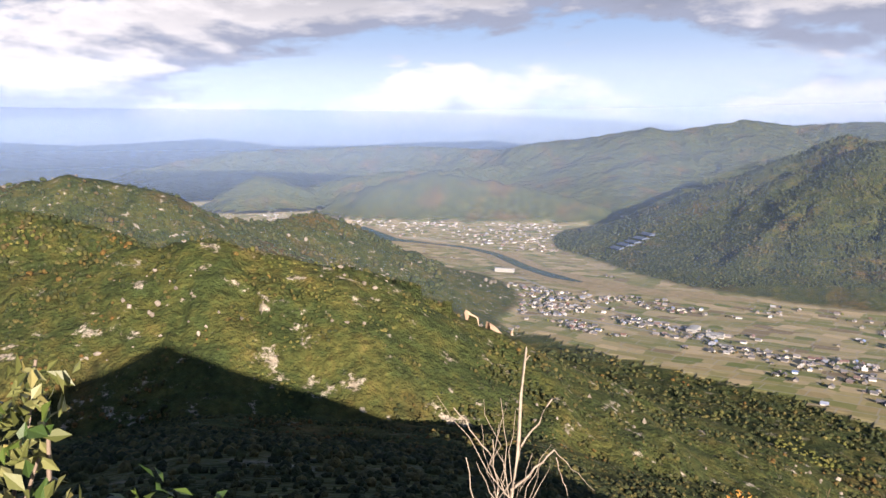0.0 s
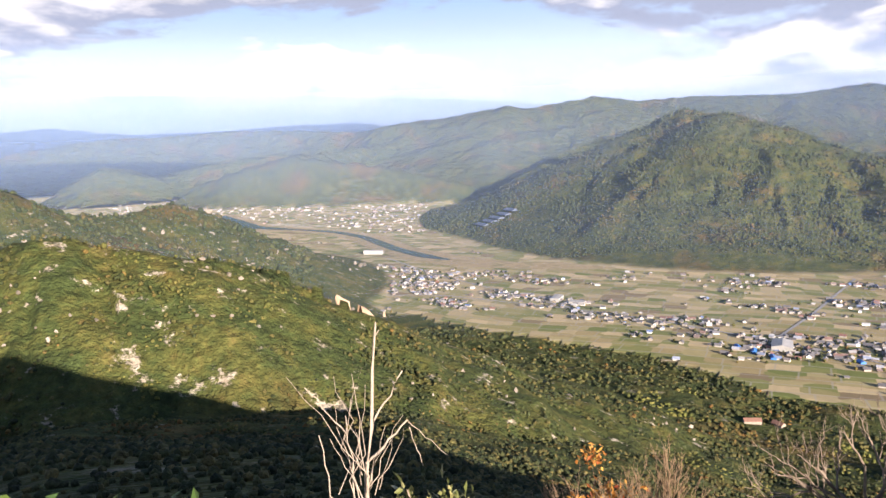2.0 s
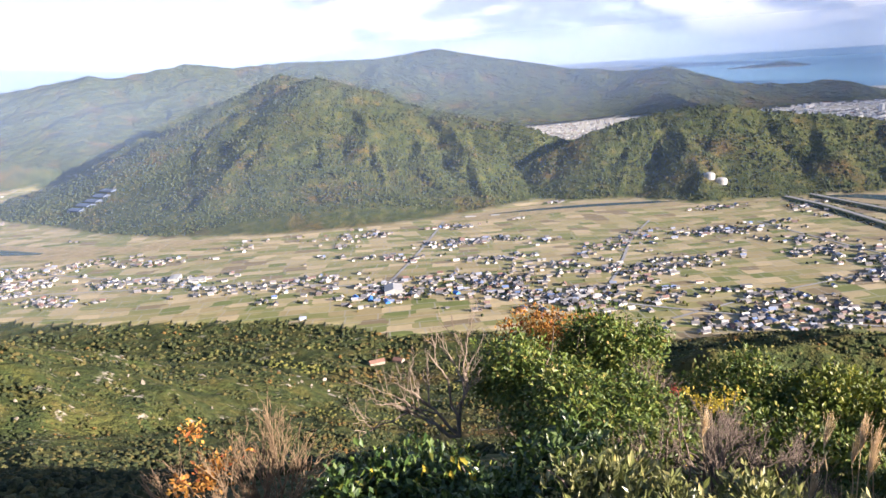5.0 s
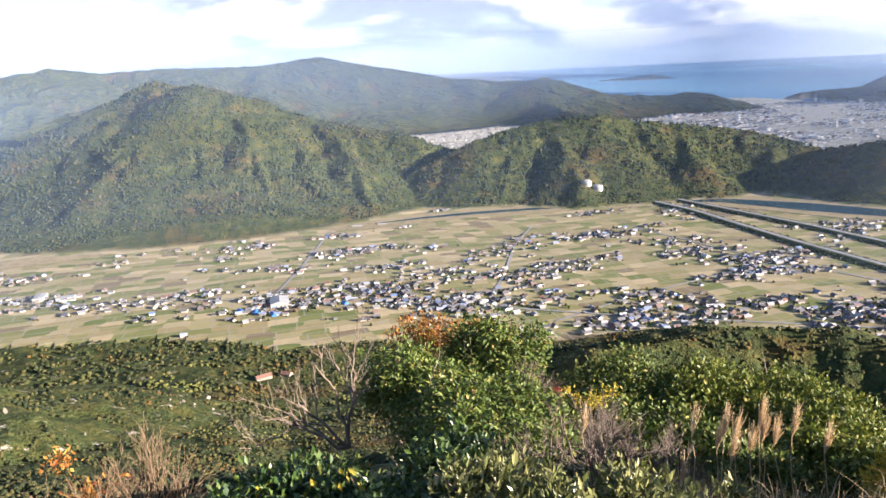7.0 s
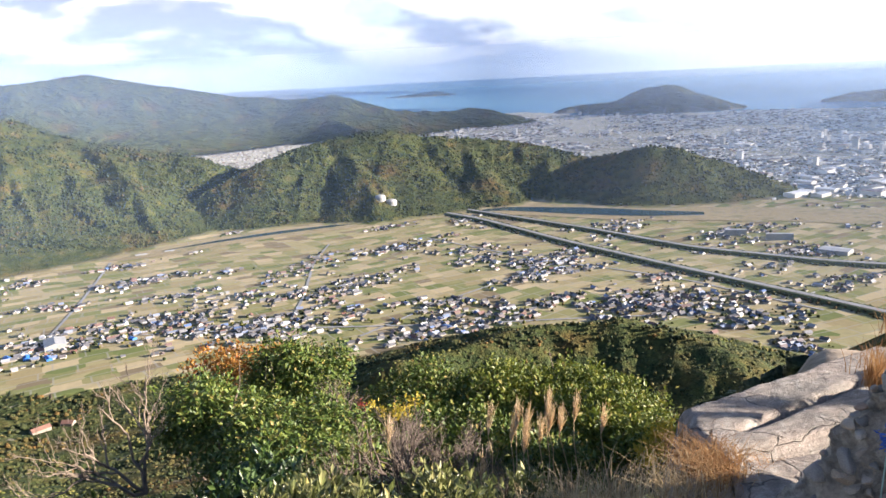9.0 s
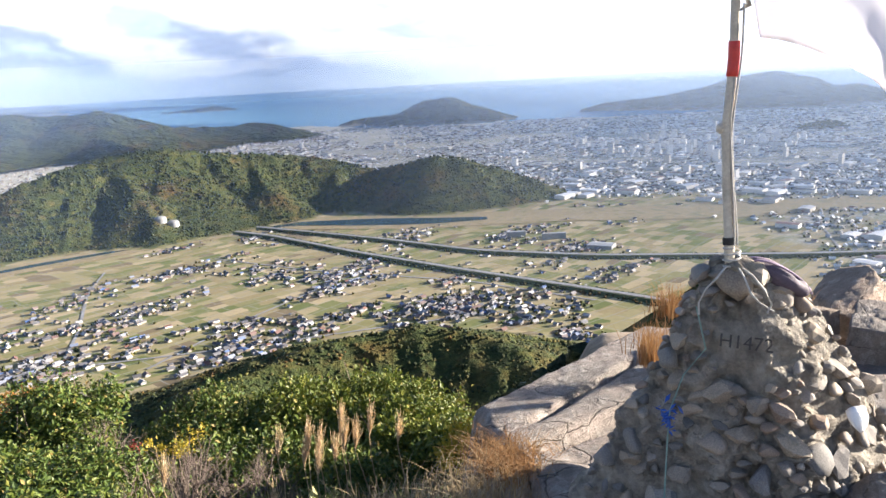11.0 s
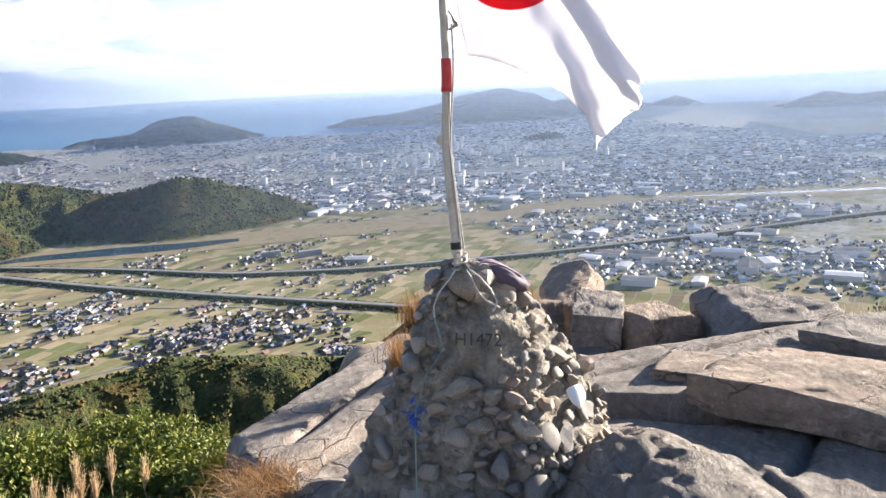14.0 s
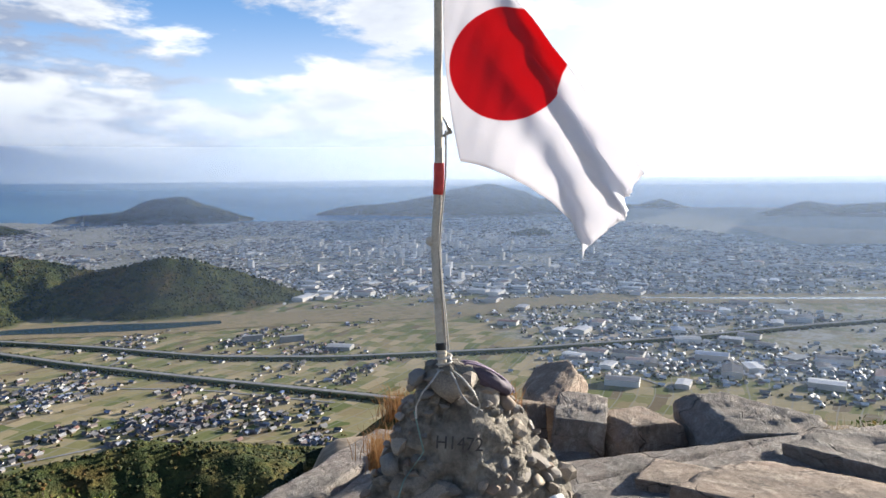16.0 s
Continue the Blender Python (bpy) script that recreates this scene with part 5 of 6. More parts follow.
def build_outcrop():
    xs, ys = np.arange(2.0, 7.4, 0.021), np.arange(-4.6, 0.8, 0.021)
    X, Y = np.meshgrid(xs, ys)
    x, y = X.ravel(), Y.ravel()
    wob = (fbm(x, y, 0.8, 3) - 0.5)
    z = 0.29 - 0.135 * x + 0.05 * (fbm(x, y, 1.5, 3) - 0.5)
    # the flat slabs east of the cairn stand a little above one another
    edge = side_of(x, y, (3.73, -1.42), (3.42, -1.92)) + 0.05 * wob
    south = smooth(-side_of(x, y, (3.0, -1.0), (6.0, -1.55)), 0, 0.05)
    up = smooth(edge, 0.0, 0.025)
    z = np.where(south > 0, z + south * (0.02 + 0.10 * up - 0.02 * y) - south * 0.015, z)
    z = z - 0.10 * south * np.exp(-((edge + 0.015) / 0.03) ** 2)
    z = z - 0.26 * south * smooth(x, 4.45, 4.75)
    # joints across the sheet of rock
    for a, b, w, deep in (((4.05, 0.02), (6.6, -1.25), 0.030, 0.07), ((3.75, -0.02), (4.7, -0.85), 0.035, 0.10), ((3.0, -1.0), (6.0, -1.55), 0.05, 0.14), ((5.0, 0.1), (5.6, -0.3), 0.022, 0.025), ((4.0, -1.25), (4.4, -2.9), 0.022, 0.035), ((2.7, -1.75), (3.5, -2.7), 0.024, 0.05), ((2.3, -1.62), (3.3, -1.72), 0.02, 0.03)):
        s = side_of(x, y, a, b) + 0.06 * wob
        L = math.hypot(b[0] - a[0], b[1] - a[1])
        t = ((x - a[0]) * (b[0] - a[0]) + (y - a[1]) * (b[1] - a[1])) / L
        z -= deep * np.exp(-(s / w) ** 2) * smooth(t, -0.1, 0.1) * (1 - smooth(t, L - 0.1, L + 0.1))
        if deep == 0.10:
            z -= 0.06 * smooth(-s, 0, 0.05) * smooth(t, -0.2, 0.1) * (1 - smooth(t, L - 0.1, L + 0.2)) * (1 - smooth(-s, 0.5, 0.8))
    # sandy shoulder near the viewer and the rough apron at the cairn's foot
    z += 0.05 * smooth(3.4 - x, 0, 0.7) * (fbm(x, y, 0.22, 4) - 0.3)
    apron = np.exp(-(((x - 2.75) / 0.55) ** 2 + ((y + 1.28) / 0.36) ** 2))
    z += apron * (0.20 + 0.14 * (fbm(x, y, 0.16, 4) - 0.5) + 0.05 * (fbm(x, y, 0.06, 3, True) - 0.5))
    # the edge of the outcrop: falls away
    out = np.minimum.reduce([x - 2.25 + 0.5 * wob, -side_of(x, y, (4.28, 0.34), (6.45, -0.72)) + 0.10 * wob, -side_of(x, y, (2.9, -0.10), (4.28, 0.34)) * 1.0 + 0.14 * wob, 6.75 - x + 0.2 * wob, y + 4.5 + 0.3 * wob, -side_of(x, y, (6.6, -0.6), (5.6, -4.4)) + 0.25 * wob])
    fall = 1 - smooth(out, -0.02, 0.05)
    z -= fall * (0.05 + np.maximum(0, -out) * 5.0)
    z += 0.022 * (fbm(x, y, 0.34, 4) - 0.5) + 0.010 * (fbm(x, y, 0.09, 3, True) - 0.5)
    n, m = len(ys), len(xs)
    i, j = np.meshgrid(np.arange(n - 1), np.arange(m - 1), indexing="ij")
    f = np.stack([i * m + j, i * m + j + 1, (i + 1) * m + j + 1, (i + 1) * m + j], -1).reshape(-1, 4)
    keep = (out.reshape(n, m)[:-1, :-1].ravel() > -0.16)
    me = fast_mesh("rock_outcrop", np.stack([x, y, z], 1), f[keep], GRANITE, True)
    tagged(new("rock_outcrop", me), "weathered grey granite slabs parted by dark joints", "rock", kind="structure")


build_outcrop()


def summit_height(x, y):
    d, az = np.hypot(x, y), np.degrees(np.arctan2(x, y))
    east = smooth(az, 86, 94) * (1 - smooth(az, 150, 175))
    flat = np.where(d < 7.0, 0.10 * (d - 1.5), 0.55 + 0.85 * (d - 7.0))
    z = -np.maximum(0, (1 - east) * 0.52 * (d - 1.6) + east * (0.30 + flat))
    return z + 0.40 * np.exp(-(((x - 3.2) / 0.6) ** 2 + ((y - 0.05) / 0.28) ** 2))


def build_summit():
    g = np.arange(-9, 12.01, 0.12)
    X, Y = np.meshgrid(g, g)
    x, y = X.ravel(), Y.ravel()
    z = summit_height(x, y) + 0.03 + 0.05 * (fbm(x, y, 0.5, 4) - 0.5)
    n = len(g)
    i, j = np.meshgrid(np.arange(n - 1), np.arange(n - 1), indexing="ij")
    f = np.stack([i * n + j, i * n + j + 1, (i + 1) * n + j + 1, (i + 1) * n + j], -1).reshape(-1, 4)
    f = f[(np.hypot(x, y)[f[:, 0]] < 7.4)]
    tagged(new("summit_soil", fast_mesh("summit_soil", np.stack([x, y, z], 1), f, SOIL, True)), "sandy trodden soil on the mountain top", "soil", kind="structure")


build_summit()
BOULDER = "weathered granite boulder lying on the summit slabs"
rock("boulder", (5.80, -2.08, -0.24), (0.34, 0.20, 0.17), -38, 3, "tilted square-edged granite block leaning on boulders", GRANITE_PINK, (-18, -14), 7)
rock("boulder", (5.30, -1.66, -0.22), (0.16, 0.12, 0.15), 20, 5, "small angular granite block beside the cairn", GRANITE_PINK, (8, 10))
rock("boulder", (5.12, -2.02, -0.27), (0.24, 0.17, 0.21), -25, 7, BOULDER, GRANITE, (5, -6))
rock("boulder", (4.92, -1.86, -0.40), (0.20, 0.14, 0.10), -15, 8, BOULDER, GRANITE, (0, 5))
rock("boulder", (4.72, -1.80, -0.46), (0.16, 0.12, 0.10), 25, 9, BOULDER)
rock("boulder", (5.02, -2.40, -0.27), (0.19, 0.30, 0.14), 12, 10, "long split granite boulder with a sunlit end", GRANITE_PINK, (4, 0))
rock("boulder", (4.86, -3.12, -0.34), (0.34, 0.42, 0.24), -12, 12, "big rounded granite boulder at the edge", GRANITE, (0, -6), 6)
rock("boulder", (3.74, -3.22, -0.22), (0.42, 0.36, 0.26), 20, 14, "big rounded granite boulder at the edge", GRANITE, (0, 4), 6)
rock("boulder", (3.92, -2.86, -0.20), (0.28, 0.20, 0.14), 30, 15, BOULDER, GRANITE)
rock("boulder", (5.55, -1.45, -0.42), (0.12, 0.12, 0.10), 0, 16, "small granite stone wedged between boulders", GRANITE)
rock("boulder", (4.25, -4.05, -0.25), (0.09, 0.08, 0.12), 0, 17, "small upright stone set on a boulder", GRANITE)
rock("rock_slab", (3.26, -2.46, 0.01), (0.54, 0.46, 0.085), 32, 22, "thick cracked granite slab lying on flat rock", GRANITE_PINK, (5, 6), 8, 0.035, 0.05)
rock("rock_slab", (3.86, -2.12, -0.16), (0.22, 0.24, 0.10), -40, 23, "broken corner of a granite slab", GRANITE_PINK, (0, 6), 5, 0.02, 0.05)


# ---- the cairn with its pole and flag ----
def build_cairn():
    rng = np.random.RandomState(41)
    WHITE_AT = Vector((2.925, -1.075, 0.312))
    cairn = thing("cairn", "tapering summit cairn of river stones set in mortar", "cairn", at=(3.12, -0.72, 0.0))
    # corners of the foot and of the top
    foot = [Vector((2.72, -0.92)), Vector((3.20, -1.34)), Vector((3.68, -0.52)), Vector((3.06, -0.13))]
    taper = [(0.80, 0.95), (0.80, 1.7), (0.83, 0.86), (0.83, 0.86)]
    mid = Vector((3.06, -0.70))
    bottom, top = -0.12, 0.80

    def skin(side, t, h):
        """A point of the core's skin: side 0 to 3, t along it, h from 0 at the foot to 1 at the top."""
        a, b = (mid + (foot[i] - mid) * (1 - taper[i][0] * h ** taper[i][1]) for i in (side, (side + 1) % 4))
        p = mid + (a.lerp(b, t) - mid) * (1 + 0.10 * math.sin(math.pi * t))
        return Vector((p.x, p.y, bottom + (top - bottom) * h))

    nu, nh = 150, 96
    plate = skin(3, 0.80, 0.73)
    V, F = [], []
    for i in range(nh + 1):
        for j in range(nu):
            s = j * 4 / nu
            p = skin(int(s) % 4, s % 1, i / nh)
            w = noise.fractal(p * 5.5, 0.9, 2.0, 4) * 0.034 + noise.fractal(p * 15, 0.8, 2.0, 4) * 0.022 + (noise.cell(p * 21) - 0.5) * 0.016
            w -= 0.010
            w *= 1 - 0.9 * math.exp(-((p - plate).length / 0.10) ** 4)
            q = Vector((p.x - mid.x, p.y - mid.y, 0)).normalized()
            V.append(p + q * w)
    for i in range(nh):
        for j in range(nu):
            F.append((i * nu + j, i * nu + (j + 1) % nu, (i + 1) * nu + (j + 1) % nu, (i + 1) * nu + j))
    V.append(Vector((mid.x, mid.y, top + 0.02)))
    bm = bmesh.new()
    bv = [bm.verts.new(v) for v in V]
    for f in F:
        bm.faces.new([bv[k] for k in f])
    for j in range(nu):
        bm.faces.new((bv[nh * nu + j], bv[nh * nu + (j + 1) % nu], bv[-1]))
    attach("core", from_bm("core", bm, MORTAR), cairn, "rough grey mortar core")
    # a dozen shapes of stones
    shapes = []
    for k in range(12):
        bm = bmesh.new()
        bmesh.ops.create_icosphere(bm, subdivisions=2, radius=1)
        off = Vector(rng.uniform(-20, 20, 3))
        planes = [(Vector(rng.normal(0, 1, 3)).normalized(), rng.uniform(0.40, 0.80)) for _ in range(11)]
        for v in bm.verts:
            for n, c in planes:
                d = v.co.dot(n) - c
                if d > 0:
                    v.co -= n * d * 0.95
            v.co *= 1 + 0.2 * noise.noise(v.co * 2.2 + off)
        bmesh.ops.triangulate(bm, faces=bm.faces[:])
        shapes.append(from_bm("stone", bm, PEBBLE, k % 3 == 0))
    placed = []
    tries = 0
    while len(placed) < 290 and tries < 12000:
        tries += 1
        side = rng.choice([0, 1, 2, 3], p=[0.30, 0.1, 0.12, 0.48])
        t, h = rng.rand(), rng.rand() ** 1.15 * 0.98
        p = skin(side, t, h)
        r = (rng.uniform(0.042, 0.066) if len(placed) < 55 else rng.uniform(0.016, 0.044)) * (1.1 - 0.3 * h)
        if (p - plate).length < 0.12 + r or (p - WHITE_AT).length < 0.07 + r or any((p - q).length < (r + s) * 0.74 for q, s in placed):
            continue
        placed.append((p, r))
        q = Vector((p.x - mid.x, p.y - mid.y, 0.35)).normalized()
        ob = new("stone", shapes[rng.randint(len(shapes))])
        turn = q.to_track_quat("Z", "Y").to_matrix().to_4x4() @ pose(0, 0, 0, 0, 0, rng.normal(0, 25))
        ob.parent = cairn
        ob.matrix_parent_inverse = Matrix.Translation(cairn.location).inverted()
        ob.matrix_basis = Matrix.Translation(p - q * r * rng.uniform(0.2, 0.5)) @ turn @ Matrix.Diagonal((r * rng.uniform(1.1, 1.6), r * rng.uniform(0.8, 1.1), r * rng.uniform(0.7, 1.0), 1))
    for name, at, s, tw, mat, lab in (("white_stone", WHITE_AT, (0.050, 0.062, 0.026), 10, WHITESTONE, "smooth bright white stone"), ("top_stone", (3.02, -0.70, 0.745), (0.095, 0.075, 0.075), 30, PEBBLE, "rounded capstone"), ("top_stone", (3.05, -0.84, 0.69), (0.07, 0.06, 0.075), 60, PEBBLE, ""), ("top_stone", (3.08, -0.74, 0.775), (0.05, 0.04, 0.045), 0, PEBBLE, "")):
        ob = new(name, shapes[3].copy())
        ob.data.materials[0] = mat
        ob.parent = cairn
        ob.matrix_parent_inverse = Matrix.Translation(cairn.location).inverted()
        n = Vector((-0.80, -0.52, 0.30)) if name == "white_stone" else Vector((0, 0, 1))
        ob.matrix_basis = Matrix.Translation(at) @ n.to_track_quat("Z", "Y").to_matrix().to_4x4() @ pose(0, 0, 0, 0, 0, tw) @ Matrix.Diagonal((*s, 1))
        if lab:
            tagged(ob, lab)
    # scratched writing in the smooth mortar
    fc = bpy.data.curves.new("scratched_writing", "FONT")
    fc.body, fc.size, fc.extrude = "H1472", 0.062, 0.0012
    tmp = new("scratched_writing", fc)
    me = bpy.data.meshes.new_from_object(tmp.evaluated_get(bpy.context.evaluated_depsgraph_get()))
    bpy.data.objects.remove(tmp)
    me.materials.append(DARK)
    n = Vector((-0.90, 0.40, 0.36)).normalized()
    ob = attach("scratched_writing", me, cairn, "letters and digits scratched into mortar")
    across = Vector((-0.40, -0.915, 0)).normalized()
    lift = n.cross(across)
    m = Matrix((across, lift, n)).transposed().to_4x4()
    ob.matrix_basis = Matrix.Translation(plate + n * 0.022 - across * 0.09 - lift * 0.02) @ m
    return cairn


DARK = simple("dark_scratches", [(0.3, (0.05, 0.045, 0.04)), (0.7, (0.09, 0.08, 0.07))], 20.0, 0.95)
BAMBOO = simple("weathered_bamboo", [(0.3, (0.40, 0.35, 0.27)), (0.6, (0.56, 0.50, 0.40)), (0.75, (0.30, 0.25, 0.19))], 16.0, 0.7, 0.003)
REDTAPE = simple("red_tape", [(0.3, (0.50, 0.035, 0.03)), (0.7, (0.62, 0.06, 0.045))], 20.0, 0.5, 0.001)
BLACK = simple("black_tie", [(0.3, (0.012, 0.012, 0.012)), (0.7, (0.03, 0.03, 0.03))], 20.0, 0.6)
ROPE = simple("grey_white_rope", [(0.3, (0.36, 0.34, 0.30)), (0.7, (0.52, 0.50, 0.46))], 90.0, 0.9, 0.002)
STEEL = simple("dull_steel", [(0.3, (0.34, 0.33, 0.31)), (0.7, (0.48, 0.47, 0.45))], 30.0, 0.4, 0.001, Metallic=0.8)
GREENCORD = simple("faded_green_cord", [(0.3, (0.16, 0.26, 0.22)), (0.7, (0.26, 0.36, 0.31))], 60.0, 0.9)
BLUEPLASTIC = simple("blue_plastic", [(0.3, (0.015, 0.06, 0.30)), (0.7, (0.03, 0.11, 0.42))], 30.0, 0.5)
PURPLE = simple("purple_grey_cloth", [(0.3, (0.055, 0.042, 0.062)), (0.7, (0.11, 0.085, 0.115))], 18.0, 0.75, 0.004)
LILAC = simple("lilac_piping", [(0.3, (0.22, 0.16, 0.23)), (0.7, (0.32, 0.24, 0.32))], 18.0, 0.7)
build_cairn()
POLE = [(3.035, -0.690, 0.70), (3.040, -0.682, 0.87), (3.058, -0.674, 1.05), (3.075, -0.670, 1.23), (3.080, -0.688, 1.46), (3.062, -0.684, 1.72), (3.022, -0.680, 2.04), (2.99, -0.68, 2.36)]


def along(z):
    p = np.array(POLE)
    return Vector((np.interp(z, p[:, 2], p[:, 0]), np.interp(z, p[:, 2], p[:, 1]), z))


def wrap(name, z0, z1, r, mat, parent, label="", off=(0, 0)):
    pts = [(*(along(z) + Vector((off[0], off[1], 0))), r) for z in np.linspace(z0, z1, 6)]
    pts = [(*pts[0][:3], r * 0.05)] + pts + [(*pts[-1][:3], r * 0.05)]
    return attach(name, tubes(name, [pts], mat, 10), parent, label)


def build_pole():
    pole = thing("flagpole", "weathered bamboo flagpole tied upright into the cairn", "flagpole", at=POLE[0])
    rows = []
    for z in np.linspace(0.70, 2.36, 60):
        knot = max(0.0, 1 - abs(((z - 0.83) % 0.40) - 0.0) / 0.018) * 0.003
        rows.append((*along(z), 0.0165 - 0.0035 * (z - 0.7) / 1.66 + knot))
    attach("pole", tubes("pole", [rows], BAMBOO, 10), pole)
    wrap("red_tape", 1.40, 1.51, 0.0185, REDTAPE, pole, "band of faded red tape")
    wrap("tie", 0.862, 0.885, 0.021, BLACK, pole, "black rubber tie")
    attach("knob", tubes("knob", [[(3.070, -0.652, 1.222, 0.004), (3.070, -0.650, 1.232, 0.013), (3.070, -0.650, 1.246, 0.012), (3.072, -0.654, 1.256, 0.003)]], BAMBOO, 8), pole, "cut branch stub")
    wrap("rod", 0.70, 0.835, 0.008, STEEL, pole, "thin steel rod", (0.004, -0.026))
    cord = [[(*(along(z) + Vector((-0.010, -0.019 - 0.004 * math.sin(z * 9), 0))), 0.0035) for z in np.linspace(0.86, 1.62, 26)], [(*(along(z) + Vector((-0.014, -0.010 - 0.005 * math.sin(z * 7 + 1), 0))), 0.003) for z in np.linspace(0.86, 1.56, 26)]]
    attach("halyard", tubes("halyard", cord, ROPE, 5), pole, "thin pale hoisting cord")
    g = along(1.63)
    attach("clip", tubes("clip", [[(g.x, g.y - 0.014, 1.60, 0.004), (g.x, g.y - 0.040, 1.615, 0.010), (g.x, g.y - 0.030, 1.645, 0.006), (g.x, g.y - 0.012, 1.67, 0.003)]], STEEL, 6), pole, "small metal corner clip")
    return pole


build_pole()
rope = thing("rope", "pale rope wound round the pole foot and cairn top", "rope", at=(3.03, -0.69, 0.78))
wind = [[(3.035 + 0.026 * math.cos(a), -0.690 + 0.026 * math.sin(a), 0.785 + a * 0.0032, 0.0036) for a in np.linspace(0, 22, 90)]]
wind.append([(3.01, -0.668, 0.795, 0.0036), (2.95, -0.63, 0.775, 0.0036), (2.965, -0.60, 0.735, 0.0036), (2.985, -0.58, 0.68, 0.0036), (2.98, -0.58, 0.64, 0.0036)])
wind.append([(3.01, -0.71, 0.795, 0.0036), (2.945, -0.735, 0.78, 0.0036), (2.925, -0.77, 0.735, 0.0036), (2.92, -0.79, 0.69, 0.0036), (2.93, -0.78, 0.66, 0.0036)])
wind.append([(3.01, -0.70, 0.80, 0.0036), (2.94, -0.71, 0.775, 0.0036), (2.918, -0.725, 0.73, 0.0036), (2.915, -0.75, 0.70, 0.0036), (2.93, -0.80, 0.665, 0.0036)])
for strand in wind:
    attach("strand", tubes("strand", [strand], ROPE, 6), rope)
cord = thing("cord", "faded green cord with a blue plastic shred hanging down the cairn", "cord", at=(2.90, -0.56, 0.5))
attach("strand", tubes("strand", [[(3.00, -0.575, 0.662, 0.003), (2.955, -0.60, 0.53, 0.003), (2.95, -0.53, 0.44, 0.003), (2.93, -0.485, 0.32, 0.003), (2.905, -0.475, 0.24, 0.003), (2.895, -0.47, 0.14, 0.003), (2.86, -0.46, 0.03, 0.003)]], GREENCORD, 5), cord)
attach("shred", leaves("shred", [(2.88, -0.475, 0.30, 0.012, 0.012, 0.06)], 30, 0.012, BLUEPLASTIC, 5, 3.0, -0.8), cord, "torn blue plastic")


def build_bag():
    bag = thing("pouch", "dark purple-grey cloth pouch lying on the cairn top", "pouch", at=(3.08, -0.83, 0.70))
    ax = Vector((0.02, -0.20, -0.13))
    BAG_AT = Vector((3.06, -0.85, 0.742))
    bm = bmesh.new()
    bmesh.ops.create_uvsphere(bm, u_segments=28, v_segments=18, radius=1)
    m = ax.normalized().to_track_quat("X", "Z").to_matrix().to_4x4()
    for v in bm.verts:
        c = v.co
        c.z = math.copysign(abs(c.z) ** 0.7, c.z)
        f = 1 + 0.10 * math.sin(c.x * 5 + c.y * 7) + 0.05 * math.sin(c.y * 17)
        v.co = m @ Vector((c.x * 0.112, c.y * 0.052 * f, c.z * 0.030 * f))
    attach("cloth", from_bm("cloth", bm, PURPLE), bag).location = BAG_AT
    for s in (-0.022, 0.018):
        line = [m @ Vector((math.cos(t) * 0.114, s + 0.01 * math.sin(t * 2), math.sin(t) * 0.033)) + BAG_AT for t in np.linspace(0.15, 3.0, 20)]
        attach("piping", tubes("piping", [[(*p, 0.004) for p in line]], LILAC, 5), bag, "paler lilac seam")


build_bag()


def flag_material():
    m = bpy.data.materials.new("flag_cloth")
    nt = nodes_of(m)
    w = attr(nt, "weave", "Vector")
    r = nd(nt, "ShaderNodeVectorMath", {"operation": "LENGTH"}, i0=w).outputs["Value"]
    disc = step(nt, r, 1.012, 0.99)
    grain = noise_(nt, w, 40.0, 2.0, 0.6)
    crease = noise_(nt, w, 2.0, 5.0, 0.6, 0.6)
    col = mix(nt, disc, (0.86, 0.85, 0.88), (0.66, 0.02, 0.035))
    col = mix(nt, 0.12, col, ramp(nt, grain, [(0.3, (0.3, 0.3, 0.3)), (0.7, (0.7, 0.7, 0.7))]), "OVERLAY")
    p = principled(nt, col, 0.75, math_(nt, "ADD", crease, math_(nt, "MULTIPLY", grain, 0.1)), 0.012, 0.5)
    t = nd(nt, "ShaderNodeBsdfTranslucent", None, Color=col)
    x = nd(nt, "ShaderNodeMixShader", None, i0=0.5, i1=p.outputs[0], i2=t.outputs[0])
    nt.links.new(x.outputs[0], [n for n in nt.nodes if n.type == "OUTPUT_MATERIAL"][0].inputs[0])
    return m


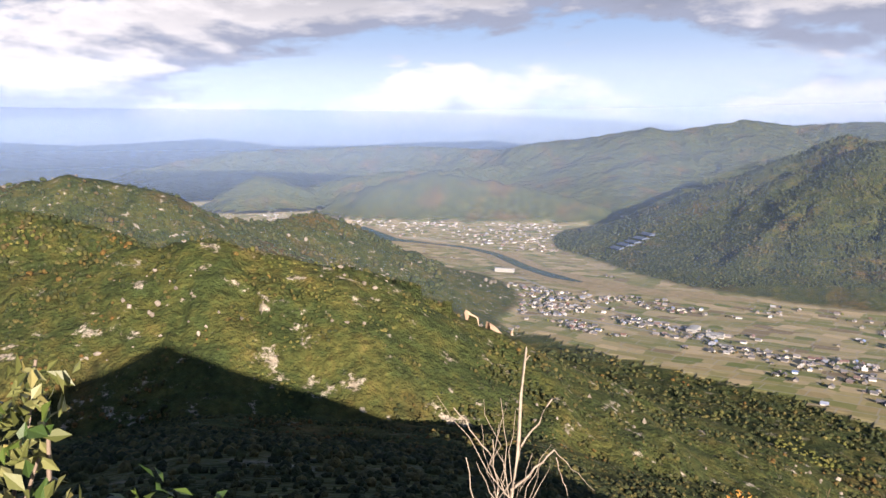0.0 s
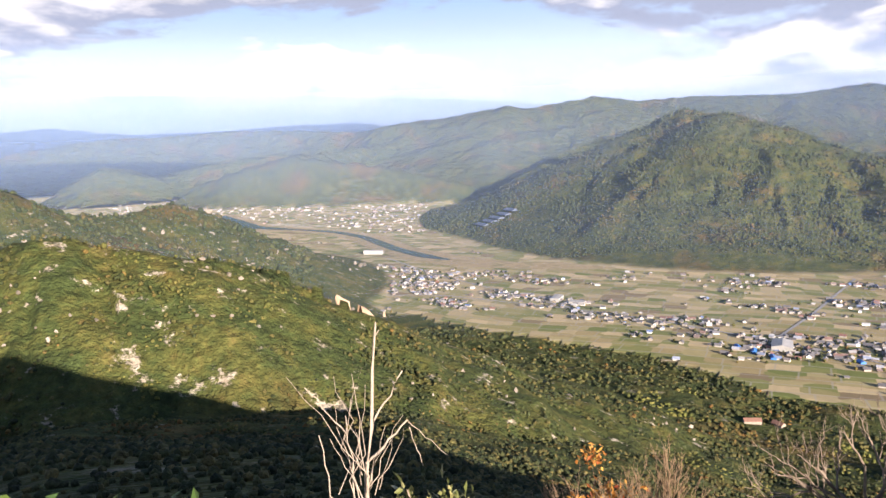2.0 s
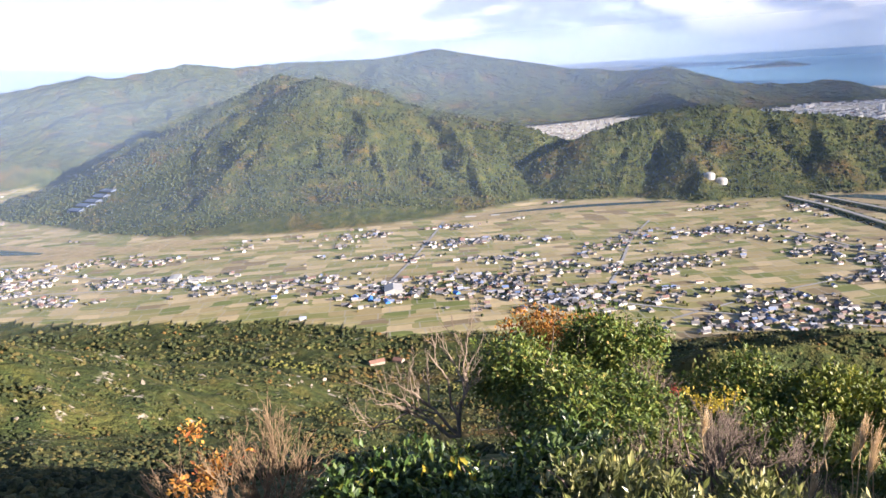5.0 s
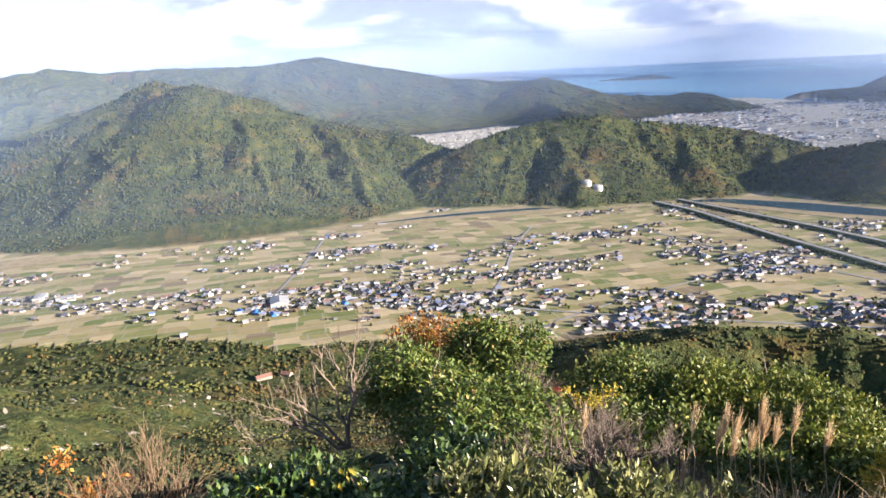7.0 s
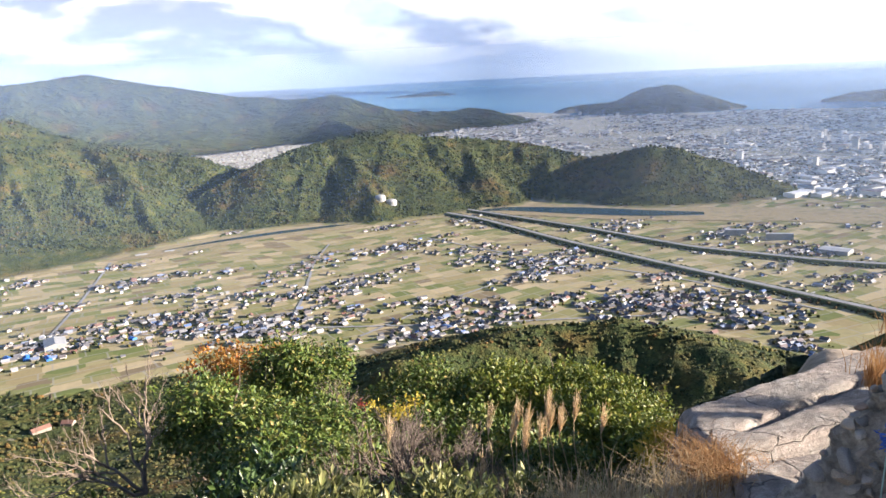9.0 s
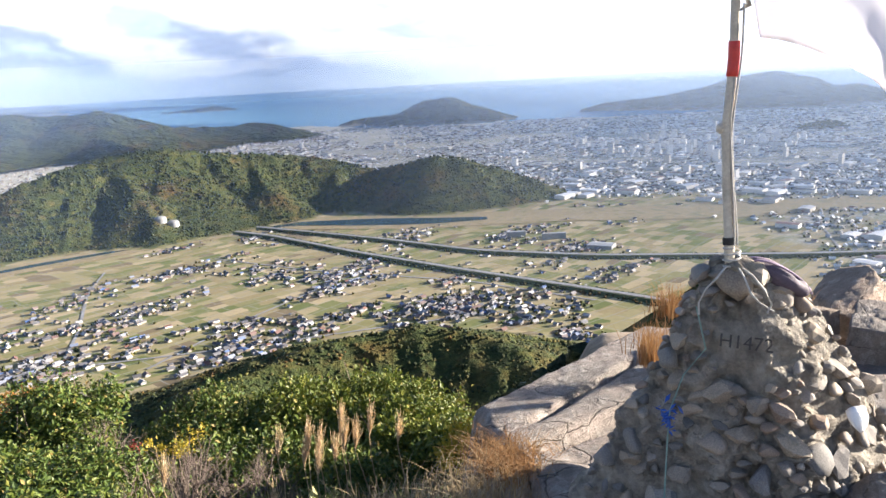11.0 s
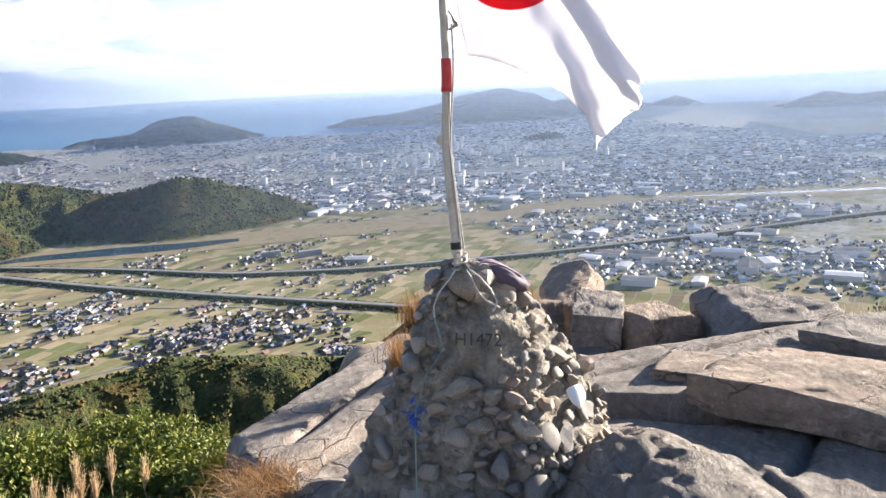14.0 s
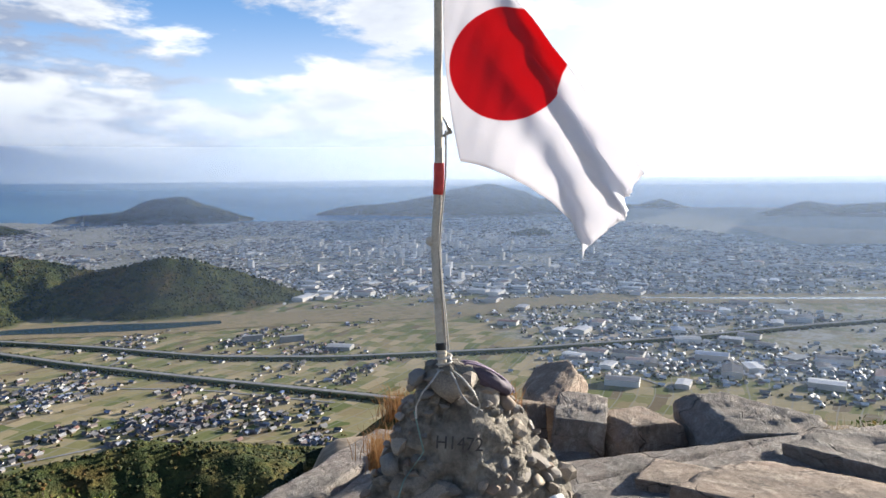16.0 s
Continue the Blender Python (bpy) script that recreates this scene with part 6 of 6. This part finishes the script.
def build_flag():
    # hoist, middle and fly of the cloth, each from the lower to the upper edge
    net = [[(3.085, -0.765, 1.515), (3.040, -0.705, 1.86), (2.992, -0.70, 2.22)],
           [(3.03, -1.02, 1.405), (3.00, -0.945, 1.83), (2.99, -0.92, 2.075)],
           [(2.96, -1.19, 1.165), (3.00, -1.32, 1.33), (2.95, -1.395, 1.475)]]
    net = np.array(net)
    nu, nv = 84, 56
    u, v = np.meshgrid(np.linspace(0, 1, nu + 1), np.linspace(0, 1, nv + 1), indexing="ij")

    def lag(t):
        return np.stack([2 * (t - 0.5) * (t - 1), 4 * t * (1 - t), 2 * t * (t - 0.5)], -1)

    P = np.einsum("uva,uvb,abk->uvk", lag(u), lag(v), net)
    fold = 0.036 * u * np.sin(9.0 * (u * 0.75 - v * 0.55) + 0.6) + 0.03 * u * np.sin(17 * (v * 0.7 + u * 0.35)) + 0.006 * np.sin(40 * (u - v * 0.8)) * u
    fold = fold * (1 - 0.6 * u ** 3 * v ** 3)
    P[..., 0] += fold
    P[..., 1] += fold * 0.25
    P[..., 2] += 0.012 * np.sin(23 * v) * u
    # frayed fly edge
    fray = np.random.RandomState(8).rand(nv + 1) * 0.018
    P[-1, :, 1] += fray * np.sin(math.pi * np.linspace(0, 1, nv + 1))
    idx = np.arange((nu + 1) * (nv + 1)).reshape(nu + 1, nv + 1)
    f = np.stack([idx[:-1, :-1], idx[1:, :-1], idx[1:, 1:], idx[:-1, 1:]], -1).reshape(-1, 4)
    me = fast_mesh("flag", P.reshape(-1, 3), f, flag_material(), True)
    set_attr(me, "weave", np.stack([(P[..., 1] + 0.918) / 0.198, (P[..., 2] - 1.838) / 0.186, v * 0], -1), "FLOAT_VECTOR")
    ob = tagged(new("flag", me), "white cloth flag with a red disc flying from the pole", "flag")
    md = ob.modifiers.new("thickness", "SOLIDIFY")
    md.thickness = 0.0012
    return ob


build_flag()


# ---- plants on the mountain top ----
def shrub(label, blobs, n, size, mat, seed, twigs=GREYTWIG, long=1.9, up=0.35, shell=0.45, group="shrubs below the summit", stems=9, name="shrub", droop=0.0, extra=None):
    rng = np.random.RandomState(seed)
    B = np.array(blobs, float)
    c = B[:, :3].mean(0)
    foot = np.array([c[0], c[1], float(summit_height(c[:1], c[1:2])[0])]) if np.hypot(c[0], c[1]) < 11 else c - [0, 0, B[:, 5].max() * 1.6]
    foot[2] = min(foot[2], (B[:, 2] - B[:, 5]).min() + 0.05)
    ob = thing(name, label, "shrub", group, at=foot)
    lines = []
    for b in B:
        for _ in range(stems):
            e = b[:3] + rng.normal(0, 0.42, 3) * b[3:]
            s = foot + rng.normal(0, 0.05, 3) * [1, 1, 0]
            m = (s + e) / 2 + rng.normal(0, 0.06, 3) * np.linalg.norm(e - s)
            lines.append(limb(rng, s, m, 0.014, 0.010, 5) + limb(rng, m, e, 0.010, 0.003, 5)[1:])
    attach("branchwork", tubes("branchwork", lines, twigs, 5), ob)
    attach("leaves", leaves("leaves", blobs, n, size, mat, seed, long, up, shell, droop), ob)
    if extra:
        attach("turned_leaves", leaves("turned_leaves", blobs, extra[0], size, extra[1], seed + 1, long, up, shell, droop), ob, extra[2])
    return ob


EVERGREEN = "dense evergreen shrub with small sunlit leaves"
shrub(EVERGREEN, [(5.37, 4.65, -1.55, 0.62, 0.62, 0.55), (5.60, 5.17, -1.75, 0.6, 0.6, 0.55), (5.0, 4.2, -1.75, 0.5, 0.5, 0.45)], 11000, 0.030, LEAF, 51, up=-0.1, droop=0.2)
shrub(EVERGREEN, [(6.57, 4.78, -1.72, 0.62, 0.62, 0.6), (6.78, 4.66, -1.55, 0.55, 0.6, 0.5), (6.2, 4.4, -1.9, 0.5, 0.5, 0.5)], 11000, 0.030, LEAF, 52, up=-0.1, droop=0.2)
shrub(EVERGREEN, [(4.49, 3.26, -1.35, 0.50, 0.50, 0.42), (5.1, 3.5, -1.45, 0.52, 0.5, 0.45), (4.9, 3.9, -1.4, 0.45, 0.45, 0.4)], 12000, 0.027, LEAF, 53, up=-0.1, droop=0.2)
shrub("rust-brown autumn shrub behind the evergreens", [(6.4, 5.6, -1.5, 0.45, 0.45, 0.35), (6.9, 5.6, -1.75, 0.5, 0.5, 0.35)], 2200, 0.026, RUSTLEAF, 54)
shrub("broad-leaved shrub with glossy dark leaves", [(2.59, 3.62, -1.22, 0.42, 0.42, 0.36), (3.05, 3.55, -1.25, 0.42, 0.42, 0.32)], 5200, 0.036, GLOSSLEAF, 55, extra=(40, YELLOWLEAF, "a few yellow leaves"))
shrub("broad-leaved shrub with glossy dark leaves", [(3.35, 3.25, -1.42, 0.38, 0.38, 0.28), (2.9, 2.95, -1.10, 0.40, 0.40, 0.30), (3.7, 2.9, -1.15, 0.4, 0.4, 0.3)], 6500, 0.034, GLOSSLEAF, 56, extra=(35, YELLOWLEAF, "a few yellow leaves"))
shrub("pale olive-leaved shrub with upright shoots", [(3.46, 2.22, -0.95, 0.26, 0.26, 0.30)], 1900, 0.026, OLIVELEAF, 57, long=2.6, up=1.2)
shrub("pale olive-leaved shrub with upright shoots", [(2.76, 1.86, -0.42, 0.22, 0.22, 0.22), (2.81, 1.53, -0.45, 0.2, 0.2, 0.22)], 1900, 0.022, OLIVELEAF, 58, long=2.6, up=1.2)
shrub("low olive shrubs at the foot of the grasses", [(3.14, 1.12, -0.52, 0.22, 0.22, 0.22), (3.38, 1.42, -0.62, 0.24, 0.24, 0.24), (3.5, 1.0, -0.62, 0.2, 0.2, 0.2)], 2600, 0.022, OLIVELEAF, 59, long=2.4, up=1.0)
shrub("dense dark evergreen shrub with a rounded sunlit crown", [(8.47, 4.15, -2.55, 0.62, 0.62, 0.55), (7.9, 3.6, -2.75, 0.55, 0.55, 0.5)], 10500, 0.034, LEAF, 60)
# these three crowns get the leaf colour lightened as if sunlit
shrub("dense dark evergreen shrub with a rounded sunlit crown", [(8.88, 3.26, -2.55, 0.66, 0.66, 0.62), (8.3, 2.8, -2.75, 0.6, 0.6, 0.6)], 11000, 0.034, SUNTINTLEAF, 61)
shrub("dense dark evergreen shrub with a rounded sunlit crown", [(9.13, 2.42, -2.62, 0.66, 0.66, 0.62), (8.4, 2.1, -2.62, 0.6, 0.6, 0.6)], 11000, 0.034, SUNTINTLEAF, 62)
shrub("dense dark evergreen shrub with a rounded sunlit crown", [(8.34, 1.52, -2.38, 0.60, 0.60, 0.58), (7.7, 1.5, -2.3, 0.5, 0.5, 0.5), (7.3, 1.1, -2.2, 0.4, 0.4, 0.45)], 12000, 0.032, SUNTINTLEAF, 63)
shrub("small shrub with yellowing leaves at the rock edge", [(6.7, 0.78, -1.82, 0.24, 0.24, 0.24)], 1100, 0.030, YELLOWLEAF, 64)
shrub("small yellow-leaved shrub among dark bushes", [(5.88, 3.06, -1.42, 0.26, 0.30, 0.09)], 380, 0.018, YELLOWLEAF, 65)
shrub("single red-leaved sprig among bare twigs", [(5.28, 3.08, -1.14, 0.05, 0.05, 0.04)], 34, 0.014, REDLEAF, 66, stems=4)
shrub("dark evergreen thicket below the summit", [(6.9, 2.9, -2.3, 0.7, 0.8, 0.5), (6.6, 2.1, -2.25, 0.6, 0.6, 0.5), (6.0, 3.8, -2.2, 0.6, 0.6, 0.5), (6.9, 1.4, -2.4, 0.5, 0.5, 0.45)], 8000, 0.034, LEAF, 67)
shrub("dark evergreen thicket below the summit", [(7.3, 5.8, -2.6, 0.8, 0.8, 0.5), (8.2, 5.2, -2.9, 0.8, 0.8, 0.6), (4.4, 5.6, -2.6, 0.7, 0.6, 0.5), (3.4, 5.0, -2.5, 0.7, 0.6, 0.45)], 8000, 0.036, LEAF, 68)
shrub("dark evergreen thicket below the summit", [(1.2, 5.2, -2.55, 0.9, 0.6, 0.4), (0.2, 5.4, -2.75, 0.9, 0.6, 0.4), (2.3, 5.0, -2.3, 0.7, 0.6, 0.45)], 5000, 0.036, GLOSSLEAF, 69)
shrub("leafy shrub with pale-edged leaves close to the path", [(-0.76, 1.25, 1.10, 0.10, 0.12, 0.14), (-0.74, 1.16, 0.98, 0.13, 0.13, 0.13), (-0.70, 1.25, 0.90, 0.13, 0.13, 0.10)], 330, 0.026, OLIVELEAF, 70, BARK, long=1.8, stems=6, shell=0.8, extra=(120, GLOSSLEAF, "darker green leaves"))
shrub("low leafy shrub beside the path in half shade", [(-0.62, 1.42, 0.74, 0.22, 0.16, 0.12), (-0.42, 1.5, 0.68, 0.2, 0.14, 0.10), (-0.8, 1.3, 0.72, 0.2, 0.16, 0.14)], 900, 0.024, GLOSSLEAF, 71, BARK, long=1.9, stems=6)
shrub("young sprouting shoots with yellow-green leaves", [(0.35, 2.15, 0.40, 0.05, 0.05, 0.06), (0.44, 2.12, 0.37, 0.07, 0.05, 0.05), (0.50, 2.10, 0.36, 0.04, 0.04, 0.05)], 170, 0.020, OLIVELEAF, 72, BARK, long=2.0, up=1.0, stems=3)


def build_dead_tree():
    rng = np.random.RandomState(81)
    ob = thing("dead_tree", "bleached leafless dead sapling with broken branches", "dead tree", at=(0.2, 2.18, -0.35))
    L = [[(0.19, 2.17, -0.35, 0.026), (0.20, 2.21, 0.20, 0.021), (0.21, 2.23, 0.48, 0.018), (0.24, 2.30, 0.60, 0.0165), (0.248, 2.35, 0.68, 0.014), (0.258, 2.40, 0.76, 0.0125), (0.268, 2.43, 0.83, 0.0115), (0.281, 2.46, 0.905, 0.009), (0.281, 2.462, 0.912, 0.002)]]
    L = [[(x, y, z, r * 0.40) for x, y, z, r in L[0]]]
    attach("trunk", tubes("trunk", L, DEADWOOD, 8), ob)
    ends = [((0.24, 2.30, 0.60), (0.352, 2.33, 0.772), 0.010, 0.006), ((0.21, 2.24, 0.50), (0.36, 2.32, 0.602), 0.013, 0.007), ((0.17, 2.20, 0.35), (0.155, 2.27, 0.66), 0.010, 0.004), ((0.155, 2.26, 0.60), (0.03, 2.30, 0.755), 0.007, 0.004),
            ((0.13, 2.16, 0.30), (0.066, 2.19, 0.635), 0.008, 0.004), ((0.21, 2.22, 0.45), (0.185, 2.35, 0.77), 0.006, 0.002), ((0.36, 2.32, 0.602), (0.49, 2.30, 0.47), 0.004, 0.0015), ((0.365, 2.31, 0.58), (0.40, 2.26, 0.46), 0.005, 0.003), ((0.21, 2.22, 0.42), (0.28, 2.25, 0.62), 0.005, 0.002),
            ((0.18, 2.20, 0.40), (0.12, 2.30, 0.70), 0.005, 0.002), ((0.276, 2.445, 0.865), (0.292, 2.45, 0.885), 0.006, 0.004), ((0.25, 2.25, 0.4), (0.31, 2.23, 0.6), 0.004, 0.0015), ((0.2, 2.2, 0.38), (0.1, 2.24, 0.6), 0.006, 0.002)]
    for a, b, r0, r1 in ends:
        attach("branch", tubes("branch", [limb(rng, a, b, r0 * 0.38, r1 * 0.42, 8, 0.03)], DEADWOOD, 6), ob)
    fine = []
    for _ in range(9):
        s = np.array([0.20, 2.22, 0.42]) + rng.normal(0, 0.03, 3)
        fine.append(limb(rng, s, s + [rng.normal(0, 0.09), rng.normal(0, 0.05), rng.uniform(0.15, 0.42)], 0.0022, 0.0007, 6, 0.06))
    attach("twig", tubes("twig", fine, DEADWOOD, 4), ob)


build_dead_tree()


def bare_shrub(label, foot, ways, seed, mat, depth=4, length=0.4, radius=0.014, spread=0.5, up=0.3, tuft=None, kids=(2, 4)):
    rng = np.random.RandomState(seed)
    ob = thing("bare_shrub", label, "shrub", "leafless shrubs below the summit", at=foot)
    for w in ways:
        attach("branch", tubes("branch", branching(rng, np.array(foot) + [0, 0, -0.1], w, length * rng.uniform(0.8, 1.15), radius, depth, spread, up, kids), mat, 5), ob)
    if tuft:
        attach("leaves", leaves("leaves", tuft[0], tuft[1], tuft[2], tuft[3], seed, 1.8, 0.2, 0.9), ob, tuft[4])


bare_shrub("bare grey shrub with spreading crooked branches", (4.56, 4.98, -1.85), [(-0.38, 0.35, 0.62), (-0.08, 0.1, 0.9), (0.22, 0.05, 0.85), (-0.5, 0.2, 0.4)], 91, BARK, 5, 0.72, 0.019, 0.40, 0.32)
bare_shrub("twiggy shrub with orange autumn leaves", (1.98, 3.85, -1.30), [(-0.35, 0.1, 0.8), (-0.15, 0, 1), (0.1, 0, 1), (0.35, 0, 0.9), (-0.5, 0.1, 0.6), (0.5, -0.1, 0.75), (0, 0.2, 1), (0.2, 0.1, 1)], 92, TWIG, 4, 0.46, 0.012, 0.34, 0.32, ([(1.75, 3.98, -0.82, 0.24, 0.16, 0.22), (1.72, 4.0, -0.50, 0.09, 0.08, 0.12)], 420, 0.022, RUSTLEAF, "orange and red leaves"), (3, 5))
for i, (x, y, z) in enumerate([(5.58, 3.57, -1.62), (4.58, 2.36, -1.35), (4.51, 1.79, -1.35), (4.9, 2.1, -1.5), (4.2, 2.7, -1.35), (5.3, 2.7, -1.6), (4.15, 2.05, -1.1)]):
    rng = np.random.RandomState(100 + i)
    bare_shrub("tangle of bare grey-brown twigs among the bushes", (x, y, z), [(rng.normal(0, 0.4), rng.normal(0, 0.4), 0.8) for _ in range(4)], 110 + i, GREYTWIG, 3, 0.36, 0.009, 0.5, 0.25, None, (3, 5))


def silver_grass():
    rng = np.random.RandomState(121)
    tops = [(4.31, 1.52, -0.48), (4.39, 1.36, -0.46), (4.39, 1.30, -0.50), (4.64, 1.24, -0.47), (4.63, 1.15, -0.57), (4.59, 1.04, -0.45), (4.44, 0.83, -0.43), (4.21, 1.25, -0.52), (4.45, 1.42, -0.6), (4.5, 1.18, -0.5), (4.2, 2.2, -0.62), (4.12, 1.5, -0.72), (4.55, 1.26, -0.62)]
    for k, t in enumerate(tops):
        t = np.array(t)
        foot = np.array([t[0] - 0.16 + rng.normal(0, 0.06), t[1] - 0.08 * (t[1] - 1.2) - 0.10 + rng.normal(0, 0.05), -1.35])
        ob = thing("silver_grass", "tall dry grass stalk with a feathery straw plume", "grass", "plumed grass stalks", at=foot)
        p0 = t - [0.02, 0.0, 0.19]
        attach("stalk", tubes("stalk", [limb(rng, foot, p0, 0.0045, 0.003, 7, 0.012)], STRAW, 5), ob)
        n = 46
        s = p0 + (t - p0) * rng.rand(n, 1) * 0.25
        lines = []
        for a in s:
            e = t + rng.normal(0, 0.017, 3) + [0, -0.02, rng.uniform(-0.10, 0.04)]
            lines.append(limb(rng, a, e, 0.0022, 0.0007, 4, 0.05))
        attach("plume", tubes("plume", lines, PLUME, 3), ob)


silver_grass()


def grass_patch(name, spots, n, height, mat, seed, label, width=0.006, lean=0.6):
    rng = np.random.RandomState(seed)
    S = np.array(spots, float)
    pick = rng.randint(0, len(S), n)
    b = S[pick, :3] + rng.normal(0, 0.5, (n, 3)) * np.stack([S[pick, 3], S[pick, 3], S[pick, 3] * 0.05], 1)
    tagged(new(name, blades(name, b, np.full(n, height), width, mat, seed, lean)), label, "grass", kind="stuff")


grass_patch("dry_grass", [(3.80, 0.17, -0.32, 0.20), (3.62, 0.12, -0.26, 0.16), (3.45, 0.10, -0.20, 0.12)], 1500, 0.095, RUSTGRASS, 131, "rust-brown dry grass tuft at the slab's edge", 0.004, 1.3)
grass_patch("dry_grass", [(3.30, 0.22, -0.25, 0.22), (3.2, 0.5, -0.40, 0.25), (3.5, 0.45, -0.48, 0.25), (3.05, 0.75, -0.42, 0.2)], 1500, 0.14, STRAW, 132, "straw-coloured dry grass beside the sandy path", 0.004, 0.8)
grass_patch("dry_grass", [(4.0, 1.2, -1.25, 0.3), (4.3, 1.0, -1.3, 0.3), (3.8, 0.8, -1.0, 0.3), (4.4, 1.6, -1.4, 0.3)], 2200, 0.36, STRAW, 133, "dry grass blades at the foot of the plumes", 0.006, 0.5)
grass_patch("dry_grass", [(4.50, -3.55, -0.30, 0.14), (4.30, -3.45, -0.28, 0.12)], 500, 0.20, STRAW, 134, "yellow grass tuft growing between boulders", 0.004, 0.5)
grass_patch("dry_grass", [(4.86, -0.76, 0.02, 0.12), (4.80, -0.70, -0.2, 0.14)], 500, 0.20, RUSTGRASS, 135, "rust-coloured dry grass rising behind the cairn", 0.004, 0.5)
grass_patch("dry_grass", [(5.19, -1.52, -0.1, 0.12), (4.52, -0.60, -0.15, 0.06)], 320, 0.22, RUSTGRASS, 136, "rust-coloured dry grass rising behind the cairn", 0.004, 0.5)
shrub("low green shrub beyond the boulders", [(5.47, -4.85, -0.72, 0.35, 0.3, 0.2)], 1200, 0.028, LEAF, 73)
